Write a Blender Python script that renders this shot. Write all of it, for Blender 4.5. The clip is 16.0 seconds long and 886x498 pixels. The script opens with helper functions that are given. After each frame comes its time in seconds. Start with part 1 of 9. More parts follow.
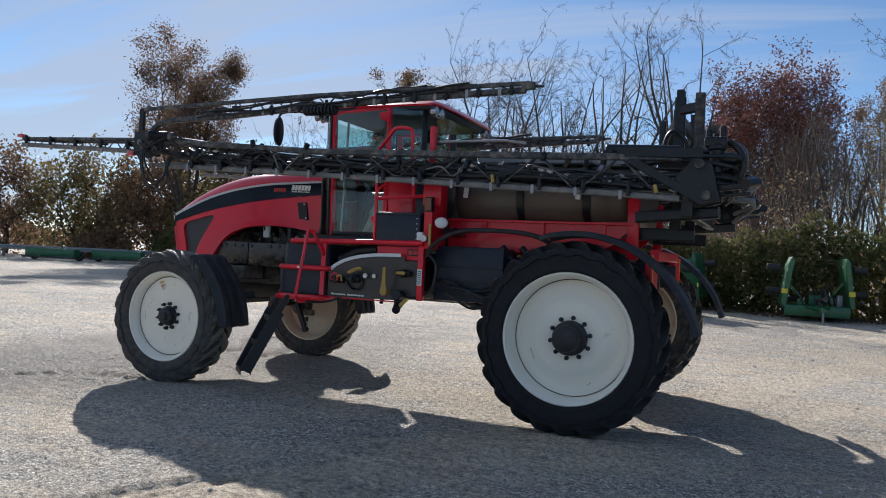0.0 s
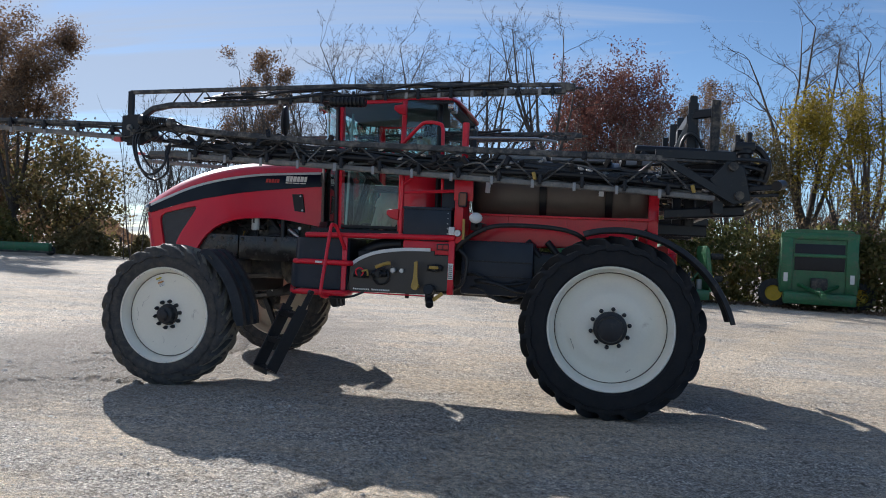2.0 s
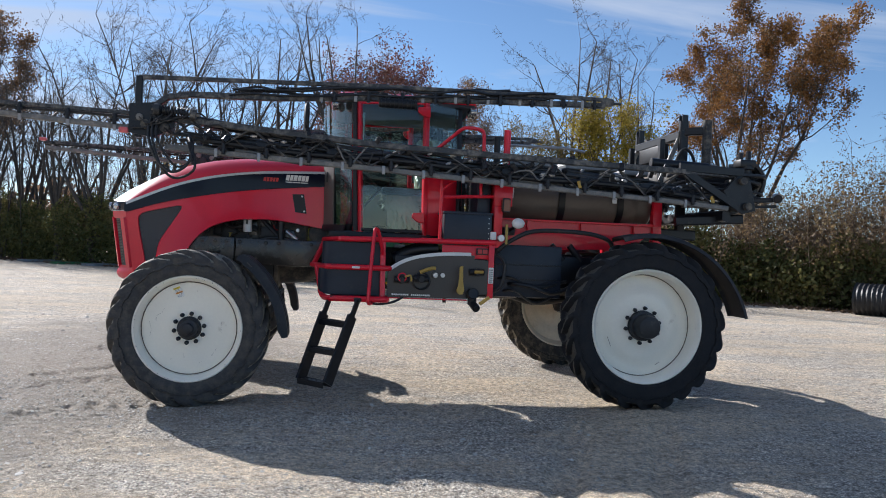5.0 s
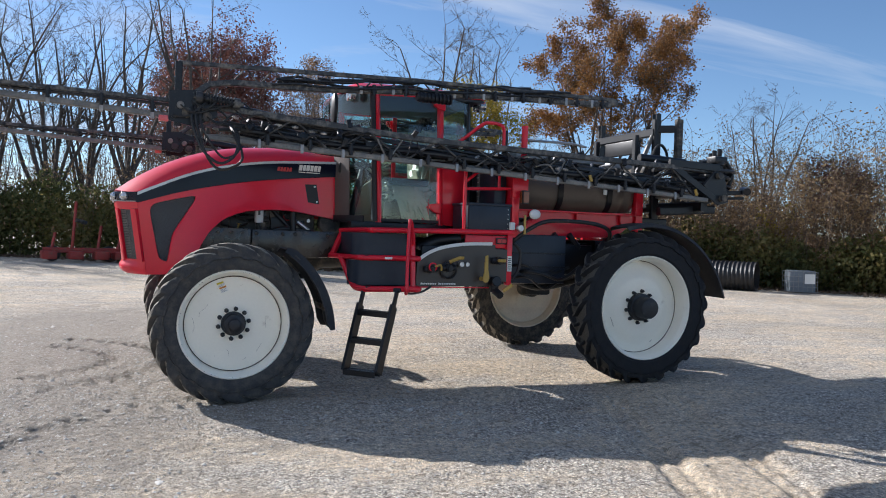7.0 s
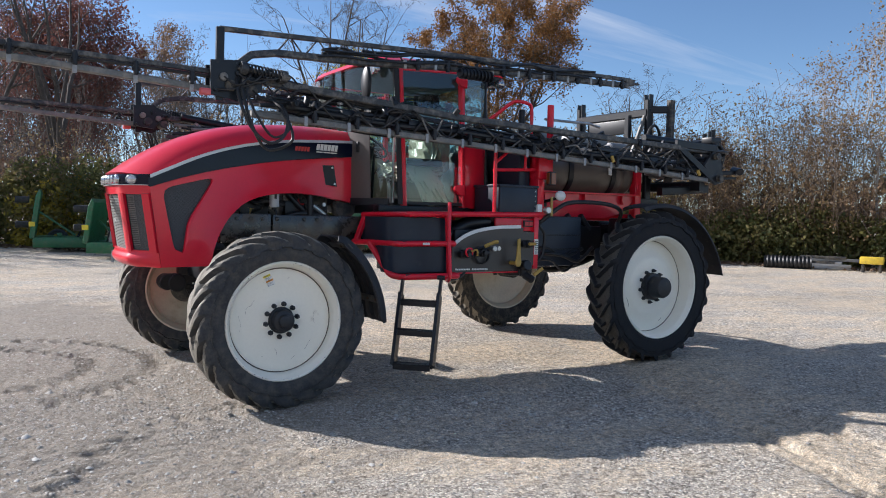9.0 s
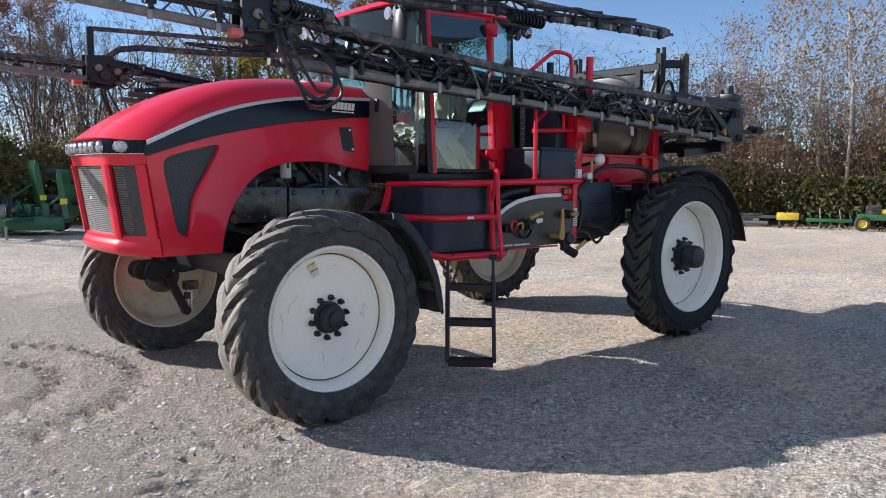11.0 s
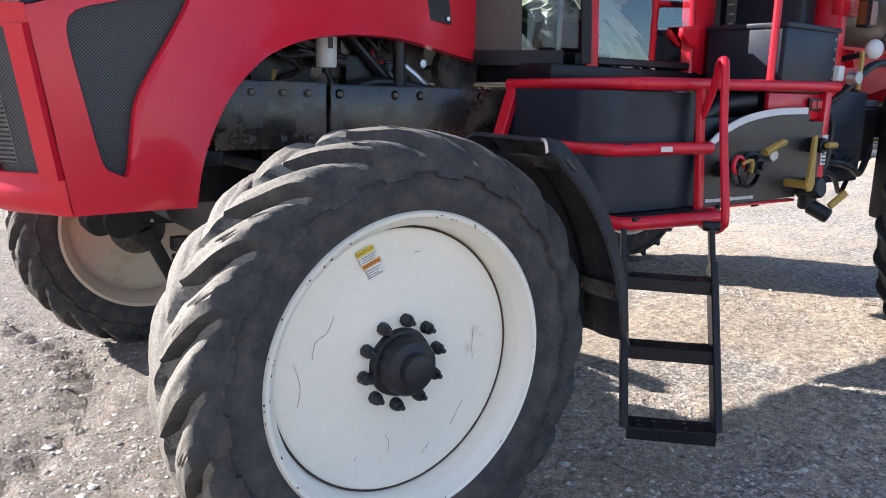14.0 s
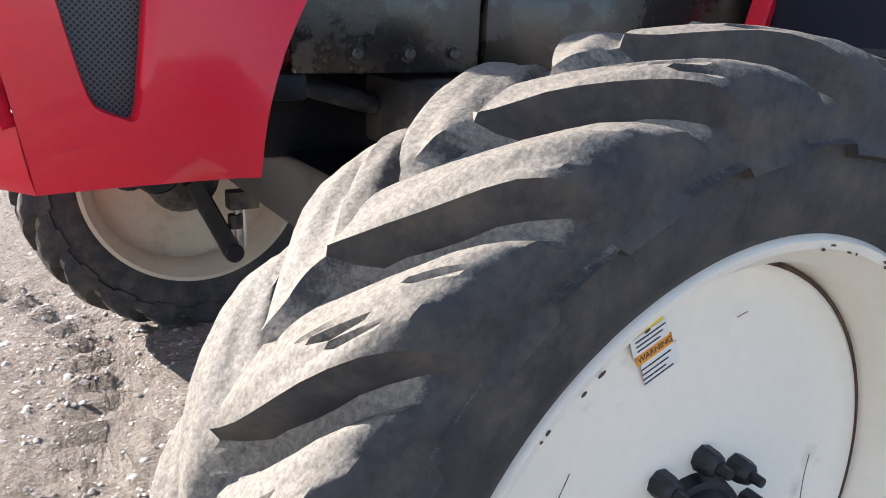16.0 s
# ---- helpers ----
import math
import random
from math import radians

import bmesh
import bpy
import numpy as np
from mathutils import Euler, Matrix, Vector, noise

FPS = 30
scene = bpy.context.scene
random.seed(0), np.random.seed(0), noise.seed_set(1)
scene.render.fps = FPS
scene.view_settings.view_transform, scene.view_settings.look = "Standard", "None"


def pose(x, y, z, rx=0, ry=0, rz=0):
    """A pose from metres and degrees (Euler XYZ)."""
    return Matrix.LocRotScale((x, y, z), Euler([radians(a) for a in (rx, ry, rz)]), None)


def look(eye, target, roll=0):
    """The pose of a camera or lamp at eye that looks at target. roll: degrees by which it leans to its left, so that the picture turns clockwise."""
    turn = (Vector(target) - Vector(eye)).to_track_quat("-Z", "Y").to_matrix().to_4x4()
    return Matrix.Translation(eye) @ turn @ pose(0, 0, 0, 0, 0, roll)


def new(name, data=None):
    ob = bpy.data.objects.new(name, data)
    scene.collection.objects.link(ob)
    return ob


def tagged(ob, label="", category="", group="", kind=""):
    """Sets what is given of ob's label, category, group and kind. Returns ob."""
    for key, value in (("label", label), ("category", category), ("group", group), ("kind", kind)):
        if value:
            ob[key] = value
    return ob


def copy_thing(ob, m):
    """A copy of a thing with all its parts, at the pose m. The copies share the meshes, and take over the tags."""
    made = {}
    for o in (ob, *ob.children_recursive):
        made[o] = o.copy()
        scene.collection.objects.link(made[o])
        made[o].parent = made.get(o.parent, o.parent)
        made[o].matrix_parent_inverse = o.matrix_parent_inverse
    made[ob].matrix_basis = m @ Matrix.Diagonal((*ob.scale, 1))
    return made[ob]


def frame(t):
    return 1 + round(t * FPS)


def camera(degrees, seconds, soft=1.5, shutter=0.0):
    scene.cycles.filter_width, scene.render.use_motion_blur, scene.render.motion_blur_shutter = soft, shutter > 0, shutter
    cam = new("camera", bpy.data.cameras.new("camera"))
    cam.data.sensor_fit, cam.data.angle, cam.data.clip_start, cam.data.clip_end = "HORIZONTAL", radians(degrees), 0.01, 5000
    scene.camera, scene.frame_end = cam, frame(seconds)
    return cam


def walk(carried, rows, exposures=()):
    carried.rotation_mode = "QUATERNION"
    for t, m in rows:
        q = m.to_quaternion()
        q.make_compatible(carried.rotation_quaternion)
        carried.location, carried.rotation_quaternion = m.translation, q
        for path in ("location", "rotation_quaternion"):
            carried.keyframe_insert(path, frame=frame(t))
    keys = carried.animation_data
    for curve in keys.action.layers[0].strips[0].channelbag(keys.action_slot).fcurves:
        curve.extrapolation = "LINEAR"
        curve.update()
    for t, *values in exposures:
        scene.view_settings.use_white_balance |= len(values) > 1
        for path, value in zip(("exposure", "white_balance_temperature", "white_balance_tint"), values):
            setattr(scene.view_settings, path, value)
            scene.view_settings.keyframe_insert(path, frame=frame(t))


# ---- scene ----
cam = camera(59.9, 16.0, soft=1.0)
# World axes: x runs back along the machine, y across it away from the walk, z up.
METRES, EYE, TURN = 14.851, 1.5, 23.754
START = (6.045, -6.422)
EXPOSURES = [(0.0, 0.34, 5900, 10), (3.5, 0.46, 5900, 11), (4.5, 0.56, 5900, 11), (8.5, 0.68, 5900, 12), (11.0, 0.74, 5900, 14), (12.5, 0.99, 5950, 15), (14.0, 1.40, 5950, 15), (15.0, 1.50, 6050, 15), (16.0, 1.48, 6100, 15)]
ROWS = [
    (0.0, 0.0, 0.0, 0.0, -0.03, 0.52, -2.83),
    (0.5, -0.0329, 0.0002, -0.0005, -3.09, 0.54, -2.57),
    (1.0, -0.0644, 0.002, -0.0009, -6.24, 0.46, -2.41),
    (1.5, -0.0971, 0.0055, -0.0001, -9.32, 0.27, -2.48),
    (2.0, -0.1296, 0.0078, 0.0, -12.42, 0.0, -2.67),
    (2.5, -0.1601, 0.0204, -0.0011, -15.5, -0.28, -2.76),
    (3.0, -0.1933, 0.0286, 0.0004, -18.58, -0.46, -2.58),
    (3.5, -0.2237, 0.0423, 0.0001, -21.66, -0.54, -2.29),
    (4.0, -0.2549, 0.0546, 0.0007, -24.81, -0.41, -2.24),
    (4.5, -0.2863, 0.0659, 0.0017, -28.3, -0.21, -2.4),
    (7.0, -0.4355, 0.149, 0.0047, -44.81, -1.11, -2.08),
    (7.5, -0.4581, 0.1729, 0.0049, -47.56, -1.72, -1.94),
    (8.0, -0.4749, 0.1991, 0.0048, -50.44, -2.18, -1.83),
    (8.5, -0.4869, 0.228, 0.0056, -53.2, -2.38, -1.65),
    (11.0, -0.4822, 0.3693, 0.009, -64.11, -5.3, -0.41),
    (11.5, -0.4644, 0.3964, 0.0084, -65.57, -6.64, -0.14),
    (12.0, -0.4396, 0.4179, 0.0064, -66.37, -7.96, 0.17),
    (12.5, -0.4137, 0.439, 0.0048, -66.49, -9.22, 0.29),
    (13.0, -0.3845, 0.4528, 0.0035, -65.41, -10.17, 0.13),
    (13.5, -0.3539, 0.4671, 0.0023, -62.86, -10.92, -0.56),
    (14.0, -0.3253, 0.4786, 0.0014, -58.97, -11.4, -1.51),
    (14.5, -0.3017, 0.4911, 0.001, -54.27, -12.28, -2.32),
    (15.0, -0.2892, 0.5109, -0.0009, -51.42, -13.56, -2.55),
    (15.5, -0.2776, 0.531, -0.0028, -51.58, -15.38, -2.33),
    (16.0, -0.2645, 0.547, -0.0049, -54.15, -17.23, -2.09),
]
walk(cam, [(t, pose(START[0], START[1], EYE, 0, 0, TURN) @ pose(METRES * x, METRES * y, METRES * z, 90 + pitch, roll, yaw)) for t, x, y, z, yaw, pitch, roll in ROWS],
     exposures=EXPOSURES)

# ---- light ----
SUN_AZ, SUN_EL = 126.9, 26.8          # degrees from +x towards +y, and above the horizon
sun_from = Vector((math.cos(radians(SUN_AZ)) * math.cos(radians(SUN_EL)), math.sin(radians(SUN_AZ)) * math.cos(radians(SUN_EL)), math.sin(radians(SUN_EL))))
sun = new("sun", bpy.data.lights.new("sun", "SUN"))
sun.data.energy, sun.data.angle, sun.data.color = 5.0, radians(0.55), (1.0, 0.925, 0.835)
sun.matrix_world = look(sun_from * 60, (0, 0, 0))

world = bpy.data.worlds.new("sky")
scene.world = world
world.use_nodes = True
wn, wl = world.node_tree.nodes, world.node_tree.links
bg = wn["Background"]
sky = wn.new("ShaderNodeTexSky")
sky.sky_type, sky.sun_disc = "NISHITA", False
sky.sun_elevation, sky.sun_rotation = radians(SUN_EL), radians(90 - SUN_AZ)
sky.air_density, sky.dust_density, sky.ozone_density = 0.8, 0.06, 2.4
# thin streaks of high cloud, over the whole sky
co = wn.new("ShaderNodeTexCoord")
div = wn.new("ShaderNodeVectorMath"); div.operation = "MULTIPLY_ADD"
sep = wn.new("ShaderNodeSeparateXYZ"); wl.new(co.outputs["Generated"], sep.inputs[0])
zc = wn.new("ShaderNodeMath"); zc.operation = "ADD"; zc.inputs[1].default_value = 0.12; wl.new(sep.outputs[2], zc.inputs[0])
zm = wn.new("ShaderNodeMath"); zm.operation = "MAXIMUM"; zm.inputs[1].default_value = 0.03; wl.new(zc.outputs[0], zm.inputs[0])
dx = wn.new("ShaderNodeMath"); dx.operation = "DIVIDE"; wl.new(sep.outputs[0], dx.inputs[0]); wl.new(zm.outputs[0], dx.inputs[1])
dy = wn.new("ShaderNodeMath"); dy.operation = "DIVIDE"; wl.new(sep.outputs[1], dy.inputs[0]); wl.new(zm.outputs[0], dy.inputs[1])
cmb = wn.new("ShaderNodeCombineXYZ"); wl.new(dx.outputs[0], cmb.inputs[0]); wl.new(dy.outputs[0], cmb.inputs[1])
mp = wn.new("ShaderNodeMapping"); mp.inputs["Scale"].default_value = (0.30, 1.25, 1.0); mp.inputs["Rotation"].default_value = (0, 0, radians(-12))
wl.new(cmb.outputs[0], mp.inputs[0])
nz = wn.new("ShaderNodeTexNoise"); nz.inputs["Scale"].default_value = 1.3; nz.inputs["Detail"].default_value = 8.0; nz.inputs["Roughness"].default_value = 0.56; nz.inputs["Distortion"].default_value = 1.1
wl.new(mp.outputs[0], nz.inputs["Vector"])
# wide swathes: thicker cloud towards the low sun, clearer away from it
wide = wn.new("ShaderNodeTexNoise"); wide.inputs["Scale"].default_value = 0.5; wide.inputs["Detail"].default_value = 3.0; wl.new(mp.outputs[0], wide.inputs["Vector"])
swathe = wn.new("ShaderNodeMath"); swathe.operation = "MULTIPLY_ADD"; swathe.inputs[1].default_value = 0.35; wl.new(wide.outputs["Fac"], swathe.inputs[0]); wl.new(nz.outputs["Fac"], swathe.inputs[2])
bank = wn.new("ShaderNodeMath"); bank.operation = "MULTIPLY_ADD"; bank.inputs[1].default_value = -0.20; wl.new(sep.outputs[0], bank.inputs[0]); wl.new(swathe.outputs[0], bank.inputs[2])
rp = wn.new("ShaderNodeValToRGB"); rp.color_ramp.elements[0].position, rp.color_ramp.elements[1].position = 0.64, 0.82
rp.color_ramp.elements[0].color, rp.color_ramp.elements[1].color = (0, 0, 0, 1), (0.75, 0.75, 0.75, 1)
wl.new(bank.outputs[0], rp.inputs[0])
deep = wn.new("ShaderNodeMix"); deep.data_type = "RGBA"; deep.blend_type = "MULTIPLY"; deep.inputs["Factor"].default_value = 1.0; deep.inputs["B"].default_value = (0.94, 0.96, 0.95, 1)
wl.new(sky.outputs[0], deep.inputs["A"])
mx = wn.new("ShaderNodeMix"); mx.data_type = "RGBA"
mx.inputs["B"].default_value = (4.5, 4.9, 5.6, 1)
wl.new(rp.outputs[0], mx.inputs["Factor"]); wl.new(deep.outputs["Result"], mx.inputs["A"]); wl.new(mx.outputs["Result"], bg.inputs["Color"])
bg.inputs["Strength"].default_value = 0.087

# ---- materials ----
def mat(name, base, rough=0.6, metal=0.0, vary=0.25, scale=6.0, fine=60.0, bump=0.15, dirt=None, dirt_amount=0.0, coat=0.0, spec=0.5, per_object=0.0, per_island=0.0, second=None, size=0.01):
    """A surface with variation at two scales; dirt is a second colour in patches."""
    m = bpy.data.materials.new(name)
    m.use_nodes = True
    n, l = m.node_tree.nodes, m.node_tree.links
    b = n["Principled BSDF"]
    tc = n.new("ShaderNodeTexCoord")
    big = n.new("ShaderNodeTexNoise"); big.inputs["Scale"].default_value = scale; big.inputs["Detail"].default_value = 5
    small = n.new("ShaderNodeTexNoise"); small.inputs["Scale"].default_value = fine; small.inputs["Detail"].default_value = 4
    l.new(tc.outputs["Object"], big.inputs["Vector"]); l.new(tc.outputs["Object"], small.inputs["Vector"])
    base = tuple(base)
    dark = tuple(c * (1 - vary) for c in base)
    light = tuple(min(1, c * (1 + vary)) for c in (second or base))
    r1 = n.new("ShaderNodeValToRGB")
    r1.color_ramp.elements[0].position, r1.color_ramp.elements[1].position = 0.3, 0.7
    r1.color_ramp.elements[0].color, r1.color_ramp.elements[1].color = (*dark, 1), (*light, 1)
    mixf = n.new("ShaderNodeMix"); mixf.data_type = "FLOAT"; mixf.inputs["Factor"].default_value = 0.45
    l.new(big.outputs["Fac"], mixf.inputs["A"]); l.new(small.outputs["Fac"], mixf.inputs["B"])
    value = mixf.outputs["Result"]
    if per_object or per_island:
        if per_object:
            src = n.new("ShaderNodeObjectInfo").outputs["Random"]
        else:
            src = n.new("ShaderNodeNewGeometry").outputs["Random Per Island"]
        k = n.new("ShaderNodeMath"); k.operation = "MULTIPLY_ADD"; k.inputs[1].default_value = per_object or per_island; k.inputs[2].default_value = -0.5 * (per_object or per_island)
        l.new(src, k.inputs[0])
        a = n.new("ShaderNodeMath"); a.operation = "ADD"; l.new(value, a.inputs[0]); l.new(k.outputs[0], a.inputs[1])
        value = a.outputs[0]
    l.new(value, r1.inputs[0])
    colour = r1.outputs[0]
    rough_value = None
    if dirt:
        dn = n.new("ShaderNodeTexNoise"); dn.inputs["Scale"].default_value = scale * 1.7; dn.inputs["Detail"].default_value = 9; dn.inputs["Roughness"].default_value = 0.7
        l.new(tc.outputs["Object"], dn.inputs["Vector"])
        dr = n.new("ShaderNodeValToRGB")
        dr.color_ramp.elements[0].position, dr.color_ramp.elements[1].position = 0.62 - dirt_amount * 0.4, 0.82 - dirt_amount * 0.4
        l.new(dn.outputs["Fac"], dr.inputs[0])
        dm = n.new("ShaderNodeMix"); dm.data_type = "RGBA"; dm.inputs["B"].default_value = (*dirt, 1)
        l.new(dr.outputs[0], dm.inputs["Factor"]); l.new(colour, dm.inputs["A"])
        colour = dm.outputs["Result"]
        rm = n.new("ShaderNodeMix"); rm.data_type = "FLOAT"; rm.inputs["A"].default_value, rm.inputs["B"].default_value = rough, 0.9
        l.new(dr.outputs[0], rm.inputs["Factor"])
        rough_value = rm.outputs["Result"]
    l.new(colour, b.inputs["Base Color"])
    b.inputs["Roughness"].default_value = rough
    if rough_value:
        l.new(rough_value, b.inputs["Roughness"])
    b.inputs["Metallic"].default_value = metal
    b.inputs["Specular IOR Level"].default_value = spec
    if coat:
        b.inputs["Coat Weight"].default_value, b.inputs["Coat Roughness"].default_value = coat, 0.07
    if bump:
        bp = n.new("ShaderNodeBump"); bp.inputs["Strength"].default_value = bump; bp.inputs["Distance"].default_value = size
        l.new(mixf.outputs["Result"], bp.inputs["Height"]); l.new(bp.outputs[0], b.inputs["Normal"])
    return m


RED = mat("red_paint", (0.70, 0.012, 0.034), 0.34, vary=0.08, scale=3, fine=90, bump=0.010, coat=0.4, spec=0.3)
RED_FRAME = mat("red_frame_paint", (0.70, 0.009, 0.028), 0.40, vary=0.14, scale=5, fine=70, bump=0.03, coat=0.4, spec=0.3, dirt=(0.34, 0.10, 0.08), dirt_amount=0.0)
NAVY = mat("gloss_black_stripe", (0.003, 0.006, 0.020), 0.16, vary=0.2, scale=4, fine=60, bump=0.006, spec=0.22)
SILVER = mat("silver_trim", (0.55, 0.56, 0.58), 0.35, metal=0.35, vary=0.08, bump=0.02)
BLACK = mat("black_paint", (0.008, 0.009, 0.012), 0.38, vary=0.35, scale=5, fine=70, bump=0.05, spec=0.4, dirt=(0.08, 0.07, 0.055), dirt_amount=0.08)
BLACK_DUSTY = mat("dusty_black_paint", (0.022, 0.022, 0.023), 0.55, vary=0.3, scale=4, fine=50, bump=0.08, dirt=(0.17, 0.145, 0.11), dirt_amount=0.42)
CHASSIS = mat("black_chassis_paint", (0.022, 0.018, 0.015), 0.22, vary=0.35, scale=2.2, fine=40, bump=0.015, spec=0.6, dirt=(0.13, 0.10, 0.068), dirt_amount=0.26)
HUB = mat("black_hub_paint", (0.013, 0.014, 0.018), 0.5, vary=0.3, scale=8, fine=50, bump=0.08, dirt=(0.09, 0.08, 0.065), dirt_amount=0.15)
LINER = mat("blue_grey_roof_lining", (0.060, 0.078, 0.105), 0.8, vary=0.15, scale=6, fine=90, bump=0.1)
PANEL_DARK = mat("dark_plumbing_panel", (0.046, 0.039, 0.034), 0.38, vary=0.15, scale=3, fine=60, bump=0.02)
BOOM = mat("dark_boom_paint", (0.030, 0.030, 0.032), 0.45, vary=0.4, scale=7, fine=60, bump=0.06, dirt=(0.20, 0.185, 0.16), dirt_amount=0.40)
BOOM_GREY = mat("grey_boom_tube", (0.15, 0.145, 0.135), 0.5, metal=0.1, vary=0.3, scale=7, fine=60, bump=0.05, dirt=(0.30, 0.27, 0.23), dirt_amount=0.35)
HOSE = mat("black_hose_rubber", (0.012, 0.012, 0.013), 0.45, vary=0.3, scale=12, fine=120, bump=0.05, dirt=(0.10, 0.09, 0.075), dirt_amount=0.15)
def tyre_rubber(name, half, rubber, film, dust, grip, amount):
    """Black rubber; dried dust lies over the tread and ends raggedly at the shoulder, with smears down the flank. Steep
    lug faces stay dark, their shade painted in.
    """
    m = mat(name, rubber, 0.70, vary=0.35, scale=7, fine=70, bump=0.6, size=0.008, dirt=film, dirt_amount=0.42)
    n, l = m.node_tree.nodes, m.node_tree.links
    b = n["Principled BSDF"]
    tc = n.new("ShaderNodeTexCoord")
    sp = n.new("ShaderNodeSeparateXYZ"); l.new(tc.outputs["Object"], sp.inputs[0])
    ay = n.new("ShaderNodeMath"); ay.operation = "ABSOLUTE"; l.new(sp.outputs[1], ay.inputs[0])
    mr = n.new("ShaderNodeMapRange"); mr.inputs["From Min"].default_value, mr.inputs["From Max"].default_value = half * (1.02 - grip * 0.3), half * (0.90 - grip * 0.3); mr.clamp = False; l.new(ay.outputs[0], mr.inputs["Value"])
    top = n.new("ShaderNodeMath"); top.operation = "MINIMUM"; top.inputs[1].default_value = 1.2; l.new(mr.outputs[0], top.inputs[0])
    low = n.new("ShaderNodeMath"); low.operation = "MAXIMUM"; low.inputs[1].default_value = -0.34; l.new(top.outputs[0], low.inputs[0])
    value = low.outputs[0]
    flat = n.new("ShaderNodeVectorMath"); flat.operation = "MULTIPLY"; flat.inputs[1].default_value = (1, 0, 1); l.new(tc.outputs["Object"], flat.inputs[0])
    ray = n.new("ShaderNodeVectorMath"); ray.operation = "NORMALIZE"; l.new(flat.outputs[0], ray.inputs[0])
    dot = n.new("ShaderNodeVectorMath"); dot.operation = "DOT_PRODUCT"; l.new(ray.outputs[0], dot.inputs[0]); l.new(tc.outputs["Normal"], dot.inputs[1])
    # shade of the steep lug faces, painted by taking the dust off them
    worn = n.new("ShaderNodeMapRange"); worn.inputs["From Min"].default_value, worn.inputs["From Max"].default_value = 0.35, 0.75; worn.inputs["To Min"].default_value, worn.inputs["To Max"].default_value = -2.1, 0.0; l.new(dot.outputs["Value"], worn.inputs["Value"])
    both = n.new("ShaderNodeMath"); both.operation = "ADD"; l.new(value, both.inputs[0]); l.new(worn.outputs[0], both.inputs[1])
    value = both.outputs[0]
    for sc, k, det in ((5.0, 1.6, 8), (24.0, 1.8, 9), (120.0, 2.0, 5), (330.0, 1.2, 3)):
        t = n.new("ShaderNodeTexNoise"); t.inputs["Scale"].default_value, t.inputs["Detail"].default_value, t.inputs["Roughness"].default_value = sc, det, 0.68
        l.new(tc.outputs["Object"], t.inputs["Vector"])
        a = n.new("ShaderNodeMath"); a.operation = "MULTIPLY_ADD"; a.inputs[1].default_value, a.inputs[2].default_value = k, -0.5 * k; l.new(t.outputs["Fac"], a.inputs[0])
        c = n.new("ShaderNodeMath"); c.operation = "ADD"; l.new(value, c.inputs[0]); l.new(a.outputs[0], c.inputs[1])
        value = c.outputs[0]
    cl = n.new("ShaderNodeMath"); cl.operation = "MULTIPLY"; cl.use_clamp = True; cl.inputs[1].default_value = 1.0; l.new(value, cl.inputs[0])
    am = n.new("ShaderNodeMath"); am.operation = "MULTIPLY"; am.inputs[1].default_value = amount; l.new(cl.outputs[0], am.inputs[0])
    crumb = n.new("ShaderNodeTexNoise"); crumb.inputs["Scale"].default_value, crumb.inputs["Detail"].default_value, crumb.inputs["Roughness"].default_value = 160.0, 6, 0.75
    l.new(tc.outputs["Object"], crumb.inputs["Vector"])
    caked = n.new("ShaderNodeValToRGB"); caked.color_ramp.elements[0].position, caked.color_ramp.elements[1].position = 0.36, 0.62
    caked.color_ramp.elements[0].color, caked.color_ramp.elements[1].color = (*[c * 0.55 for c in dust], 1), (*[c * 1.12 for c in dust], 1)
    l.new(crumb.outputs["Fac"], caked.inputs[0])
    mx = n.new("ShaderNodeMix"); mx.data_type = "RGBA"; l.new(caked.outputs[0], mx.inputs["B"])
    l.new(b.inputs["Base Color"].links[0].from_socket, mx.inputs["A"]); l.new(am.outputs[0], mx.inputs["Factor"])
    l.new(mx.outputs["Result"], b.inputs["Base Color"])
    b.inputs["Specular IOR Level"].default_value = 0.3
    return m


SIDEWALL = mat("old_tyre_rubber", (0.030, 0.030, 0.031), 0.78, vary=0.25, scale=5, fine=45, bump=0.2, dirt=(0.105, 0.092, 0.074), dirt_amount=0.30)
TYRE_FRONT = tyre_rubber("worn_dusty_tyre_rubber", 0.175, (0.046, 0.046, 0.048), (0.098, 0.089, 0.076), (0.26, 0.236, 0.192), 0.0, 0.95)
TYRE_REAR = tyre_rubber("black_tyre_rubber", 0.168, (0.012, 0.013, 0.016), (0.026, 0.025, 0.025), (0.15, 0.14, 0.12), 0.15, 0.6)
TYRE_REAR_DUSTY = tyre_rubber("dusty_tyre_rubber", 0.168, (0.030, 0.030, 0.030), (0.13, 0.11, 0.085), (0.30, 0.26, 0.20), 0.0, 0.9)
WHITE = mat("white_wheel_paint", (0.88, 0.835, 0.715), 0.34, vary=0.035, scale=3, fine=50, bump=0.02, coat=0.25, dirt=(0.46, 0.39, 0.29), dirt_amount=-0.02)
# white paint of the far wheels: dust film plus their shading in the colour
CREAM = mat("dusty_shaded_wheel_paint", (0.62, 0.54, 0.40), 0.5, vary=0.12, scale=3, fine=40, bump=0.03, dirt=(0.46, 0.36, 0.23), dirt_amount=0.15)
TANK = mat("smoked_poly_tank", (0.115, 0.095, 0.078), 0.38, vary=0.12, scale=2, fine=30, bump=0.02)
# paler than TANK: sunshine on the tank tops is painted into this grey
TANK_TOP = mat("sunlit_poly_top", (0.24, 0.25, 0.26), 0.45, vary=0.1, scale=3, fine=30, bump=0.02)
YELLOW = mat("yellow_handle_paint", (0.42, 0.27, 0.055), 0.5, vary=0.15, scale=12, bump=0.05)
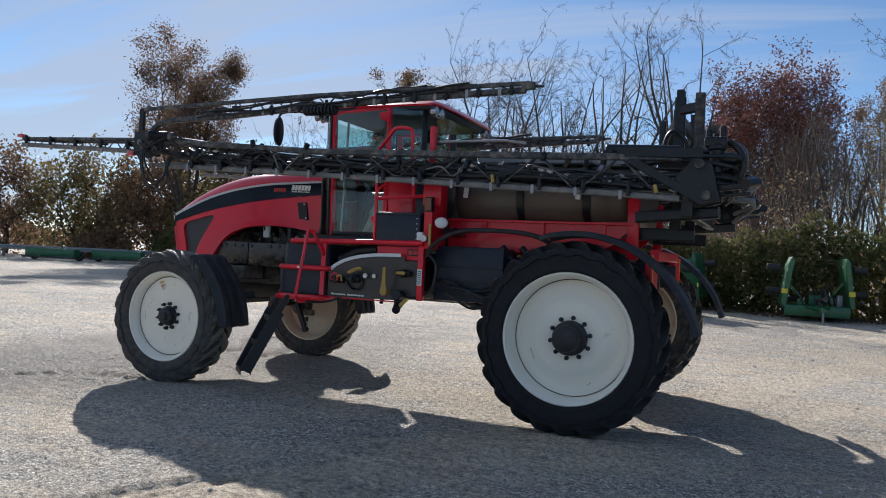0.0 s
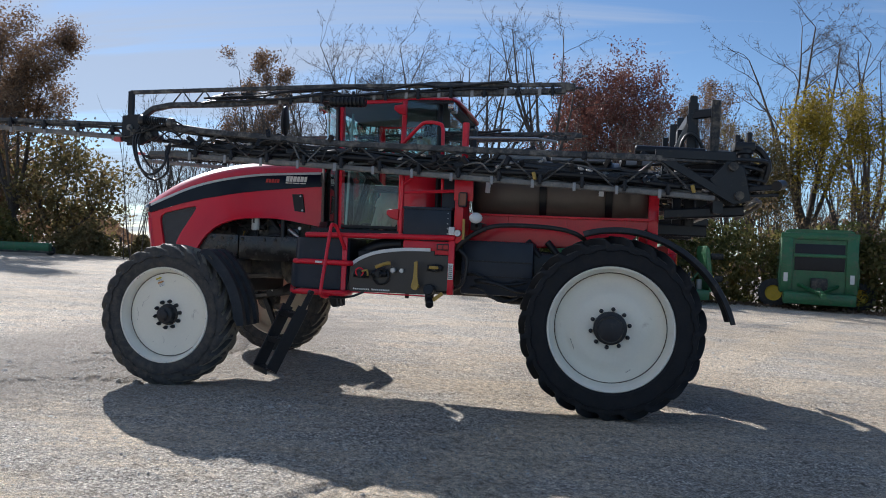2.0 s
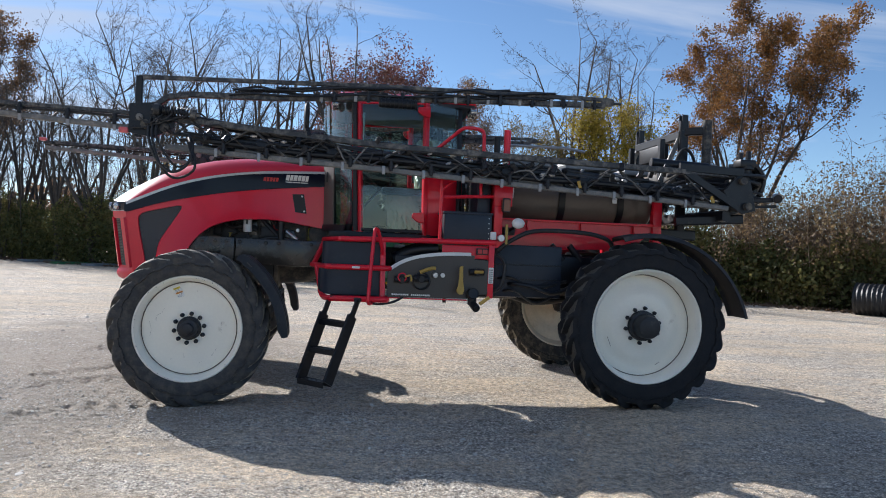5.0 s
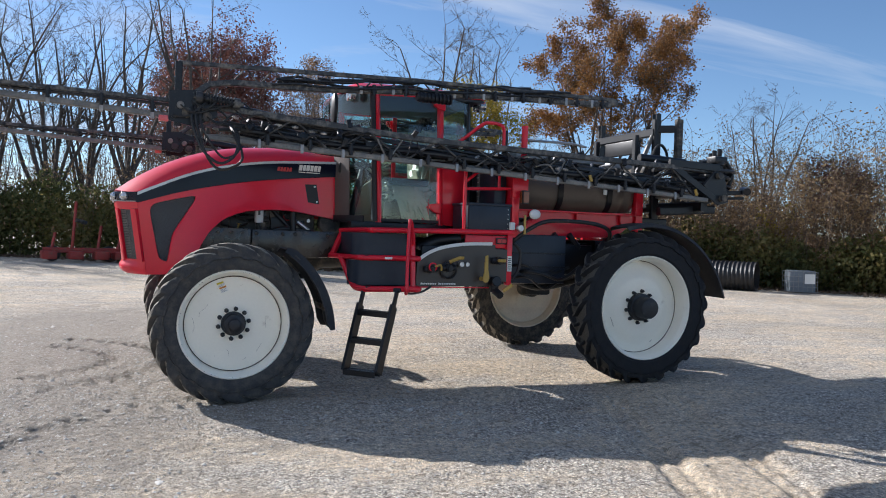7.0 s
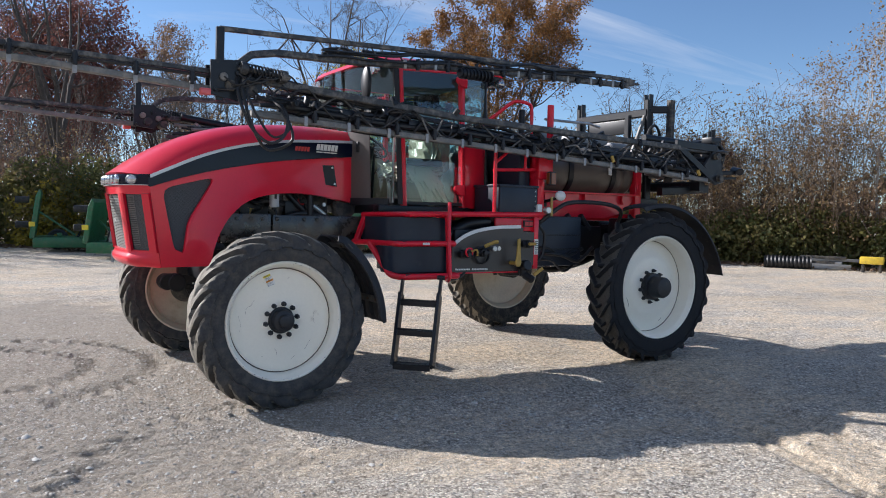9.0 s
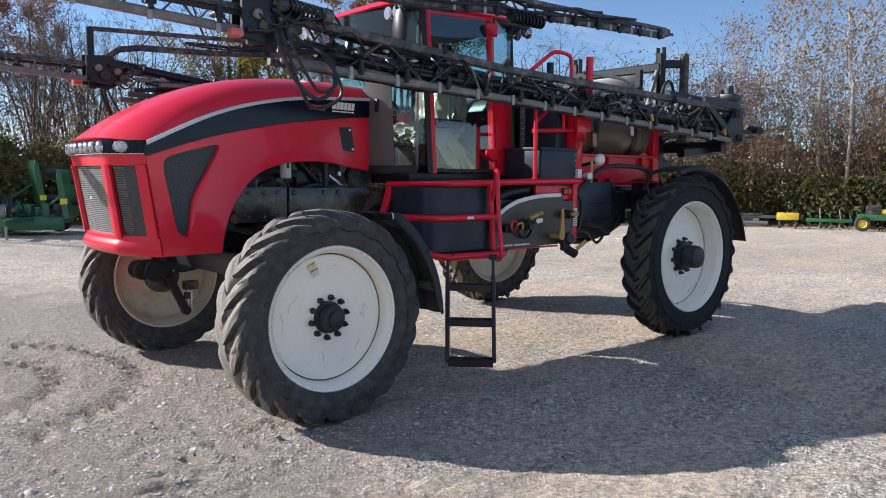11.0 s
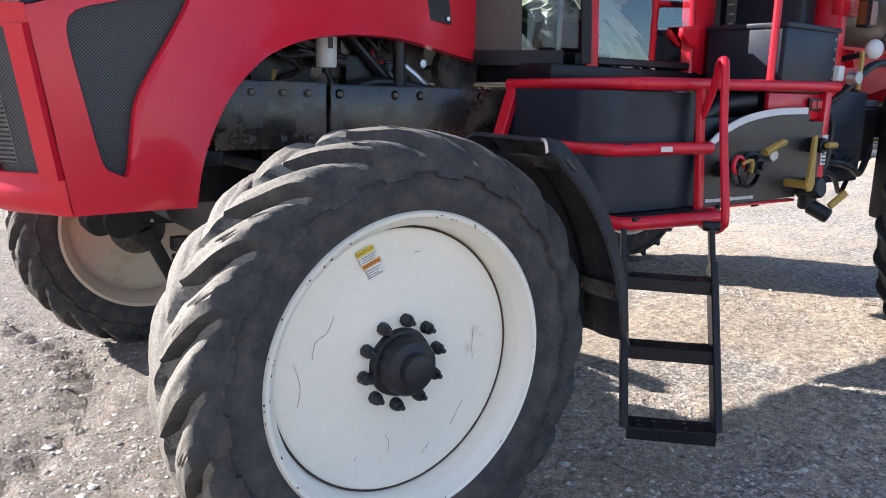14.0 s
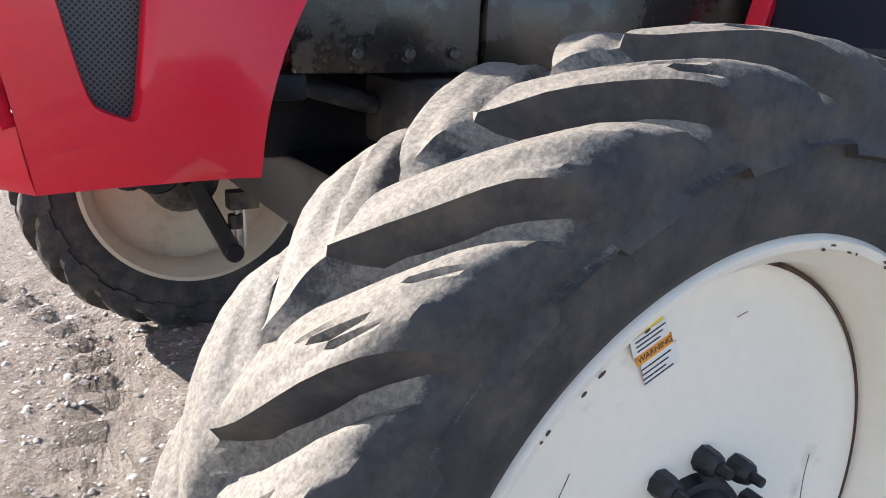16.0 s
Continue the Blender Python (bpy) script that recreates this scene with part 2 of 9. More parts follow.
STEEL = mat("bare_steel", (0.5, 0.5, 0.5), 0.35, metal=0.9, vary=0.2, scale=15, bump=0.05)
PLASTIC_WHITE = mat("white_plastic", (0.72, 0.72, 0.70), 0.4, vary=0.06, bump=0.03)
PLASTIC_BLACK = mat("black_plastic", (0.008, 0.009, 0.012), 0.42, vary=0.25, scale=9, bump=0.05, spec=0.4, dirt=(0.05, 0.046, 0.04), dirt_amount=0.06)
FENDER = mat("weathered_black_fender_plastic", (0.030, 0.031, 0.034), 0.6, vary=0.3, scale=6, fine=60, bump=0.08, spec=0.3, dirt=(0.10, 0.09, 0.075), dirt_amount=0.2)
TOOLBOX = mat("dark_blue_black_box", (0.020, 0.027, 0.041), 0.38, vary=0.25, scale=5, fine=200, bump=0.12, spec=0.3, size=0.002, dirt=(0.06, 0.06, 0.058), dirt_amount=0.05)
MESH_DARK = mat("dark_mesh_backing", (0.02, 0.02, 0.021), 0.6, vary=0.3, bump=0.1)
GRILLE_GREY = mat("grey_grille_louvre", (0.26, 0.26, 0.25), 0.45, metal=0.3, vary=0.15, bump=0.05)
AMBER = mat("amber_lens", (0.20, 0.052, 0.014), 0.2, vary=0.1, bump=0.02)
ORANGE = mat("orange_reflector", (0.85, 0.16, 0.03), 0.35, vary=0.08, bump=0.02)
PINK = mat("faded_red_lens", (0.65, 0.12, 0.12), 0.3, vary=0.15, bump=0.02)
LAMP = mat("clear_lamp_lens", (0.50, 0.51, 0.52), 0.10, metal=0.75, vary=0.25, scale=30, bump=0.05)
SHEET = mat("white_plastic_sheet", (0.46, 0.435, 0.345), 0.25, vary=0.08, scale=9, fine=25, bump=0.6, size=0.03)
BEIGE = mat("beige_cab_trim", (0.42, 0.37, 0.28), 0.7, vary=0.1, bump=0.1)
GREY_TRIM = mat("grey_pillar_trim", (0.10, 0.085, 0.075), 0.5, vary=0.12, scale=3, bump=0.04)
STICKER = mat("paper_sticker", (0.78, 0.77, 0.72), 0.5, vary=0.05, bump=0.0)
STICKER_ORANGE = mat("orange_sticker_band", (0.85, 0.33, 0.03), 0.5, vary=0.05, bump=0.0)
STICKER_YELLOW = mat("yellow_sticker_band", (0.80, 0.62, 0.04), 0.5, vary=0.05, bump=0.0)
INK = mat("dark_print", (0.05, 0.05, 0.05), 0.6, vary=0.1, bump=0.0)
RED_PRINT = mat("red_print", (0.50, 0.03, 0.03), 0.4, vary=0.1, bump=0.0)
RUST = mat("rust_scratch", (0.075, 0.045, 0.03), 0.85, vary=0.4, scale=30, bump=0.1)
GREEN = mat("green_farm_paint", (0.018, 0.13, 0.045), 0.42, vary=0.25, scale=3, fine=30, bump=0.05, dirt=(0.12, 0.13, 0.08), dirt_amount=0.25, coat=0.2)
RED_FARM = mat("faded_red_farm_paint", (0.33, 0.035, 0.025), 0.55, vary=0.25, scale=3, fine=30, bump=0.05, dirt=(0.18, 0.10, 0.07), dirt_amount=0.3)
YELLOW_FARM = mat("yellow_farm_paint", (0.72, 0.50, 0.04), 0.5, vary=0.2, bump=0.05, dirt=(0.25, 0.2, 0.1), dirt_amount=0.15)
GALV = mat("galvanised_steel", (0.30, 0.30, 0.30), 0.5, metal=0.5, vary=0.15, scale=5, bump=0.05)
TOTE = mat("white_poly_tote", (0.17, 0.20, 0.23), 0.4, vary=0.1, bump=0.03)

glass = bpy.data.materials.new("tinted_cab_glass")
glass.use_nodes = True
gn, gl = glass.node_tree.nodes, glass.node_tree.links
gb = gn["Principled BSDF"]
gb.inputs["Base Color"].default_value, gb.inputs["Roughness"].default_value, gb.inputs["IOR"].default_value = (0.72, 0.86, 0.84, 1), 0.02, 1.45
gtr = gn.new("ShaderNodeBsdfTransparent"); gtr.inputs["Color"].default_value = (0.58, 0.76, 0.72, 1)
ggl = gn.new("ShaderNodeBsdfGlossy"); ggl.inputs["Roughness"].default_value = 0.02; ggl.inputs["Color"].default_value = (0.9, 0.95, 0.95, 1)
glw = gn.new("ShaderNodeLayerWeight"); glw.inputs["Blend"].default_value = 0.5
gp3 = gn.new("ShaderNodeMath"); gp3.operation = "POWER"; gp3.inputs[1].default_value = 2.5; gl.new(glw.outputs["Facing"], gp3.inputs[0])
gfr = gn.new("ShaderNodeMath"); gfr.operation = "MULTIPLY_ADD"; gfr.inputs[1].default_value = 0.75; gfr.inputs[2].default_value = 0.04; gl.new(gp3.outputs[0], gfr.inputs[0])
gnz = gn.new("ShaderNodeTexNoise"); gnz.inputs["Scale"].default_value = 2.5
gad = gn.new("ShaderNodeMath"); gad.operation = "MULTIPLY_ADD"; gad.inputs[1].default_value = 0.05; gl.new(gnz.outputs["Fac"], gad.inputs[0]); gl.new(gfr.outputs[0], gad.inputs[2])
gmx = gn.new("ShaderNodeMixShader"); gl.new(gad.outputs[0], gmx.inputs[0]); gl.new(gtr.outputs[0], gmx.inputs[1]); gl.new(ggl.outputs[0], gmx.inputs[2])
gl.new(gmx.outputs[0], gn["Material Output"].inputs["Surface"])
GLASS = glass


def perforated(name, pitch, hole, metal, dark, plane=(1.0, 0.0, 1.0), turn=(0, 45, 0)):
    """Sheet metal with a regular pattern of small holes."""
    m = bpy.data.materials.new(name)
    m.use_nodes = True
    n, l = m.node_tree.nodes, m.node_tree.links
    b = n["Principled BSDF"]
    tc = n.new("ShaderNodeTexCoord")
    mp = n.new("ShaderNodeMapping"); mp.inputs["Scale"].default_value = plane; mp.inputs["Rotation"].default_value = [radians(a) for a in turn]; l.new(tc.outputs["Object"], mp.inputs[0])
    v = n.new("ShaderNodeTexVoronoi"); v.inputs["Scale"].default_value = 1 / pitch; v.inputs["Randomness"].default_value = 0.06
    l.new(mp.outputs[0], v.inputs["Vector"])
    r = n.new("ShaderNodeValToRGB"); r.color_ramp.elements[0].position, r.color_ramp.elements[1].position = hole, hole + 0.10
    r.color_ramp.elements[0].color, r.color_ramp.elements[1].color = (*dark, 1), (*metal, 1)
    l.new(v.outputs["Distance"], r.inputs[0]); l.new(r.outputs[0], b.inputs["Base Color"])
    bp = n.new("ShaderNodeBump"); bp.inputs["Strength"].default_value, bp.inputs["Distance"].default_value = 0.8, 0.004
    l.new(r.outputs[0], bp.inputs["Height"]); l.new(bp.outputs[0], b.inputs["Normal"])
    b.inputs["Roughness"].default_value = 0.5
    return m


PERF = perforated("perforated_black_sheet", 0.0085, 0.30, (0.070, 0.074, 0.080), (0.004, 0.004, 0.004))
PERF_FRONT = perforated("perforated_front_sheet", 0.0085, 0.30, (0.085, 0.088, 0.092), (0.004, 0.004, 0.004), (0.0, 1.0, 1.0), (45, 0, 0))

# ---- mesh tools ----
def finish(name, bm, material, smooth=True, sharp=35):
    me = bpy.data.meshes.new(name)
    bmesh.ops.recalc_face_normals(bm, faces=bm.faces[:])
    bm.to_mesh(me)
    bm.free()
    for m in (material if isinstance(material, (list, tuple)) else [material]):
        me.materials.append(m)
    if smooth:
        me.polygons.foreach_set("use_smooth", [True] * len(me.polygons))
        me.set_sharp_from_angle(angle=radians(sharp))
    return me


def part(name, bm, material, parent=None, label="", smooth=True, sharp=35):
    """One mesh object out of a bmesh, under a thing or a part."""
    ob = new(name, finish(name, bm, material, smooth, sharp))
    if parent:
        ob.parent = parent
    if label:
        ob["label"] = label
    return ob


def thing(name, label, category, group="", at=None):
    ob = new(name)
    ob.empty_display_size = 0.2
    if at is not None:
        ob.matrix_world = at
    return tagged(ob, label, category, group)


def box(bm, x0, x1, y0, y1, z0, z1, bevel=0.0, m=None):
    r = bmesh.ops.create_cube(bm, size=1)
    vs = r["verts"]
    for v in vs:
        v.co = Vector(((x0 + x1) / 2 + v.co.x * (x1 - x0), (y0 + y1) / 2 + v.co.y * (y1 - y0), (z0 + z1) / 2 + v.co.z * (z1 - z0)))
    if m:
        bmesh.ops.transform(bm, matrix=m, verts=vs)
    if bevel:
        es = list({e for v in vs for e in v.link_edges})
        bmesh.ops.bevel(bm, geom=es, offset=bevel, segments=2, affect="EDGES", profile=0.6)
    return bm


def new_box(*a, **k):
    return box(bmesh.new(), *a, **k)


def smooth_path(pts, n=6):
    """A soft curve through the points."""
    p = [Vector(q) for q in pts]
    if len(p) < 3:
        return p
    out = []
    for i in range(len(p) - 1):
        a, b, c, d = p[max(i - 1, 0)], p[i], p[i + 1], p[min(i + 2, len(p) - 1)]
        for k in range(n):
            t = k / n
            out.append(0.5 * ((2 * b) + (c - a) * t + (2 * a - 5 * b + 4 * c - d) * t * t + (3 * b - a - 3 * c + d) * t ** 3))
    out.append(p[-1])
    return out


def tube(bm, pts, r, n=8, caps=True, soft=0, radii=None):
    """A round tube along points; soft: rounds the path."""
    p = smooth_path(pts, soft) if soft else [Vector(q) for q in pts]
    rings, u = [], None
    for i, c in enumerate(p):
        d = (p[min(i + 1, len(p) - 1)] - p[max(i - 1, 0)]).normalized()
        if u is None:
            u = d.orthogonal().normalized()
        u = (u - d * u.dot(d))
        u = u.normalized() if u.length > 1e-6 else d.orthogonal().normalized()
        w = d.cross(u)
        rr = radii[i] if radii else r
        rings.append([bm.verts.new(c + (u * math.cos(2 * math.pi * k / n) + w * math.sin(2 * math.pi * k / n)) * rr) for k in range(n)])
    for a, b in zip(rings, rings[1:]):
        for k in range(n):
            bm.faces.new((a[k], a[(k + 1) % n], b[(k + 1) % n], b[k]))
    if caps:
        bm.faces.new(rings[0][::-1]); bm.faces.new(rings[-1])
    return bm


def bar(bm, a, b, w, h=None, up=(0, 0, 1), bevel=0.0):
    """A square tube from a to b, w wide and h high."""
    a, b, h = Vector(a), Vector(b), h or w
    d = (b - a).normalized()
    s = d.cross(Vector(up))
    s = s.normalized() if s.length > 1e-4 else Vector((0, 1, 0))
    t = s.cross(d)
    c = bevel or min(w, h) * 0.16
    prof = [(w / 2, h / 2 - c), (w / 2 - c, h / 2), (-w / 2 + c, h / 2), (-w / 2, h / 2 - c), (-w / 2, -h / 2 + c), (-w / 2 + c, -h / 2), (w / 2 - c, -h / 2), (w / 2, -h / 2 + c)]
    ra = [bm.verts.new(a + s * x + t * y) for x, y in prof]
    rb = [bm.verts.new(b + s * x + t * y) for x, y in prof]
    for k in range(8):
        bm.faces.new((ra[k], ra[(k + 1) % 8], rb[(k + 1) % 8], rb[k]))
    bm.faces.new(ra[::-1]); bm.faces.new(rb)
    return bm


def rod(bm, a, b, r, n=12, bevel=0.0):
    a, b = Vector(a), Vector(b)
    if bevel:
        d = (b - a).normalized() * bevel
        return tube(bm, [a, a + d, b - d, b], r, n, radii=[r - bevel, r, r, r - bevel])
    return tube(bm, [a, b], r, n)


def lathe(bm, prof, n=48, centre=(0, 0, 0), close=False):
    """Turns (radius, y) pairs round the y axis."""
    c = Vector(centre)
    rings = []
    for r, y in prof:
        rings.append([bm.verts.new(c + Vector((r * math.cos(2 * math.pi * k / n), y, r * math.sin(2 * math.pi * k / n)))) for k in range(n)] if r > 1e-5 else [bm.verts.new(c + Vector((0, y, 0)))])
    pairs = list(zip(rings, rings[1:])) + ([(rings[-1], rings[0])] if close else [])
    for a, b in pairs:
        for k in range(n):
            q = (k + 1) % n
            if len(a) == 1 and len(b) > 1:
                bm.faces.new((a[0], b[q], b[k]))
            elif len(b) == 1 and len(a) > 1:
                bm.faces.new((a[k], a[q], b[0]))
            elif len(a) > 1:
                bm.faces.new((a[k], a[q], b[q], b[k]))
    return bm


def prism(bm, pts, y0, y1):
    """An outline in x and z, given as pairs, made solid from y0 to y1."""
    a = [bm.verts.new((x, y0, z)) for x, z in pts]
    b = [bm.verts.new((x, y1, z)) for x, z in pts]
    bm.faces.new(a); bm.faces.new(b[::-1])
    for k in range(len(pts)):
        q = (k + 1) % len(pts)
        bm.faces.new((a[k], b[k], b[q], a[q]))
    return bm


def grid_mesh(bm, rows, thick=0.0):
    """A sheet through rows of points; thick gives it depth along the normals."""
    vs = [[bm.verts.new(p) for p in r] for r in rows]
    fs = []
    for a, b in zip(vs, vs[1:]):
        for k in range(len(a) - 1):
            fs.append(bm.faces.new((a[k], a[k + 1], b[k + 1], b[k])))
    if thick:
        bmesh.ops.recalc_face_normals(bm, faces=fs)
        bmesh.ops.solidify(bm, geom=fs, thickness=thick)
    return bm


def lerp_table(table, x):
    xs = [r[0] for r in table]
    return tuple(float(np.interp(x, xs, [r[i] for r in table])) for i in range(1, len(table[0])))


def raw(name, verts, faces, material, parent=None, smooth=False):
    me = bpy.data.meshes.new(name)
    me.from_pydata(verts, [], faces)
    me.materials.append(material)
    if smooth:
        me.polygons.foreach_set("use_smooth", [True] * len(me.polygons))
    ob = new(name, me)
    if parent:
        ob.parent = parent
    return ob

# ---- the sprayer ----
C = 1.655                                   # y of its middle line
sprayer = thing("crop_sprayer", "red self-propelled crop sprayer with folded black booms on gravel", "farm sprayer")


def sub(name, bm, material, parent=None, label="", smooth=True, sharp=35):
    return part(name, bm, material, parent or sprayer, label, smooth, sharp)


def mirror_y(y):
    return 2 * C - y


# wheels -------------------------------------------------------------
def tyre_mesh(R, W, rf, w, lugs, side):
    """One skin: the carcass lifted to the lugs, which sweep back from the crown and melt into the shoulder."""
    hw = W / 2
    cols = 24
    n = lugs * cols
    pitch = 2 * math.pi / lugs
    low = [(0.048, 0.0), (0.048, 0.09), (0.049, 0.20), (0.050, 0.33), (0.051, 0.46), (0.053, 0.58), (0.053, 0.69), (0.060, 0.79), (0.069, 0.87), (0.080, 0.935), (0.093, 0.975), (0.106, 0.993), (0.118, 1.0)]
    high = [(0.0, 0.0), (0.0, 0.09), (0.0, 0.20), (0.0005, 0.33), (0.002, 0.46), (0.004, 0.59), (0.008, 0.71), (0.014, 0.82), (0.024, 0.915), (0.042, 0.985), (0.068, 1.022), (0.095, 1.02), (0.116, 1.006)]
    sweep = 0.21 / R
    worn = R < 0.8
    deep = 1.08 if worn else 1.4                       # the rear lugs are hardly worn
    low = [(dh + (dl - dh) * (deep if k < 9 else 1.0), u) for k, ((dl, u), (dh, v)) in enumerate(zip(low, high))]

    def lug(ph, u):
        """Height of a lug, 0 to 1: steep ahead, a long soft slope behind."""
        ph = ph % 1.0
        wide = 0.115 + 0.05 * u ** 2
        if worn:
            if ph < 0.015:
                return ph / 0.015
            if ph < 0.30:
                return 1.0
            if ph < 0.74:
                return 1.0 - 0.52 * ((ph - 0.30) / 0.44) ** 1.2
            return 0.48 * max(0.0, 1 - (ph - 0.74) / 0.08)
        if ph < 0.03:
            h = ph / 0.03
        elif ph < 0.03 + wide:
            h = 1.0
        else:
            d = (ph - 0.03 - wide) / (0.24 - 0.08 * u)
            h = max(0.0, 1 - d) ** 1.5
        return h

    verts, rows = [], []
    for s in (-1, 1):
        ks = list(range(len(low)))
        field = np.zeros((len(ks), n))
        for k in ks:
            ul = low[k][1]
            for i in range(n):
                idx = i // cols
                own = lug(1 - (i / cols + (0.5 if s > 0 else 0)) % 1.0, ul)
                other = lug(1 - (i / cols + (0.5 if s < 0 else 0)) % 1.0, 0) * max(0.0, 1 - ul / 0.16)
                wear = 1 - 0.12 * (0.5 + 0.5 * math.sin(idx * 2.39 + s)) - 0.05 * math.sin(i * 0.61 + k)
                tie = 0.22 * max(0.0, math.sin((i / cols * 2 + k * 0.21) * math.pi)) ** 8 if 2 < k < 7 else 0.0
                h = max(own, other) * wear
                nick = 0.28 if worn and 3 < k < 8 and idx % 3 != 1 and i % cols == (k * 2 + idx * 5) % 9 + 12 else 0.0
                field[k, i] = h + tie * (1 - h) - nick * h
        field = 0.03 * np.roll(field, 1, 1) + 0.94 * field + 0.03 * np.roll(field, -1, 1)
        field[1:-1] = 0.06 * field[:-2] + 0.88 * field[1:-1] + 0.06 * field[2:]
        for k in ks[::-1] if s < 0 else ks[1:]:
            (dl, ul), (dh, uh) = low[k], high[k]
            row = []
            for i in range(n):
                th = pitch * i / cols - sweep * (0.5 * ul + 0.5 * ul ** 1.7)
                h = field[k, i]
                d, y = dl + (dh - dl) * h, ul + (uh - ul) * h
                verts.append(((R - d) * math.cos(th), s * hw * y, (R - d) * math.sin(th)))
                row.append(len(verts) - 1)
            rows.append(row)
    # sidewalls: a stepped rib, then the plain flank down to the bead
    for s, at in ((-1, 0), (1, len(rows))):
        flank = []
        for k in range(8):
            row = []
            for i in range(n):
                th = pitch * i / cols - sweep
                step = 0.013 if (2 * i // cols) % 2 else 0.0
                re = R - 0.126 - step
                r, y = ((re + 0.004, hw + 0.011), (re - 0.001, hw - 0.004), (R - 0.152, hw - 0.002), ((R + rf) / 2 - 0.045, hw - 0.001), (rf + 0.055, hw - 0.004), (rf + 0.022, w + 0.016), (rf + 0.004, w + 0.004), (rf - 0.02, w * 0.93))[k]
                if k == 2:
                    r = min(r, re - 0.006)
                if k == 3:
                    r = min(r, R - 0.16)
                verts.append((r * math.cos(th), s * y, r * math.sin(th)))
                row.append(len(verts) - 1)
            flank.append(row)
        if s < 0:
            rows = flank[::-1] + rows
        else:
            rows = rows + flank
    faces = [(a[i], a[(i + 1) % n], b[(i + 1) % n], b[i]) for a, b in zip(rows, rows[1:]) for i in range(n)]
    me = bpy.data.meshes.new("tyre")
    me.from_pydata(verts, [], faces)
    bm = bmesh.new()
    bm.from_mesh(me)
    bpy.data.meshes.remove(me)
    return bm


def wheel(name, at, R, W, rf, w, depth, disc, hub, nut_r, lugs, side, rim_mat, mats, label):
    """side -1: the outer face looks to -y."""
    def f(prof):
        return [(r, y * -side) for r, y in prof]
    bm = bmesh.new()
    lathe(bm, f([(rf, -w), (rf - 0.008, -w - 0.008), (rf - 0.020, -w - 0.004), (rf - 0.026, -w + 0.014), (rf - 0.046, -w + 0.030), (rf - 0.052, -w + 0.05), (rf - 0.060, -w + depth), (rf - 0.070, w - 0.09),
                 (rf - 0.05, w - 0.05), (rf - 0.026, w - 0.014), (rf - 0.02, w), (rf, w), (rf, w - 0.012), (rf - 0.016, w - 0.028), (rf - 0.04, w - 0.07), (rf - 0.04, -w + 0.07), (rf - 0.016, -w + 0.028), (rf, -w + 0.012)]), 96, close=True)
    lathe(bm, f([(rf - 0.050, -w + depth + 0.014), (rf - 0.062, -w + depth), (rf - 0.078, -w + depth - 0.006)] + disc + [(0.0, disc[-1][1])]), 96)
    lathe(bm, f([(0.0, disc[-1][1] + 0.014)] + [(r, y + 0.014) for r, y in disc[::-1]] + [(rf - 0.078, -w + depth + 0.01), (rf - 0.050, -w + depth + 0.016)]), 96)
    ob = sub(name, bm, rim_mat, None, label, sharp=50)
    ob.location = at
    bm = bmesh.new()
    lathe(bm, f([(rf - 0.0605, -w + depth - 0.003), (rf - 0.0665, -w + depth - 0.0045), (rf - 0.068, -w + depth - 0.001), (rf - 0.060, -w + depth + 0.001)]), 96, close=True)
    part("seam", bm, RUST, ob, "dark dirty seam round the wheel disc")
    part("tyre", tyre_mesh(R, W, rf, w, lugs, side), mats, ob, sharp=34)
    dy = disc[-1][1]
    bm = bmesh.new()
    lathe(bm, f([(r, dy + y) for r, y in hub]), 40)
    part("hub", bm, HUB, ob)
    nut = bmesh.new()
    lathe(nut, f([(0.0, -0.052), (0.008, -0.052), (0.009, -0.034), (0.012, -0.034), (0.017, -0.030), (0.020, -0.020), (0.021, 0.0), (0.0, 0.001)]), 8)
    me = finish("wheel_nut", nut, HUB)
    for k in range(10):
        a = 2 * math.pi * (k + 0.3) / 10
        n = new("wheel_nut", me)
        n.parent = ob
        n.location = (nut_r * math.cos(a), dy * -side, nut_r * math.sin(a))
        n.rotation_euler = (0, a, 0)
    return ob


FRONT = dict(R=0.722, W=0.350, rf=0.487, w=0.150, depth=0.10, disc=[(0.36, -0.052), (0.20, -0.060), (0.15, -0.062)],
             hub=[(0.0, -0.118), (0.035, -0.118), (0.050, -0.112), (0.054, -0.085), (0.062, -0.080), (0.082, -0.076), (0.090, -0.066), (0.094, -0.02), (0.105, -0.018), (0.110, 0.0)], nut_r=0.134, lugs=21)
REAR = dict(R=0.852, W=0.335, rf=0.577, w=0.150, depth=0.185, disc=[(0.44, 0.030), (0.385, 0.020), (0.345, -0.004), (0.30, -0.012), (0.20, -0.012)],
            hub=[(0.0, -0.215), (0.07, -0.215), (0.105, -0.205), (0.116, -0.185), (0.120, -0.06), (0.150, -0.055), (0.155, 0.0)], nut_r=0.178, lugs=23)
WY_F, WY_R = 0.12, 0.215
wheel("front_wheel", (-0.022, WY_F, 0.703), side=-1, rim_mat=WHITE, mats=TYRE_FRONT, label="white steel front wheel with scratched paint and worn dusty tyre", **FRONT)
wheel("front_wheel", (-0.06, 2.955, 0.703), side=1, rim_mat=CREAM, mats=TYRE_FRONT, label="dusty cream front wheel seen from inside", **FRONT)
wheel("rear_wheel", (4.386, WY_R, 0.838), side=-1, rim_mat=WHITE, mats=TYRE_REAR, label="tall white rear wheel with narrow black lugged tyre", **REAR)
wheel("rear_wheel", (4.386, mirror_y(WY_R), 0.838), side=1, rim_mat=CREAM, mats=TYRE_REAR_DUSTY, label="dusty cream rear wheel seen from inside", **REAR)


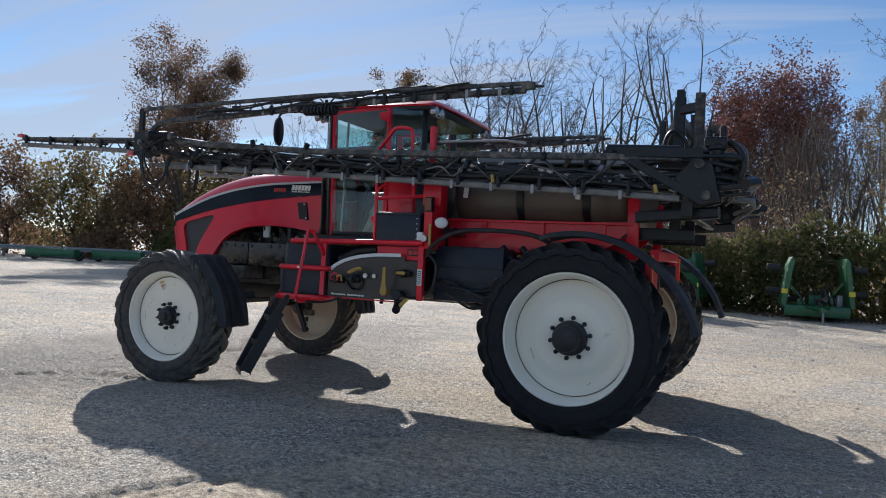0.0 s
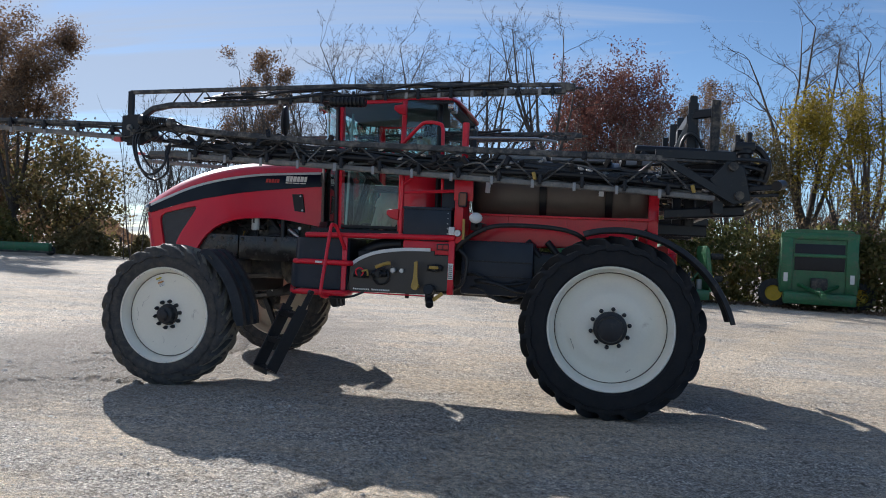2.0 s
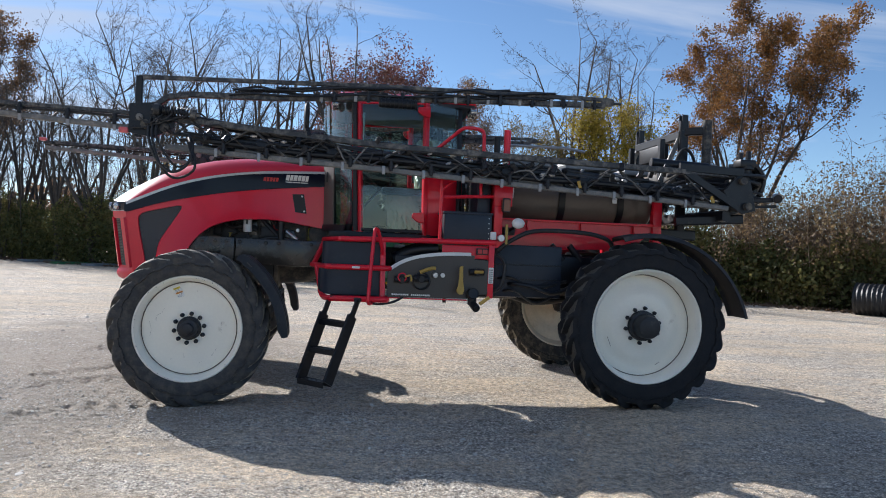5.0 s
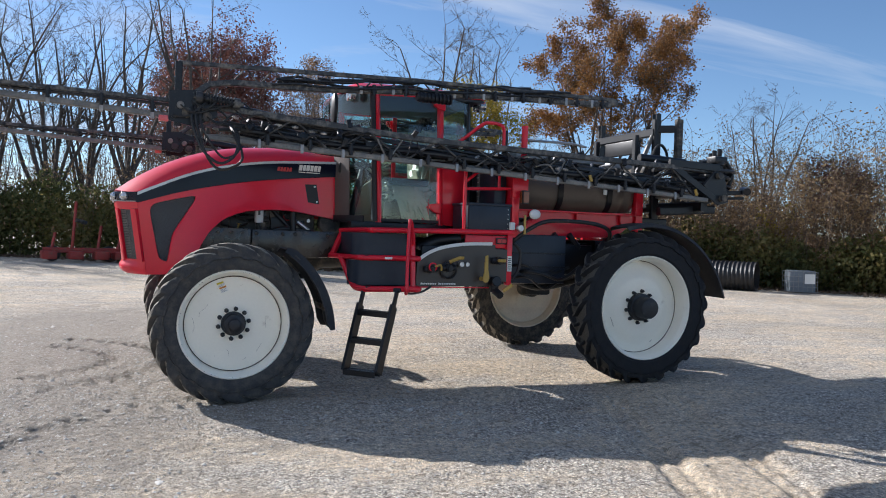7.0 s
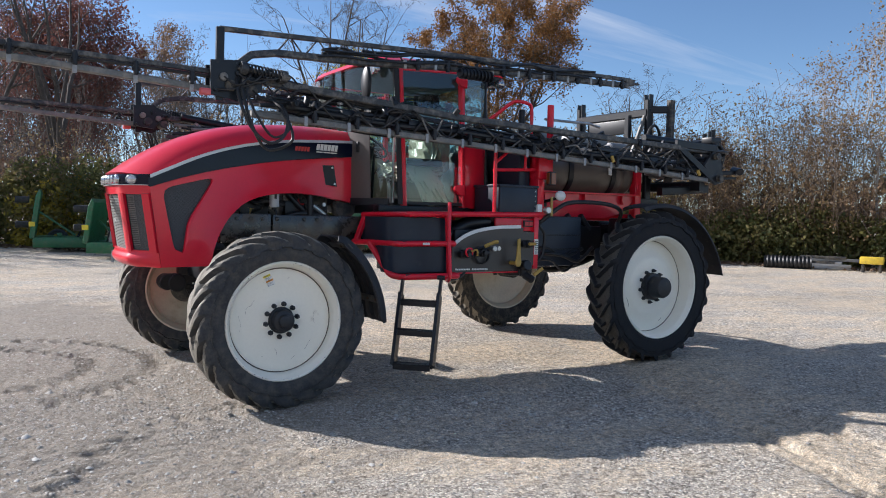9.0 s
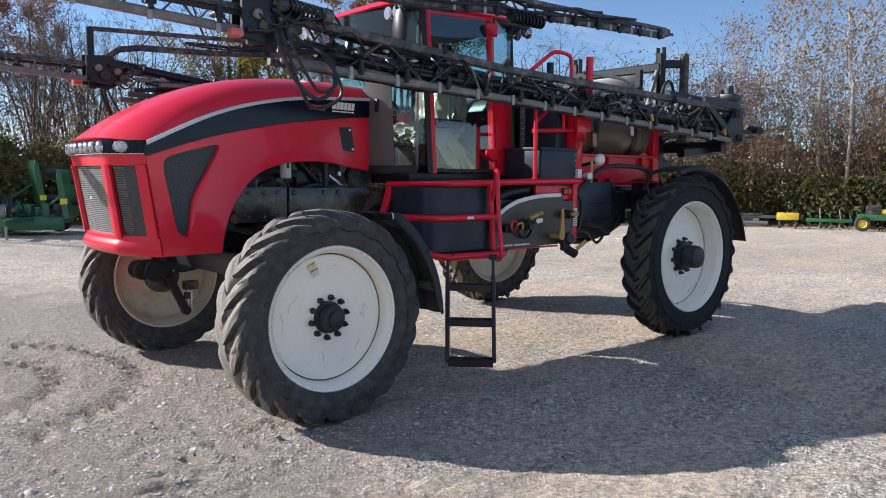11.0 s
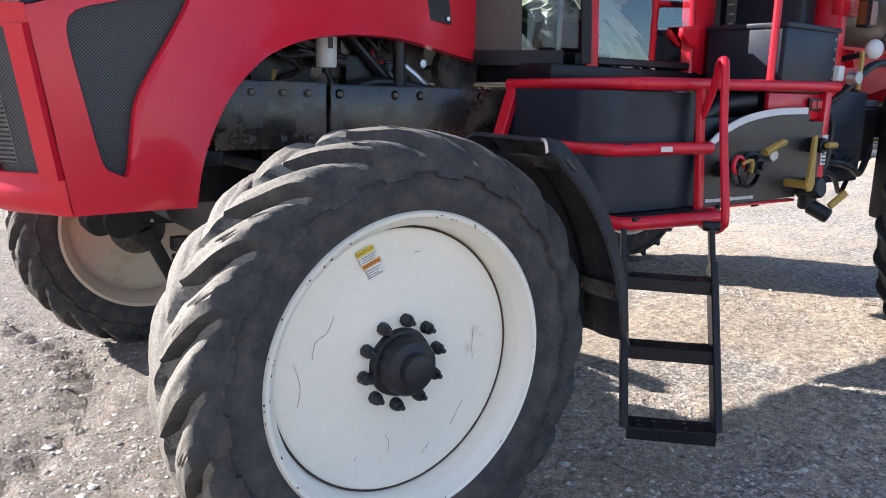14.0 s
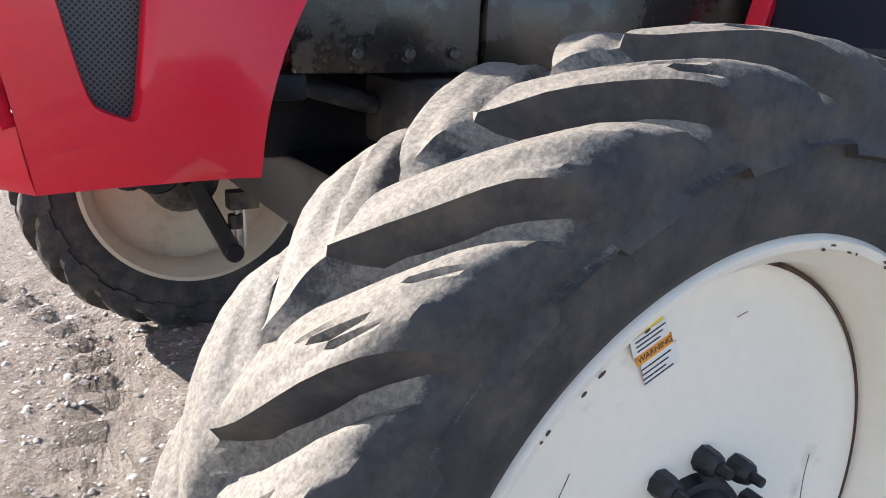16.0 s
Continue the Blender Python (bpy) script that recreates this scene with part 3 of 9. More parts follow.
# fenders --------------------------------------------------------------
def fender(cx, cz, r, y0, y1, a0, a1, flare, ribs, name, label):
    bm = bmesh.new()
    rows = []
    n = 28
    for i in range(n + 1):
        a = radians(a0 + (a1 - a0) * i / n)
        end = 0.035 * max(0.0, 1 - i / 2.5) ** 1.5 if ribs else 0.0
        rr = r + flare * (i / n) ** 2 - end
        row = []
        m = 30 if ribs else 14
        for k in range(m + 1):
            t = k / m
            edge = 0.045 * (max(0, abs(t - 0.5) * 2 - 0.8) / 0.2) ** 1.5
            wave = math.cos(t * 2 * math.pi * ribs)
            rib = 0.034 * min(1.0, max(0.0, 0.5 + 1.6 * wave)) * min(1.0, i / 3, (n - i) / 2) if ribs else 0.0
            row.append((cx + (rr - edge - rib) * math.cos(a), y0 + (y1 - y0) * t, cz + (rr - edge - rib) * math.sin(a)))
        rows.append(row)
    grid_mesh(bm, rows, 0.012)
    ob = sub(name, bm, FENDER, None, label)
    if ribs:
        # straps across the hollow side, with rusty bolts
        for deg in (a0 - 9, a1 + 14):
            strap, turn = bmesh.new(), pose(cx, 0, cz, 0, -deg, 0)
            box(strap, r - 0.052, r - 0.040, y0 + 0.015, y1 - 0.02, -0.030, 0.030, 0.004)
            strap.transform(turn)
            part("strap", strap, BLACK_DUSTY, ob)
            for yb in (y0 + 0.045, y0 + 0.19):
                bolt = bmesh.new()
                box(bolt, r - 0.064, r - 0.050, yb - 0.010, yb + 0.010, -0.010, 0.010, 0.003)
                bolt.transform(turn)
                part("bolt", bolt, RUST, ob)
    return ob


for far in (0, 1):
    def ys(a, b):
        return (a, b) if not far else (mirror_y(b), mirror_y(a))
    y0, y1 = (2.745, 3.200) if far else (-0.125, 0.33)
    fender(-0.06 if far else -0.022, 0.703, 0.850, y0, y1, 58, -3, 0.045, 3, "front_fender", "ribbed black plastic fender behind the front tyre")
    y0, y1 = ys(0.05, 0.42)
    fender(4.386, 0.838, 0.93, y0, y1, 108, 6, 0.16, 0, "rear_fender", "black plastic fender over the rear tyre")
    bm = bmesh.new()
    yb = ys(0.33, 0.95)
    for dz in (0.0, 0.22):
        bar(bm, (0.62, yb[0], 1.12 - dz), (0.62, yb[1], 1.12 - dz), 0.05)
    sub("fender_bracket", bm, BLACK)

# hood -----------------------------------------------------------------
TOP = [(-1.2, 1.86), (-1.08, 1.90), (-0.94, 2.01), (-0.73, 2.145), (-0.46, 2.272), (-0.18, 2.362), (0.10, 2.413), (0.46, 2.440), (0.83, 2.449), (1.18, 2.43)]
LINE = [(-1.2, 1.80), (-0.88, 1.845), (-0.67, 1.945), (-0.41, 2.065), (-0.14, 2.152), (0.14, 2.213), (0.43, 2.255), (1.06, 2.295), (1.2, 2.30)]
BAND = [(-1.2, 1.69), (-0.86, 1.768), (-0.56, 1.87), (-0.30, 1.94), (-0.02, 2.00), (0.26, 2.05), (0.55, 2.09), (1.1, 2.148), (1.2, 2.155)]
HALF = [(-1.2, 0.66), (-0.88, 0.655), (-0.5, 0.625), (0.0, 0.565), (0.5, 0.505), (0.9, 0.45), (1.2, 0.40)]
ARCH = [(-0.34, 1.08), (-0.32, 1.20), (-0.275, 1.34), (-0.20, 1.48), (-0.10, 1.595), (0.02, 1.675), (0.20, 1.733), (0.43, 1.758), (0.68, 1.753), (0.93, 1.718), (1.17, 1.682)]
ARCH = [(q.x, q.y) for q in smooth_path([(a, b, 0) for a, b in ARCH], 6)]


def tab(table, x):
    return lerp_table(table, x)[0]


def soft_tab(table, x):
    return sum(tab(table, x + d) * k for d, k in ((-0.12, 0.2), (-0.06, 0.2), (0, 0.2), (0.06, 0.2), (0.12, 0.2)))


def plan_x(h):
    h = abs(h)
    return -1.09 + 0.03 * (h / 0.40) ** 2 if h < 0.40 else -1.06 + 0.195 * ((h - 0.40) / 0.255) ** 1.15


bm = bmesh.new()
rows = []
stations = [(-0.88, 1.0), (-0.85, 0.93), (-0.79, 0.8), (-0.72, 0.64), (-0.64, 0.46), (-0.55, 0.28), (-0.44, 0.12), (-0.3, 0.03)] + [(-0.2 + 0.1 * i, 0.0) for i in range(14)] + [(1.15, 0.0)]
for x, k in stations:
    w = soft_tab(HALF, x)
    zs = soft_tab(LINE, x) if x > -0.75 else tab(LINE, x)
    xc = x - 0.21 * k
    zt = soft_tab(TOP, xc) if xc > -0.9 else tab(TOP, xc)
    nose = max(0.0, (k - 0.8) / 0.2)
    row = []
    for s, u in ((-1, 1), (-1, 0.985), (-1, 0.93), (-1, 0.82), (-1, 0.64), (-1, 0.42), (-1, 0.2), (1, 0), (1, 0.2), (1, 0.42), (1, 0.64), (1, 0.82), (1, 0.93), (1, 0.985), (1, 1)):
        lift = (1 - u ** 3.4) ** (1 / 1.35)
        h = w * u
        px = x + (plan_x(h * 0.655 / w) + 0.88) * k if u < 1 else x + (plan_x(0.655) + 0.88) * k
        row.append((px, C + s * h, zs + (zt - zs) * lift))
    rows.append(row)
grid_mesh(bm, rows, 0.02)
hood = sub("hood", bm, RED, None, "long sloping red hood with sun-faded top", sharp=60)


def band_strip(low, high, proud, x0, x1, n, side, thick):
    bm = bmesh.new()
    rows = []
    for i in range(n + 1):
        x = x0 + (x1 - x0) * i / n
        y = C + side * (soft_tab(HALF, x) + proud)
        a, b = low(x), high(x)
        rows.append([(x, y, a + (b - a) * t) for t in (0, 0.25, 0.5, 0.75, 1)])
    grid_mesh(bm, rows, thick)
    return bm


def zline(x):
    return soft_tab(LINE, x) if x > -0.75 else tab(LINE, x)


def zband(x):
    return soft_tab(BAND, x) if x > -0.75 else tab(BAND, x)


for side in (-1, 1):
    sub("hood_stripe", band_strip(zband, lambda x: zline(x) - 0.012, 0.004, -0.86, 1.15, 40, side, 0.012), NAVY, None, "glossy black stripe along the hood side")
    sub("silver_trim", band_strip(lambda x: zline(x) - 0.014, lambda x: zline(x) + 0.011 + 0.005 * max(0.0, min(1.0, (0.2 - x))), 0.010, -0.86, 1.15, 40, side, 0.014), SILVER, None, "silver pinstripe above the black band")


# side panel: the front part rings the side grille, the rear part arches over the wheel
ARCH_PTS = [(x, tab(ARCH, x)) for x in [-0.34 + 1.50 * (k / 60) ** 1.8 for k in range(61)]]


def side_y(x, z, side, flare=True):
    y = soft_tab(HALF, x) + 0.004
    if flare:
        d = min(math.hypot(x - a, z - b) for a, b in ARCH_PTS)
        y += (0.030 * math.exp(-d / 0.05) + 0.036 * math.exp(-(d / 0.24) ** 2)) * max(0.0, min(1.0, (1.0 - x) / 0.7))
    return C + side * y


def edge_pts(kind, a, b, n):
    """Points from a to b; the kind says which curve the edge follows."""
    out = []
    for i in range(n):
        t = i / n
        x, z = a[0] + (b[0] - a[0]) * t, a[1] + (b[1] - a[1]) * t
        if kind == "band":
            z = zband(x) - 0.004
        if kind == "arch":
            x = a[0] + (b[0] - a[0]) * t ** 0.7
            z = tab(ARCH, x)
        out.append((x, z))
    return out


OUT = [(-0.862, 1.765), (-0.06, 1.985), (-0.06, tab(ARCH, -0.06)), (-0.34, 1.08), (-0.757, 1.072)]
HOLE = [(-0.745, 1.742), (-0.31, 1.855), (-0.535, 1.48), (-0.572, 1.215), (-0.645, 1.25)]
KIND = ["band", "", "arch", "", ""]
for side in (-1, 1):
    bm = bmesh.new()
    ring_o, ring_h = [], []
    for i in range(5):
        j = (i + 1) % 5
        ring_o += edge_pts(KIND[i], OUT[i], OUT[j], 10)
        ring_h += edge_pts("", HOLE[i], HOLE[j], 10)
    # round the hole's corners
    for _ in range(3):
        ring_h = [((ring_h[i - 1][0] + 2 * p[0] + ring_h[(i + 1) % len(ring_h)][0]) / 4, (ring_h[i - 1][1] + 2 * p[1] + ring_h[(i + 1) % len(ring_h)][1]) / 4) for i, p in enumerate(ring_h)]
    cx_ = sum(q[0] for q in ring_h) / len(ring_h); cz_ = sum(q[1] for q in ring_h) / len(ring_h)
    ring_h = [(cx_ + (q[0] - cx_) * 1.07, cz_ + (q[1] - cz_) * 1.06) for q in ring_h]
    rows = []
    for t in (0, 0.15, 0.35, 0.55, 0.75, 0.9, 0.97, 1.0):
        row = []
        for (xo, zo), (xh, zh) in zip(ring_o, ring_h):
            x, z = xo + (xh - xo) * t, zo + (zh - zo) * t
            y = side_y(x, z, side)
            y -= side * (0.010 * (t > 0.99))
            row.append((x, y, z))
        rows.append(row + [row[0]])
    inner = []
    for (xh, zh) in ring_h:
        inner.append((xh, side_y(xh, zh, side) - side * 0.045, zh))
    rows.append(inner + [inner[0]])
    grid_mesh(bm, rows, 0.0)
    bmesh.ops.remove_doubles(bm, verts=bm.verts[:], dist=0.0005)
    # rear part over the arch
    rows = []
    for i in range(31):
        x = -0.06 + 1.21 * i / 30
        za, zb = tab(ARCH, x), zband(x) - 0.004
        rows.append([(x, side_y(x, za, side) - side * 0.05, za - 0.006)] + [(x, side_y(x, za + (zb - za) * t, side), za + (zb - za) * t) for t in (0, 0.05, 0.12, 0.22, 0.35, 0.5, 0.7, 0.85, 1)])
    grid_mesh(bm, rows, 0.0)
    bmesh.ops.remove_doubles(bm, verts=bm.verts[:], dist=0.0005)
    # the turned-in front edge of the arch
    rows = []
    for i in range(11):
        x = -0.34 + 0.28 * (i / 10) ** 1.4
        z = tab(ARCH, x)
        rows.append([(x, side_y(x, z, side), z), (x + 0.004, side_y(x, z, side) - side * 0.05, z)])
    grid_mesh(bm, rows, 0.0)
    panel = sub("side_panel", bm, RED, None, "red side panel arched over the front wheel", sharp=50)
    # the side grille: perforated sheet, set back
    bm = bmesh.new()
    ctr = (sum(p[0] for p in ring_h) / len(ring_h), sum(p[1] for p in ring_h) / len(ring_h))
    rows = []
    for t in (1.02, 0.7, 0.4, 0.1, 0.002):
        row = [(ctr[0] + (x - ctr[0]) * t, side_y(ctr[0] + (x - ctr[0]) * t, z, side, False) - side * 0.036, ctr[1] + (z - ctr[1]) * t) for x, z in ring_h]
        rows.append(row + [row[0]])
    grid_mesh(bm, rows, 0.006)
    part("side_grille", bm, PERF, panel, "black perforated side grille")
    # recessed vent near the cab
    bm = bmesh.new()
    yv = side_y(0.86, 1.95, side) + side * 0.003
    prism(bm, [(0.785, 2.045), (0.915, 2.05), (0.95, 1.842), (0.808, 1.857)], yv + side * 0.006, yv - side * 0.03)
    vent = part("vent", bm, PLASTIC_BLACK, panel, "black recessed hood vent")
    for p in ((0.895, 2.025), (0.925, 1.865)):
        bm = bmesh.new()
        rod(bm, (p[0], yv + side * 0.016, p[1]), (p[0], yv, p[1]), 0.010, 10)
        part("screw", bm, STEEL, panel)

# fascia
def fascia(h, z, out=0.0):
    x = plan_x(h) + 0.105 * (1.78 - z) / 0.70 - out
    hh = h * (1.0 - 0.03 * (1.78 - z) / 0.7)
    return (x, C + hh, z)


def fascia_patch(h0, h1, z0, z1, nh, nz, out=None, thick=0.03):
    bm = bmesh.new()
    rows = []
    for i in range(nh + 1):
        h = h0 + (h1 - h0) * i / nh
        rows.append([fascia(h, z0 + (z1 - z0) * k / nz, (out(k / nz) * min(1.0, 0.02 + (0.66 - abs(h)) / 0.12) if out else 0.0)) for k in range(nz + 1)])
    grid_mesh(bm, rows, thick)
    return bm


front = sub("front_fascia", fascia_patch(-0.655, 0.655, 1.068, 1.215, 44, 8, lambda t: 0.035 * math.sin(math.pi * min(1, t * 1.2)) - 0.02 * (t < 0.1)), RED, None, "red front fascia with bumper lip", sharp=60)
part("fascia_rail", fascia_patch(-0.655, 0.655, 1.70, 1.775, 44, 3), RED, front, sharp=60)
for s in (-1, 1):
    part("fascia_post", fascia_patch(s * 0.355, s * 0.435, 1.20, 1.71, 5, 8, lambda t: 0.012), RED, front, sharp=60)
    part("fascia_post", fascia_patch(s * 0.60, s * 0.655, 1.20, 1.71, 5, 8), RED, front, sharp=60)
    part("grille_backing", fascia_patch(s * 0.42, s * 0.61, 1.19, 1.72, 4, 4, lambda t: -0.055, 0.01), MESH_DARK, front)
    part("corner_grille", fascia_patch(s * 0.425, s * 0.605, 1.205, 1.705, 6, 8, lambda t: -0.030, 0.006), PERF_FRONT, front, "black perforated corner grille")
    part("grille_flange", fascia_patch(s * 0.432, s * 0.495, 1.25, 1.69, 4, 4, lambda t: -0.024, 0.004), BOOM_GREY, front, "grey louvred flange")
    for i in range(27):
        z = 1.258 + i * 0.0160
        part("grille_slat", fascia_patch(s * 0.434, s * 0.493, z - 0.0028, z + 0.0028, 3, 1, lambda t: -0.019, 0.004), MESH_DARK, front, smooth=False)
part("grille_backing", fascia_patch(-0.36, 0.36, 1.19, 1.72, 8, 4, lambda t: -0.05, 0.01), MESH_DARK, front)
for i in range(34):
    z = 1.222 + i * 0.0142
    part("grille_slat", fascia_patch(-0.358, 0.358, z - 0.0045, z + 0.0045, 6, 1, lambda t: -0.022, 0.01), GRILLE_GREY, front, smooth=False)
badge = bmesh.new()
lathe(badge, [(0.0, -0.004), (0.012, -0.004), (0.014, 0.0)], 16)
bmesh.ops.transform(badge, matrix=pose(-1.02, C + 0.05, 1.47, 0, 0, -90), verts=badge.verts[:])
part("badge", badge, STICKER, front)

lamp_bar = sub("headlamp_bar", fascia_patch(-0.66, 0.66, 1.782, 1.872, 44, 4, lambda t: 0.012 * math.sin(math.pi * t), 0.03), NAVY, None, "black headlamp band across the nose", sharp=60)
part("bright_strip", fascia_patch(-0.655, 0.655, 1.777, 1.783, 44, 1, lambda t: 0.016, 0.010), SILVER, lamp_bar)
for s in (-1, 1):
    bm = bmesh.new()
    rows = []
    for i in range(9):
        x = -0.875 + 0.15 * i / 8
        y = C + s * (soft_tab(HALF, x) + 0.006)
        z1 = zline(x) - 0.005
        z0 = zband(x) + 0.005
        rows.append([(x, y, z0 + (z1 - z0) * t) for t in (0, 0.5, 1)])
    grid_mesh(bm, rows, 0.012)
    part("lamp_surround", bm, NAVY, lamp_bar)
    for h, rx, rz in ((0.535, 0.052, 0.036), (0.385, 0.036, 0.036), (0.27, 0.030, 0.034), (0.17, 0.030, 0.034), (0.07, 0.030, 0.034)):
        p = Vector(fascia(s * h, 1.828, 0.014))
        q = Vector(fascia(s * (h + 0.01), 1.828, 0.014))
        t = (q - p).normalized()
        nrm = Vector((-abs(t.y), t.x * (1 if t.y > 0 else -1), 0)).normalized()
        bm = bmesh.new()
        rings = []
        for rr, o in ((1.12, -0.01), (1.08, 0.010), (1.0, 0.012), (0.9, 0.008), (0.6, 0.016), (0.0, 0.020)):
            if rr == 0:
                rings.append([bm.verts.new(p + nrm * o)])
            else:
                rings.append([bm.verts.new(p + nrm * o + t * rx * rr * math.cos(a) + Vector((0, 0, 1)) * rz * rr * math.sin(a)) for a in [2 * math.pi * k / 20 for k in range(20)]])
        for a, b in zip(rings, rings[1:]):
            for k in range(20):
                if len(b) == 1:
                    bm.faces.new((a[k], a[(k + 1) % 20], b[0]))
                else:
                    bm.faces.new((a[k], a[(k + 1) % 20], b[(k + 1) % 20], b[k]))
        part("headlamp", bm, LAMP, lamp_bar, "clear round headlamp")

# lettering on the hood: plain shapes for the maker's marks
def hood_mark(side, x0, x1, z0, z1, material):
    """One slanted block on the stripe."""
    bm = bmesh.new()
    vs = []
    for u, t in ((0, 0), (1, 0), (1, 1), (0, 1)):
        x = x0 + (x1 - x0) * u + 0.16 * (z1 - z0) * t
        vs.append(bm.verts.new((x, C + side * (soft_tab(HALF, x) + 0.0185), z0 + (z1 - z0) * t)))
    vs2 = [bm.verts.new((v.co.x, v.co.y - side * 0.006, v.co.z)) for v in vs]
    bm.faces.new(vs); bm.faces.new(vs2[::-1])
    for i in range(4):
        k = (i + 1) % 4
        bm.faces.new((vs[i], vs2[i], vs2[k], vs[k]))
    sub("hood_mark", bm, material, None, "worn slanted print block on the stripe", smooth=False)


for side in (-1, 1):
    x = 0.715
    for w in (0.036, 0.031, 0.038, 0.033, 0.036, 0.030):
        hood_mark(side, x, x + w, 2.188, 2.248, STICKER)
        x += w + 0.0065
    for k in range(3):
        hood_mark(side, 0.715 + 0.080 * k, 0.788 + 0.080 * k, 2.166, 2.176, STICKER)
    x = 0.485
    for w in (0.026, 0.024, 0.027, 0.022, 0.026):
        hood_mark(side, x, x + w, 2.167, 2.210, RED_PRINT)
        x += w + 0.007

# rear of the hood and the grey cover beside it
for side in (-1, 1):
    yh = soft_tab(HALF, 1.15)
    bm = bmesh.new()
    prism(bm, [(1.13, 1.66), (1.275, 1.66), (1.245, 2.28), (1.19, 2.40), (1.12, 2.40)], C + side * (yh - 0.035), C + side * (yh - 0.065))
    sub("hood_seal", bm, PLASTIC_BLACK)
    def cowl(h, off):
        return 1.43 - 0.30 * (1 - (h / 0.83) ** 2.4) - off
    bm = bmesh.new()
    rows = []
    for i in range(13):
        h = 0.40 + 0.235 * i / 12
        rows.append([(cowl(h, 0.04) - 0.02 * k, C + side * (h - 0.015 * k * k), 1.70 + 0.76 * k - 0.05 * (i / 12) * k) for k in (0, 0.2, 0.4, 0.6, 0.8, 0.93, 1.0)])
    grid_mesh(bm, rows, 0.012)
    cover = sub("engine_cover", bm, GREY_TRIM, None, "grey-brown plastic cover between hood and cab")
    bm = bmesh.new()
    grid_mesh(bm, [[(cowl(h, 0.055), C + side * h, z) for z in (1.665, 1.70, 1.735)] for h in [0.42 + 0.39 * i / 10 for i in range(11)]], 0.014)
    part("cowl_strip", bm, PLASTIC_BLACK, cover)
    part("cover_slot", new_box(cowl(0.50, 0.075), cowl(0.50, 0.02), C + side * 0.50 - 0.022, C + side * 0.50 + 0.022, 2.19, 2.30, 0.008), PLASTIC_BLACK, cover)

# cab --------------------------------------------------------------------
cab_floor = sub("cab_floor", new_box(1.22, 2.62, C - 0.80, C + 0.80, 1.58, 1.675, 0.02), BLACK, None, "black cab floor and sill")
part("sill_strip", new_box(1.20, 2.25, C - 0.90, C - 0.78, 1.60, 1.668, 0.012), PLASTIC_BLACK, cab_floor)
for side in (-1, 1):
    def P(x, h, z):
        return (x, C + side * h, z)
    bm = bmesh.new(); bar(bm, P(1.515, 0.835, 1.66), P(1.455, 0.79, 3.06), 0.055, 0.065); sub("cab_post", bm, RED_FRAME, None, "red cab front door post")
    bm = bmesh.new(); bar(bm, P(1.470, 0.845, 1.68), P(1.415, 0.80, 3.04), 0.03, 0.05); sub("door_seal", bm, PLASTIC_BLACK)
    bm = bmesh.new(); bar(bm, P(2.185, 0.875, 1.66), P(2.165, 0.82, 3.08), 0.055, 0.06); sub("cab_post", bm, RED_FRAME, None, "red cab rear door post")
    bm = bmesh.new(); bar(bm, P(2.56, 0.76, 1.66), P(2.52, 0.72, 3.08), 0.06); sub("cab_post", bm, BLACK)
    # door: frame and pane
    bm = bmesh.new()
    bar(bm, P(1.53, 0.855, 1.695), P(2.16, 0.888, 1.695), 0.035, 0.035)
    door = sub("cab_door", bm, PLASTIC_BLACK, None, "glass cab door with black sill, shut")
    bm = bmesh.new()
    bar(bm, P(1.47, 0.80, 3.03), P(2.14, 0.83, 3.06), 0.035, 0.05)
    part("top_frame", bm, RED_FRAME, door)
    bm = bmesh.new()
    grid_mesh(bm, [[P(1.53 + (2.16 - 1.53) * i / 8 - 0.05 * t, 0.858 + 0.03 * i / 8 - 0.052 * t + 0.018 * math.sin(math.pi * t), 1.71 + 1.32 * t) for t in [k / 10 for k in range(11)]] for i in range(9)])
    g = part("pane", bm, GLASS, door, "tinted door glass"); g.visible_shadow = False
    for zz, xx in ((2.95, 2.07), (1.84, 2.05)):
        bm = bmesh.new()
        hh = 0.905 if zz < 2 else 0.865
        pts = [(xx, zz + 0.045), (xx + 0.13, zz + 0.06), (xx + 0.13, zz - 0.06), (xx + 0.05, zz - 0.045), (xx - 0.005, zz)]
        prism(bm, pts, C + side * hh, C + side * (hh + 0.035))
        bmesh.ops.bevel(bm, geom=bm.edges[:], offset=0.008, segments=1, affect="EDGES")
        part("hinge", bm, RED_FRAME, door, "red door hinge bracket")
    # rear quarter glass and the red lower rear panel
    bm = bmesh.new()
    grid_mesh(bm, [[P(2.20 + 0.33 * t, 0.86 - 0.11 * t, z) for t in (0, 0.33, 0.66, 1)] for z in (2.30, 2.6, 2.9, 3.05)])
    g = sub("quarter_pane", bm, GLASS); g.visible_shadow = False
    bm = bmesh.new()
    grid_mesh(bm, [[P(2.19 + 0.42 * math.sin(a), 0.62 + 0.25 * math.cos(a), z) for a in [k * math.pi / 2 / 8 for k in range(9)]] for z in (1.66, 1.9, 2.1, 2.34)], 0.02)
    sub("rear_quarter_panel", bm, RED, None, "curved red panel behind the cab door")
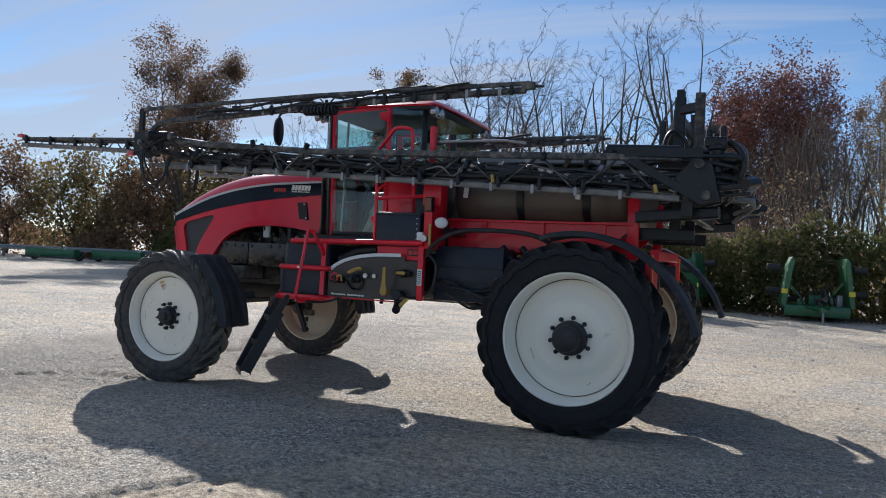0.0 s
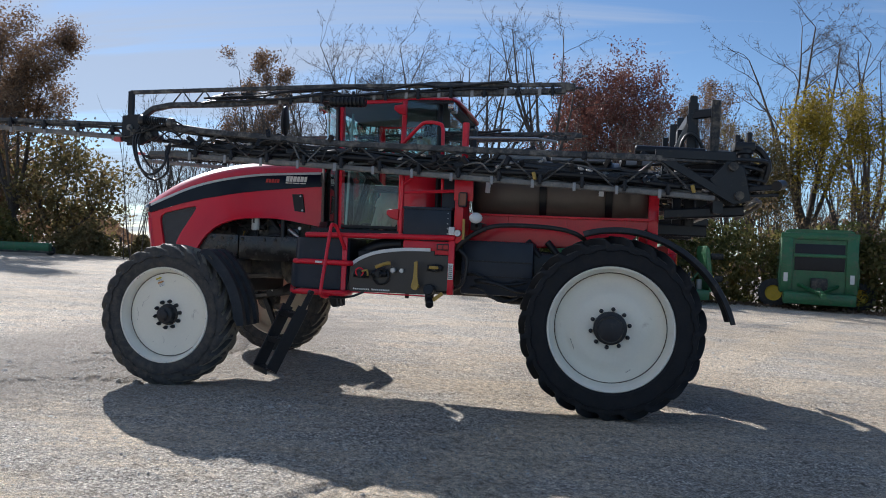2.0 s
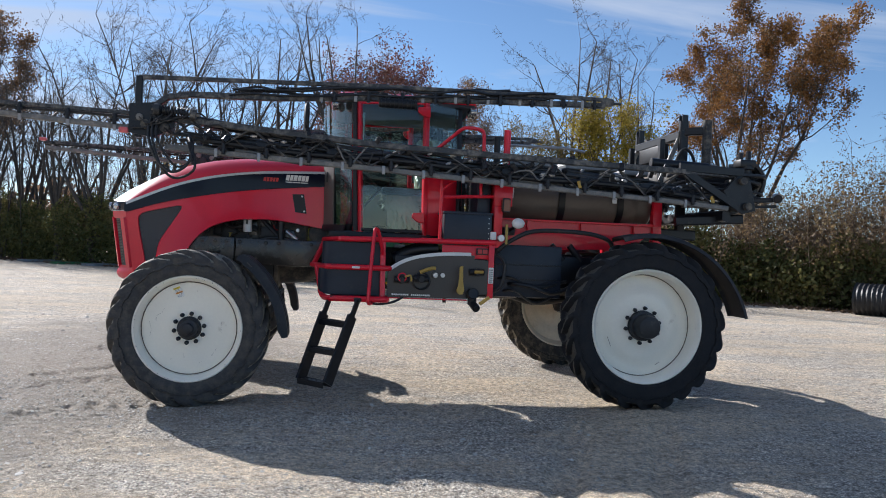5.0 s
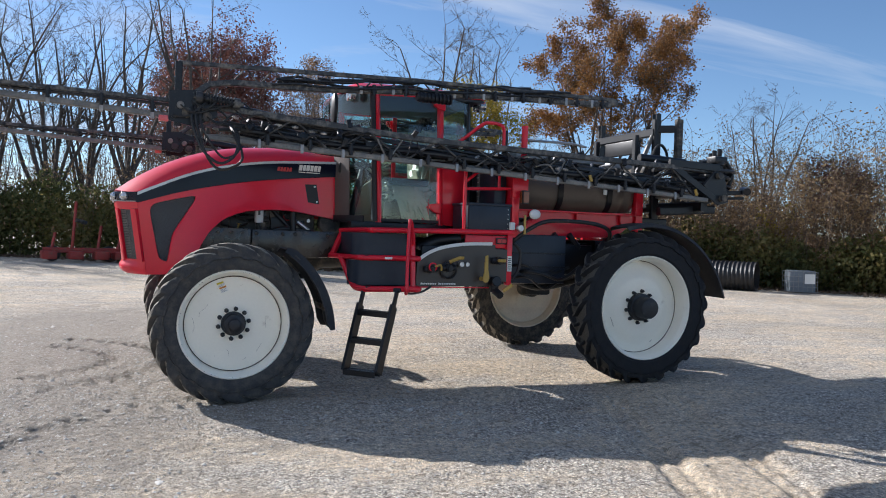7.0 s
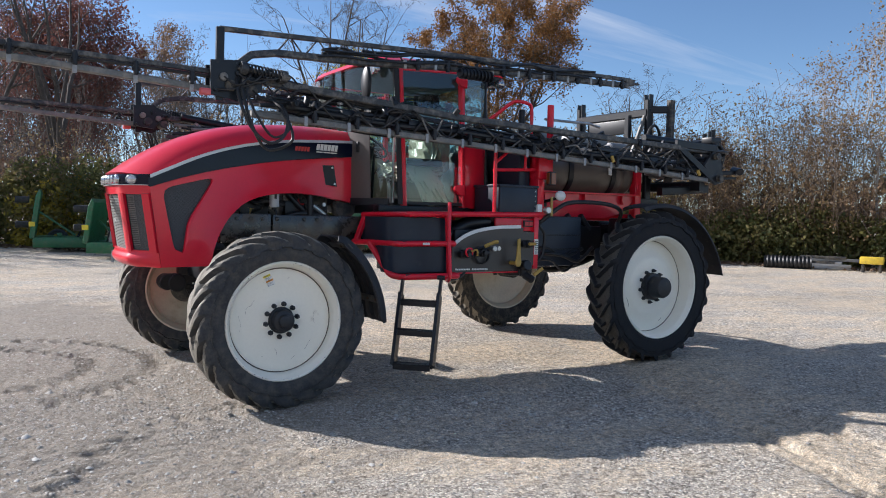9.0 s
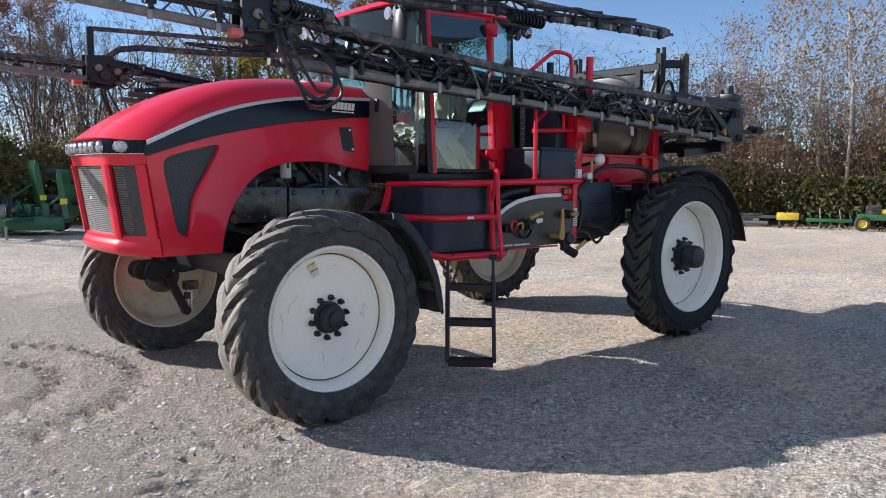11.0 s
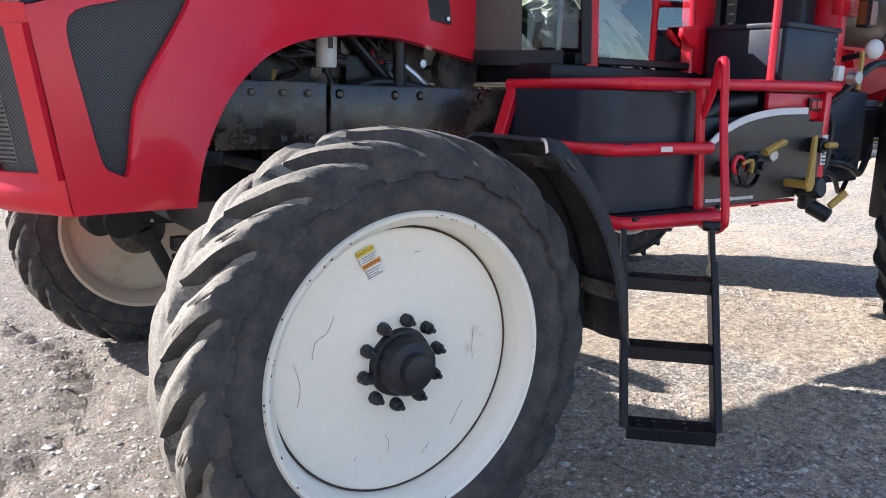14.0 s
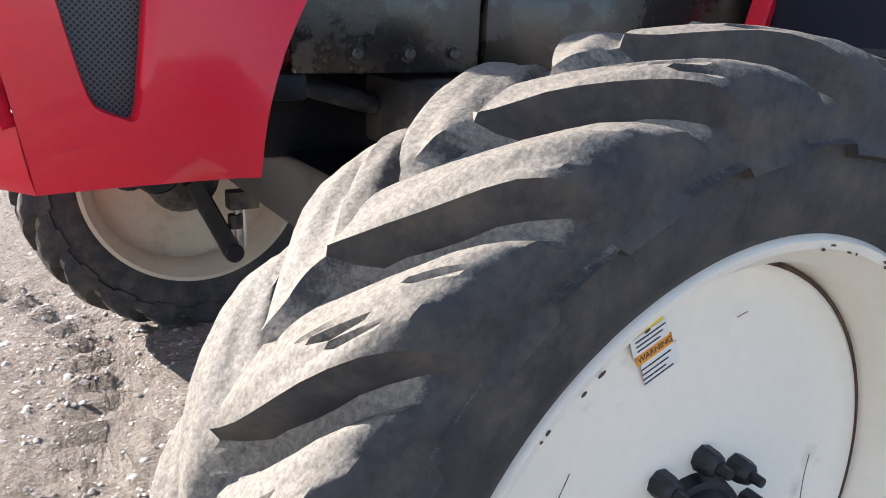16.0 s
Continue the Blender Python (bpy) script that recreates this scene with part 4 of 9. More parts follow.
# windscreen, curved from post to post
bm = bmesh.new()
rows = []
for i in range(21):
    s = -1 + 2 * i / 20
    rows.append([(1.43 - 0.30 * (1 - abs(s) ** 2.4) - 0.05 * t, C + s * (0.83 - 0.045 * t), 1.75 + 1.29 * t) for t in [k / 8 for k in range(9)]])
grid_mesh(bm, rows)
wind = sub("windscreen", bm, GLASS, None, "curved tinted windscreen")
wind.visible_shadow = False
bm = bmesh.new()
grid_mesh(bm, [[(2.62, C - 0.62 + 1.24 * i / 4, z) for i in range(5)] for z in (2.3, 2.6, 3.05)])
rear_pane = sub("rear_pane", bm, GLASS); rear_pane.visible_shadow = False
bm = bmesh.new()
box(bm, 2.60, 2.64, C - 0.66, C + 0.66, 1.66, 2.30, 0.01)
sub("cab_back", bm, PLASTIC_BLACK)
# roof
bm = bmesh.new()
rows = []
for i in range(17):
    s = -1 + 2 * i / 16
    e = 1 - abs(s) ** 6
    rows.append([(1.16 + 0.10 * (1 - e) + (2.74 - 1.16 - 0.16 * (1 - e)) * t, C + s * 0.875, 3.075 + 0.085 * (e ** 0.5) * (1 - abs(2 * t - 1) ** 8) ** 0.5) for t in [0, 0.02, 0.06, 0.15, 0.3, 0.5, 0.7, 0.85, 0.94, 0.98, 1]])
grid_mesh(bm, rows, 0.02)
roof = sub("cab_roof", bm, RED, None, "shallow red cab roof")
part("roof_liner", new_box(1.22, 2.68, C - 0.83, C + 0.83, 3.035, 3.072, 0.015), LINER, roof)
for side in (-1, 1):
    for x in (1.22, 2.66):
        for h in (0.62, 0.74) if x < 2 else (0.66, 0.80):
            bm = bmesh.new()
            d = -1 if x < 2 else 1
            lathe(bm, [(0.0, -0.03), (0.03, -0.03), (0.045, -0.02), (0.05, 0.02), (0.055, 0.035), (0.05, 0.04), (0.0, 0.043)], 18)
            bmesh.ops.transform(bm, matrix=pose(x, C + side * h, 3.0, 0, 0, 90 if d < 0 else -90), verts=bm.verts[:])
            part("work_lamp", bm, LAMP, roof, "round cab work lamp")
# inside the cab
def draped(x0, x1, y0, y1, z0, z1, seed, fold=0.018):
    """A cushion under loose sheeting: a rounded block with creases."""
    bm = bmesh.new()
    bmesh.ops.create_cube(bm, size=2.0)
    bmesh.ops.subdivide_edges(bm, edges=bm.edges[:], cuts=9, use_grid_fill=True)
    rnd_ = random.Random(seed)
    waves = [(Vector((rnd_.uniform(-1, 1), rnd_.uniform(-1, 1), rnd_.uniform(-1, 1))) * rnd_.uniform(3, 9), rnd_.uniform(0, 6)) for _ in range(8)]
    half = Vector(((x1 - x0) / 2, (y1 - y0) / 2, (z1 - z0) / 2))
    for v in bm.verts:
        u = v.co.copy()
        ball = u.normalized() * 1.25
        u = u.lerp(ball, 0.38)
        f = sum(abs((w.dot(u) + p) % 2 - 1) - 0.5 for w, p in waves) * fold
        v.co = Vector(((x0 + x1) / 2 + u.x * (half.x + f), (y0 + y1) / 2 + u.y * (half.y + f), (z0 + z1) / 2 + u.z * (half.z + f)))
    return bm


seat = sub("driver_seat", draped(1.78, 2.30, C - 0.28, C + 0.28, 1.95, 2.14, 3), SHEET, None, "driver seat under a white plastic sheet", smooth=False)
part("backrest", draped(2.18, 2.40, C - 0.27, C + 0.27, 2.04, 2.76, 4), SHEET, seat, smooth=False)
part("headrest", draped(2.22, 2.34, C - 0.14, C + 0.14, 2.72, 2.92, 6, 0.012), PLASTIC_BLACK, seat)
part("pedestal", new_box(1.86, 2.22, C - 0.2, C + 0.2, 1.675, 1.99, 0.03), PLASTIC_BLACK, seat)
console = sub("console", new_box(1.66, 1.98, C - 0.58, C - 0.30, 1.675, 1.75, 0.02), PLASTIC_BLACK, None, "side console wrapped in crumpled plastic")
def crumpled(x0, x1, y0, y1, z0, z1, seed):
    """A sheet drawn up from the sill towards the seat, creased in many directions."""
    rnd_ = random.Random(seed)
    waves = [(rnd_.uniform(-1, 1), rnd_.uniform(-1, 1), rnd_.uniform(4, 15), rnd_.uniform(0, 6)) for _ in range(9)]
    rows = []
    for i in range(45):
        u = i / 44
        row = []
        for k in range(33):
            v = k / 32
            lift = 1 - (1 - v) ** 2.2
            crease = sum(abs(((a * u + b * v) * f + p) % 2 - 1) - 0.5 for a, b, f, p in waves)
            top = z1 - 0.22 * (u - 0.62) ** 2 - 0.10 * u
            row.append((x0 + (x1 - x0) * u + 0.012 * math.sin(9 * v + 4 * u), y0 + (y1 - y0) * v + 0.050 * crease * (1 - 0.5 * v), z0 + (top - z0) * lift + 0.040 * crease))
        rows.append(row)
    bm = bmesh.new()
    grid_mesh(bm, rows)
    return bm


sheet = part("plastic_sheet", crumpled(1.80, 2.16, C - 0.66, C - 0.26, 1.70, 2.16, 5), SHEET, console, "crumpled clear-white plastic sheet", smooth=False)
part("armrest", new_box(1.75, 2.2, C - 0.46, C - 0.32, 2.1, 2.18, 0.03), PLASTIC_BLACK, console)
bm = bmesh.new()
prism(bm, [(1.50, 1.68), (2.17, 1.68), (2.17, 2.16), (2.02, 2.24), (1.86, 2.23), (1.70, 2.10), (1.50, 1.86)], C + 0.69, C + 0.73)
bmesh.ops.bevel(bm, geom=bm.edges[:], offset=0.008, segments=1, affect="EDGES")
trim = sub("side_trim", bm, BEIGE, None, "beige trim on the inside of the far cab door")
bm = bmesh.new(); bar(bm, (1.90, C + 0.66, 1.68), (1.92, C + 0.64, 2.34), 0.022, 0.03); bar(bm, (1.58, C + 0.67, 1.98), (1.80, C + 0.66, 2.24), 0.02, 0.024); bar(bm, (1.92, C + 0.65, 2.05), (2.12, C + 0.65, 2.22), 0.02, 0.024)
part("grab_bar", bm, PLASTIC_BLACK, trim, "thin black grab bars")
# mirror on its arm ahead of the windscreen
bm = bmesh.new()
lathe(bm, [(0.0, -0.035), (0.07, -0.030), (0.095, -0.015), (0.10, 0.012), (0.085, 0.020), (0.0, 0.020)], 24)
bmesh.ops.transform(bm, matrix=pose(0.94, 0.546, 2.777, 0, 0, -90) @ Matrix.Diagonal((0.8, 1.0, 1.6, 1.0)), verts=bm.verts[:])
mirror = sub("cab_mirror", bm, PLASTIC_BLACK, None, "tall black rear-view mirror ahead of the windscreen")
bm = bmesh.new(); tube(bm, [(0.92, 0.56, 2.93), (0.96, 0.62, 3.00), (1.20, 0.82, 3.03), (1.44, 0.88, 3.03)], 0.013, 8, soft=4); part("mirror_arm", bm, BLACK, mirror)
bm = bmesh.new()
tube(bm, [(1.40, C, 1.68), (1.55, C, 2.28)], 0.045, 12)
column = sub("steering_column", bm, PLASTIC_BLACK)
bm = bmesh.new()
ring = [(1.57 + 0.19 * math.cos(a) * 0.75, C + 0.19 * math.sin(a), 2.31 - 0.19 * math.cos(a) * 0.55) for a in [2 * math.pi * k / 28 for k in range(29)]]
tube(bm, ring, 0.014, 8, caps=False)
for a in (0.3, 2.4, 4.5):
    tube(bm, [(1.57, C, 2.29), (1.57 + 0.14 * math.cos(a), C + 0.19 * math.sin(a), 2.31 - 0.10 * math.cos(a))], 0.012, 6)
part("steering_wheel", bm, PLASTIC_BLACK, column)
bm = bmesh.new(); tube(bm, [(1.50, C - 0.62, 1.70), (1.52, C - 0.60, 2.95)], 0.014, 8)
mon = sub("monitor_post", bm, STEEL)
part("monitor", new_box(1.47, 1.52, C - 0.66, C - 0.42, 2.42, 2.62, 0.012), PLASTIC_BLACK, mon)

# engine bay ---------------------------------------------------------------
for side in (-1, 1):
    y = C + side * 0.59
    bm = bmesh.new()
    box(bm, -0.25, 0.225, y - 0.03, y + 0.03, 1.285, 1.555, 0.012)
    rail = sub("frame_rail", bm, CHASSIS, None, "dusty dark steel frame rail with bolts")
    part("frame_plate", new_box(0.240, 1.22, y - 0.032, y + 0.028, 1.275, 1.55, 0.012), CHASSIS, rail)
    part("frame_plate", new_box(1.30, 5.0, y + 0.0, y + 0.05, 1.27, 1.52, 0.012), BLACK, rail)
    nut = bmesh.new()
    lathe(nut, [(0.0, -0.014), (0.010, -0.014), (0.015, -0.009), (0.016, 0.0), (0.021, 0.0), (0.021, 0.004)], 8)
    me = finish("bolt", nut, CHASSIS)
    for i, (x, z) in enumerate([(-0.10, 1.51), (0.03, 1.51), (0.14, 1.51), (0.28, 1.51), (0.55, 1.51), (0.68, 1.51), (1.02, 1.51), (-0.10, 1.33), (0.03, 1.33), (0.15, 1.33)]):
        b = new("bolt", me); b.parent = rail; b.location = (x, y + side * 0.032, z)
        if side > 0:
            b.rotation_euler = (0, 0, math.pi)
block = sub("engine_block", new_box(-0.35, 0.95, C - 0.26, C + 0.26, 1.45, 2.1, 0.03), BLACK_DUSTY, None, "dark greasy engine block")
sump = sub("oil_sump", new_box(-0.30, 0.62, C - 0.24, C + 0.24, 1.06, 1.47, 0.05), BLACK_DUSTY, None, "dark greasy oil sump under the engine")
for k in range(5):
    bm = bmesh.new(); rod(bm, (-0.2 + 0.18 * k, C - 0.24, 1.40), (-0.2 + 0.18 * k, C - 0.256, 1.40), 0.013, 8); part("bolt", bm, HUB, sump)
bm = bmesh.new()
lathe(bm, [(0.0, -0.68), (0.12, -0.68), (0.15, -0.62), (0.17, -0.3), (0.21, -0.22), (0.24, 0.0), (0.24, 0.10), (0.30, 0.12), (0.30, 0.16), (0.0, 0.16)], 28)
bm.transform(pose(0.78, C, 1.30, 0, 0, -90) @ pose(0, 0, 0, 0, 0, 180))
sub("transmission", bm, BLACK_DUSTY, None, "dusty black transmission housing")
random.seed(4)
for i in range(16):
    x = -0.25 + random.random() * 1.2
    z = 1.58 + random.random() * 0.4
    w, d, h = 0.04 + random.random() * 0.10, 0.05 + random.random() * 0.12, 0.04 + random.random() * 0.12
    part("engine_part", new_box(x - w, x + w, C - 0.24 - d * 0.6, C - 0.2, z - h, z + h, 0.014), random.choice([BLACK_DUSTY, PLASTIC_BLACK, CHASSIS]), block)
for i in range(12):
    x = -0.2 + random.random() * 1.1
    z = 1.56 + random.random() * 0.3
    bm = bmesh.new()
    tube(bm, [(x, C - 0.30, z), (x + 0.1 * random.uniform(-1, 1), C - 0.36, z + 0.05), (x + 0.22 * random.uniform(-1, 1), C - 0.37, z + 0.16 * random.uniform(-0.3, 1)), (x + 0.4 * random.uniform(-1, 1), C - 0.30, z + 0.2)], random.choice([0.012, 0.018, 0.026]), 8, soft=6)
    part("engine_hose", bm, HOSE, block)
bm = bmesh.new()
tube(bm, [(0.33, 1.25, 1.86), (0.33, 1.25, 1.85), (0.33, 1.25, 1.635), (0.33, 1.25, 1.622), (0.33, 1.25, 1.618)], 0.05, 18, radii=[0.040, 0.046, 0.046, 0.042, 0.02])
fil = sub("fuel_filter", bm, PLASTIC_WHITE, None, "white canister fuel filter")
bm = bmesh.new(); rod(bm, (0.33, 1.25, 1.62), (0.33, 1.25, 1.595), 0.018); rod(bm, (0.335, 1.25, 1.60), (0.36, 1.24, 1.53), 0.012)
part("filter_drain", bm, PLASTIC_BLACK, fil)
part("print_block", new_box(0.315, 0.338, 1.202, 1.2045, 1.70, 1.75), INK, fil)
bm = bmesh.new(); tube(bm, [(0.140, 1.375, 1.605), (0.132, 1.375, 1.57), (0.118, 1.375, 1.525)], 0.011, 8, radii=[0.016, 0.014, 0.009]); tube(bm, [(0.112, 1.372, 1.607), (0.168, 1.372, 1.604)], 0.008, 8)
sub("dipstick", bm, YELLOW, None, "yellow dipstick handle")
bm = bmesh.new(); tube(bm, [(0.68, 1.22, 1.80), (0.685, 1.22, 1.65), (0.69, 1.22, 1.50)], 0.030, 12, soft=4)
sub("coolant_hose", bm, HOSE)
bm = bmesh.new(); tube(bm, [(0.47, 1.31, 1.77), (0.56, 1.30, 1.68), (0.67, 1.28, 1.57)], 0.024, 10, soft=4); sub("radiator_pipe", bm, BLACK)
bm = bmesh.new(); tube(bm, [(0.42, 1.25, 1.52), (0.56, 1.24, 1.565), (0.72, 1.24, 1.56), (0.95, 1.24, 1.525)], 0.022, 10, soft=4); sub("return_hose", bm, HOSE)
bm = bmesh.new(); tube(bm, [(0.74, 1.27, 1.645), (0.80, 1.26, 1.60), (0.86, 1.26, 1.555)], 0.022, 10, soft=3); sub("foil_wrapped_hose", bm, STEEL, None, "hose wrapped in crumpled foil")
bm = bmesh.new(); tube(bm, [(0.86, 1.26, 1.555), (0.95, 1.27, 1.51), (1.02, 1.28, 1.48)], 0.020, 10, soft=3); sub("heater_hose", bm, HOSE)
bm = bmesh.new(); tube(bm, [(0.62, 1.33, 1.72), (0.60, 1.32, 1.70), (0.62, 1.32, 1.66), (0.66, 1.32, 1.66)], 0.008, 8, soft=4); sub("red_cable", bm, RED_PRINT)
bm = bmesh.new(); lathe(bm, [(0.0, -0.02), (0.018, -0.02), (0.022, -0.008), (0.014, 0.012), (0.0, 0.02)], 14, (0.86, 1.30, 1.66)); sub("breather_cap", bm, STEEL)
bm = bmesh.new(); lathe(bm, [(0.0, -0.05), (0.11, -0.05), (0.125, -0.03), (0.125, 0.03), (0.11, 0.05), (0.0, 0.05)], 26, (1.10, C - 0.30, 1.64))
sub("air_duct", bm, BLACK_DUSTY)

# axles --------------------------------------------------------------------
bm = bmesh.new()
box(bm, -0.16, 0.10, C - 1.05, C + 1.05, 0.86, 1.06, 0.03)
axle = sub("front_axle", bm, BLACK, None, "black front axle beam")
part("axle_pivot", new_box(-0.25, 0.2, C - 0.3, C + 0.3, 1.04, 1.30, 0.03), BLACK, axle)
for side in (-1, 1):
    def P(x, h, z):
        return (x, C + side * h, z)
    bm = bmesh.new()
    for p0, p1 in (((-0.40, 0.97, 0.825), (0.03, 0.97, 0.815)), ((0.02, 0.97, 0.815), (0.20, 0.92, 0.85)), ((0.19, 0.925, 0.848), (0.42, 0.70, 0.93))):
        bar(bm, P(*p0), P(*p1), 0.12, 0.12, bevel=0.012)
    beam = part("swing_beam", bm, BLACK, axle, "bent black steel beam behind the wheel")
    bm = bmesh.new(); rod(bm, P(-0.37, 0.88, 0.80), P(-0.37, 1.05, 0.80), 0.085, 20, 0.010); rod(bm, P(-0.27, 0.87, 0.79), P(-0.27, 1.04, 0.79), 0.095, 20, 0.010); part("pivot_boss", bm, BLACK, beam)
    for dx, dz in ((-0.20, 0.03), (-0.10, -0.03), (0.0, 0.03), (-0.27, -0.07)):
        bm = bmesh.new(); rod(bm, P(dx, 0.905, 0.81 + dz), P(dx, 0.895, 0.81 + dz), 0.010, 8); part("bolt", bm, STEEL, beam)
    bm = bmesh.new(); lathe(bm, [(0.0, -0.06), (0.09, -0.06), (0.14, -0.045), (0.155, 0.0), (0.155, 0.05), (0.10, 0.07), (0.0, 0.07)], 26, P(-0.13, 1.09, 0.715)); part("brake_drum", bm, BLACK_DUSTY, axle)
    ya, yb = sorted((C + side * 0.90, C + side * 1.04))
    part("top_bracket", new_box(-0.25, 0.02, ya, yb, 0.87, 0.99, 0.02), BLACK, axle)
    bm = bmesh.new(); bar(bm, P(-0.12, 0.97, 0.72), P(0.03, 0.965, 0.40), 0.055, 0.075); rod(bm, P(0.035, 0.93, 0.395), P(0.035, 1.0, 0.395), 0.042, 14, 0.006); part("drop_arm", bm, BLACK, axle)
    ya, yb = sorted((C + side * 0.93, C + side * 1.01))
    part("strut_cap", new_box(0.02, 0.15, ya, yb, 0.585, 0.665, 0.010), BLACK_DUSTY, axle)
    for dx in (0.058, 0.090):
        bm = bmesh.new(); rod(bm, P(dx, 0.97, 0.59), P(dx + 0.002, 0.97, 0.41), 0.011, 8); part("strut_rod", bm, STEEL, axle)
    bm = bmesh.new(); tube(bm, [P(0.05, 0.97, 0.56), P(0.05, 0.97, 0.50)], 0.03, 12); part("strut_sleeve", bm, BLACK_DUSTY, axle)
    # steering link under the frame rail
    bm = bmesh.new(); rod(bm, P(-0.22, 0.455, 1.262), P(0.02, 0.47, 1.195), 0.026, 12, 0.004); rod(bm, P(0.0, 0.47, 1.20), P(0.30, 0.56, 1.09), 0.016, 10); rod(bm, P(0.10, 0.50, 1.165), P(0.16, 0.52, 1.143), 0.024, 10, 0.004)
    link = part("steering_link", bm, BLACK_DUSTY, axle, "dusty steering link rod")
    ya, yb = sorted((C + side * 0.43, C + side * 0.58))
    part("link_bracket", new_box(-0.36, -0.20, ya, yb, 1.225, 1.285, 0.008), BLACK, link)
    part("link_bracket", new_box(0.02, 0.30, *sorted((C + side * 0.40, C + side * 0.75)), 1.10, 1.27, 0.02), BLACK_DUSTY, link)
rear_axle = sub("rear_axle", new_box(4.22, 4.55, C - 0.75, C + 0.75, 1.28, 1.56, 0.03), BLACK, None, "black rear axle with drop boxes")
for side in (-1, 1):
    def P(x, h, z):
        return (x, C + side * h, z)
    ya, yb = sorted((C + side * 0.92, C + side * 1.12))
    part("drop_box", new_box(4.20, 4.58, ya, yb, 0.76, 1.60, 0.04), BLACK, rear_axle)
    ya, yb = sorted((C + side * 0.7, C + side * 0.95))
    part("axle_tube", new_box(4.25, 4.52, ya, yb, 1.30, 1.52, 0.03), BLACK, rear_axle)
    bm = bmesh.new(); tube(bm, [P(4.386, 1.10, 0.838), P(4.386, 1.36, 0.838)], 0.12, 18); part("axle_hub", bm, BLACK_DUSTY, rear_axle)
    ya, yb = sorted((C + side * 0.62, C + side * 0.98))
    part("axle_guard", new_box(3.12, 4.05, ya, yb, 1.16, 1.50, 0.02), BLACK, rear_axle)
    bm = bmesh.new(); bar(bm, P(3.50, 1.04, 1.12), P(3.50, 1.04, 1.60), 0.07, 0.04); part("support_plate", bm, BLACK, rear_axle)
    for z in (1.17, 1.56):
        bm = bmesh.new(); rod(bm, P(3.50, 1.06, z), P(3.50, 1.075, z), 0.014, 10); part("bolt", bm, STEEL, rear_axle)
bm = bmesh.new(); box(bm, 1.9, 4.3, C - 0.18, C + 0.18, 0.98, 1.28, 0.04); sub("gearbox", bm, BLACK_DUSTY)
bm = bmesh.new(); tube(bm, [(3.0, 0.75, 1.12), (3.4, 0.80, 1.0), (3.9, 0.82, 1.08), (4.25, 0.85, 1.2)], 0.035, 10, soft=6); sub("drain_hose", bm, HOSE)

# boarding steps, handrails, valve panel -------------------------------------
PY = 0.35                                   # outer face of the steps
steps = sub("boarding_steps", new_box(1.34, 1.74, PY + 0.12, 1.05, 1.03, 1.56, 0.01), TOOLBOX, None, "red tubular boarding steps with black risers")


def plate(pts, thick, material, name="riser"):
    """An upright plate that follows points in plan, from z0 to z1."""
    bm = bmesh.new()
    grid_mesh(bm, [[(x, y, z0), (x, y, (z0 + z1) / 2), (x, y, z1)] for x, y, z0, z1 in pts], thick)
    return part(name, bm, material, steps)


for z0, z1, grow_ in ((1.335, 1.555, 0.0), (1.04, 1.285, 0.03)):
    turn_ = [(1.295 - 0.13 * math.sin(a) - grow_, PY + 0.195 - grow_ - 0.13 * math.cos(a)) for a in [math.pi / 2 * (1 - k / 7) for k in range(8)]]
    first = (1.16, 0.99, z0, z1) if grow_ == 0 else (1.150, 0.66, 1.235, z1)
    plate([first] + [(x, y, z0, z1) for x, y in turn_] + [(1.77, PY + 0.06 - grow_, z0, z1)], 0.02, TOOLBOX)
part("tread", new_box(1.24, 1.80, PY - 0.02, 0.98, 1.318, 1.335, 0.004), BLACK, steps)
part("tread", new_box(1.24, 1.80, PY - 0.10, 0.66, 1.018, 1.034, 0.004), BLACK, steps)
part("tread", new_box(1.34, 2.85, PY + 0.02, C - 0.80, 1.575, 1.598, 0.004), BLACK, steps)
for pts, r in (([(1.15, 0.99, 1.572), (1.215, 0.75, 1.578), (1.305, 0.42, 1.584), (1.33, 0.375, 1.586), (1.37, PY, 1.587), (1.9, PY, 1.597), (2.4, PY - 0.01, 1.606), (2.86, PY - 0.02, 1.612)], 0.027),
               ([(1.04, 0.97, 1.305), (1.10, 0.75, 1.307), (1.185, 0.42, 1.309), (1.20, 0.375, 1.310), (1.24, 0.35, 1.310), (1.50, 0.335, 1.312), (1.74, 0.31, 1.312), (1.79, 0.315, 1.312), (1.81, 0.36, 1.312), (1.81, 0.45, 1.312)], 0.028),
               ([(1.095, 0.72, 1.300), (1.115, 0.63, 1.215), (1.145, 0.50, 1.085), (1.165, 0.42, 1.025), (1.20, 0.34, 1.007), (1.26, 0.275, 1.007), (1.50, 0.235, 1.010), (1.70, 0.205, 1.012), (1.76, 0.21, 1.012), (1.785, 0.25, 1.012), (1.79, 0.40, 1.012)], 0.030)):
    bm = bmesh.new(); tube(bm, pts, r, 12, soft=4); part("tread_rail", bm, RED_FRAME, steps, "red tubular edge of a step")
bm = bmesh.new(); bar(bm, (1.165, 0.96, 1.57), (1.05, 0.93, 1.305), 0.06, 0.045); part("upright", bm, RED_FRAME, steps)
bm = bmesh.new(); bar(bm, (1.735, PY - 0.0, 1.60), (1.745, PY - 0.04, 1.02), 0.05, 0.03); part("upright", bm, RED_FRAME, steps)
bm = bmesh.new()
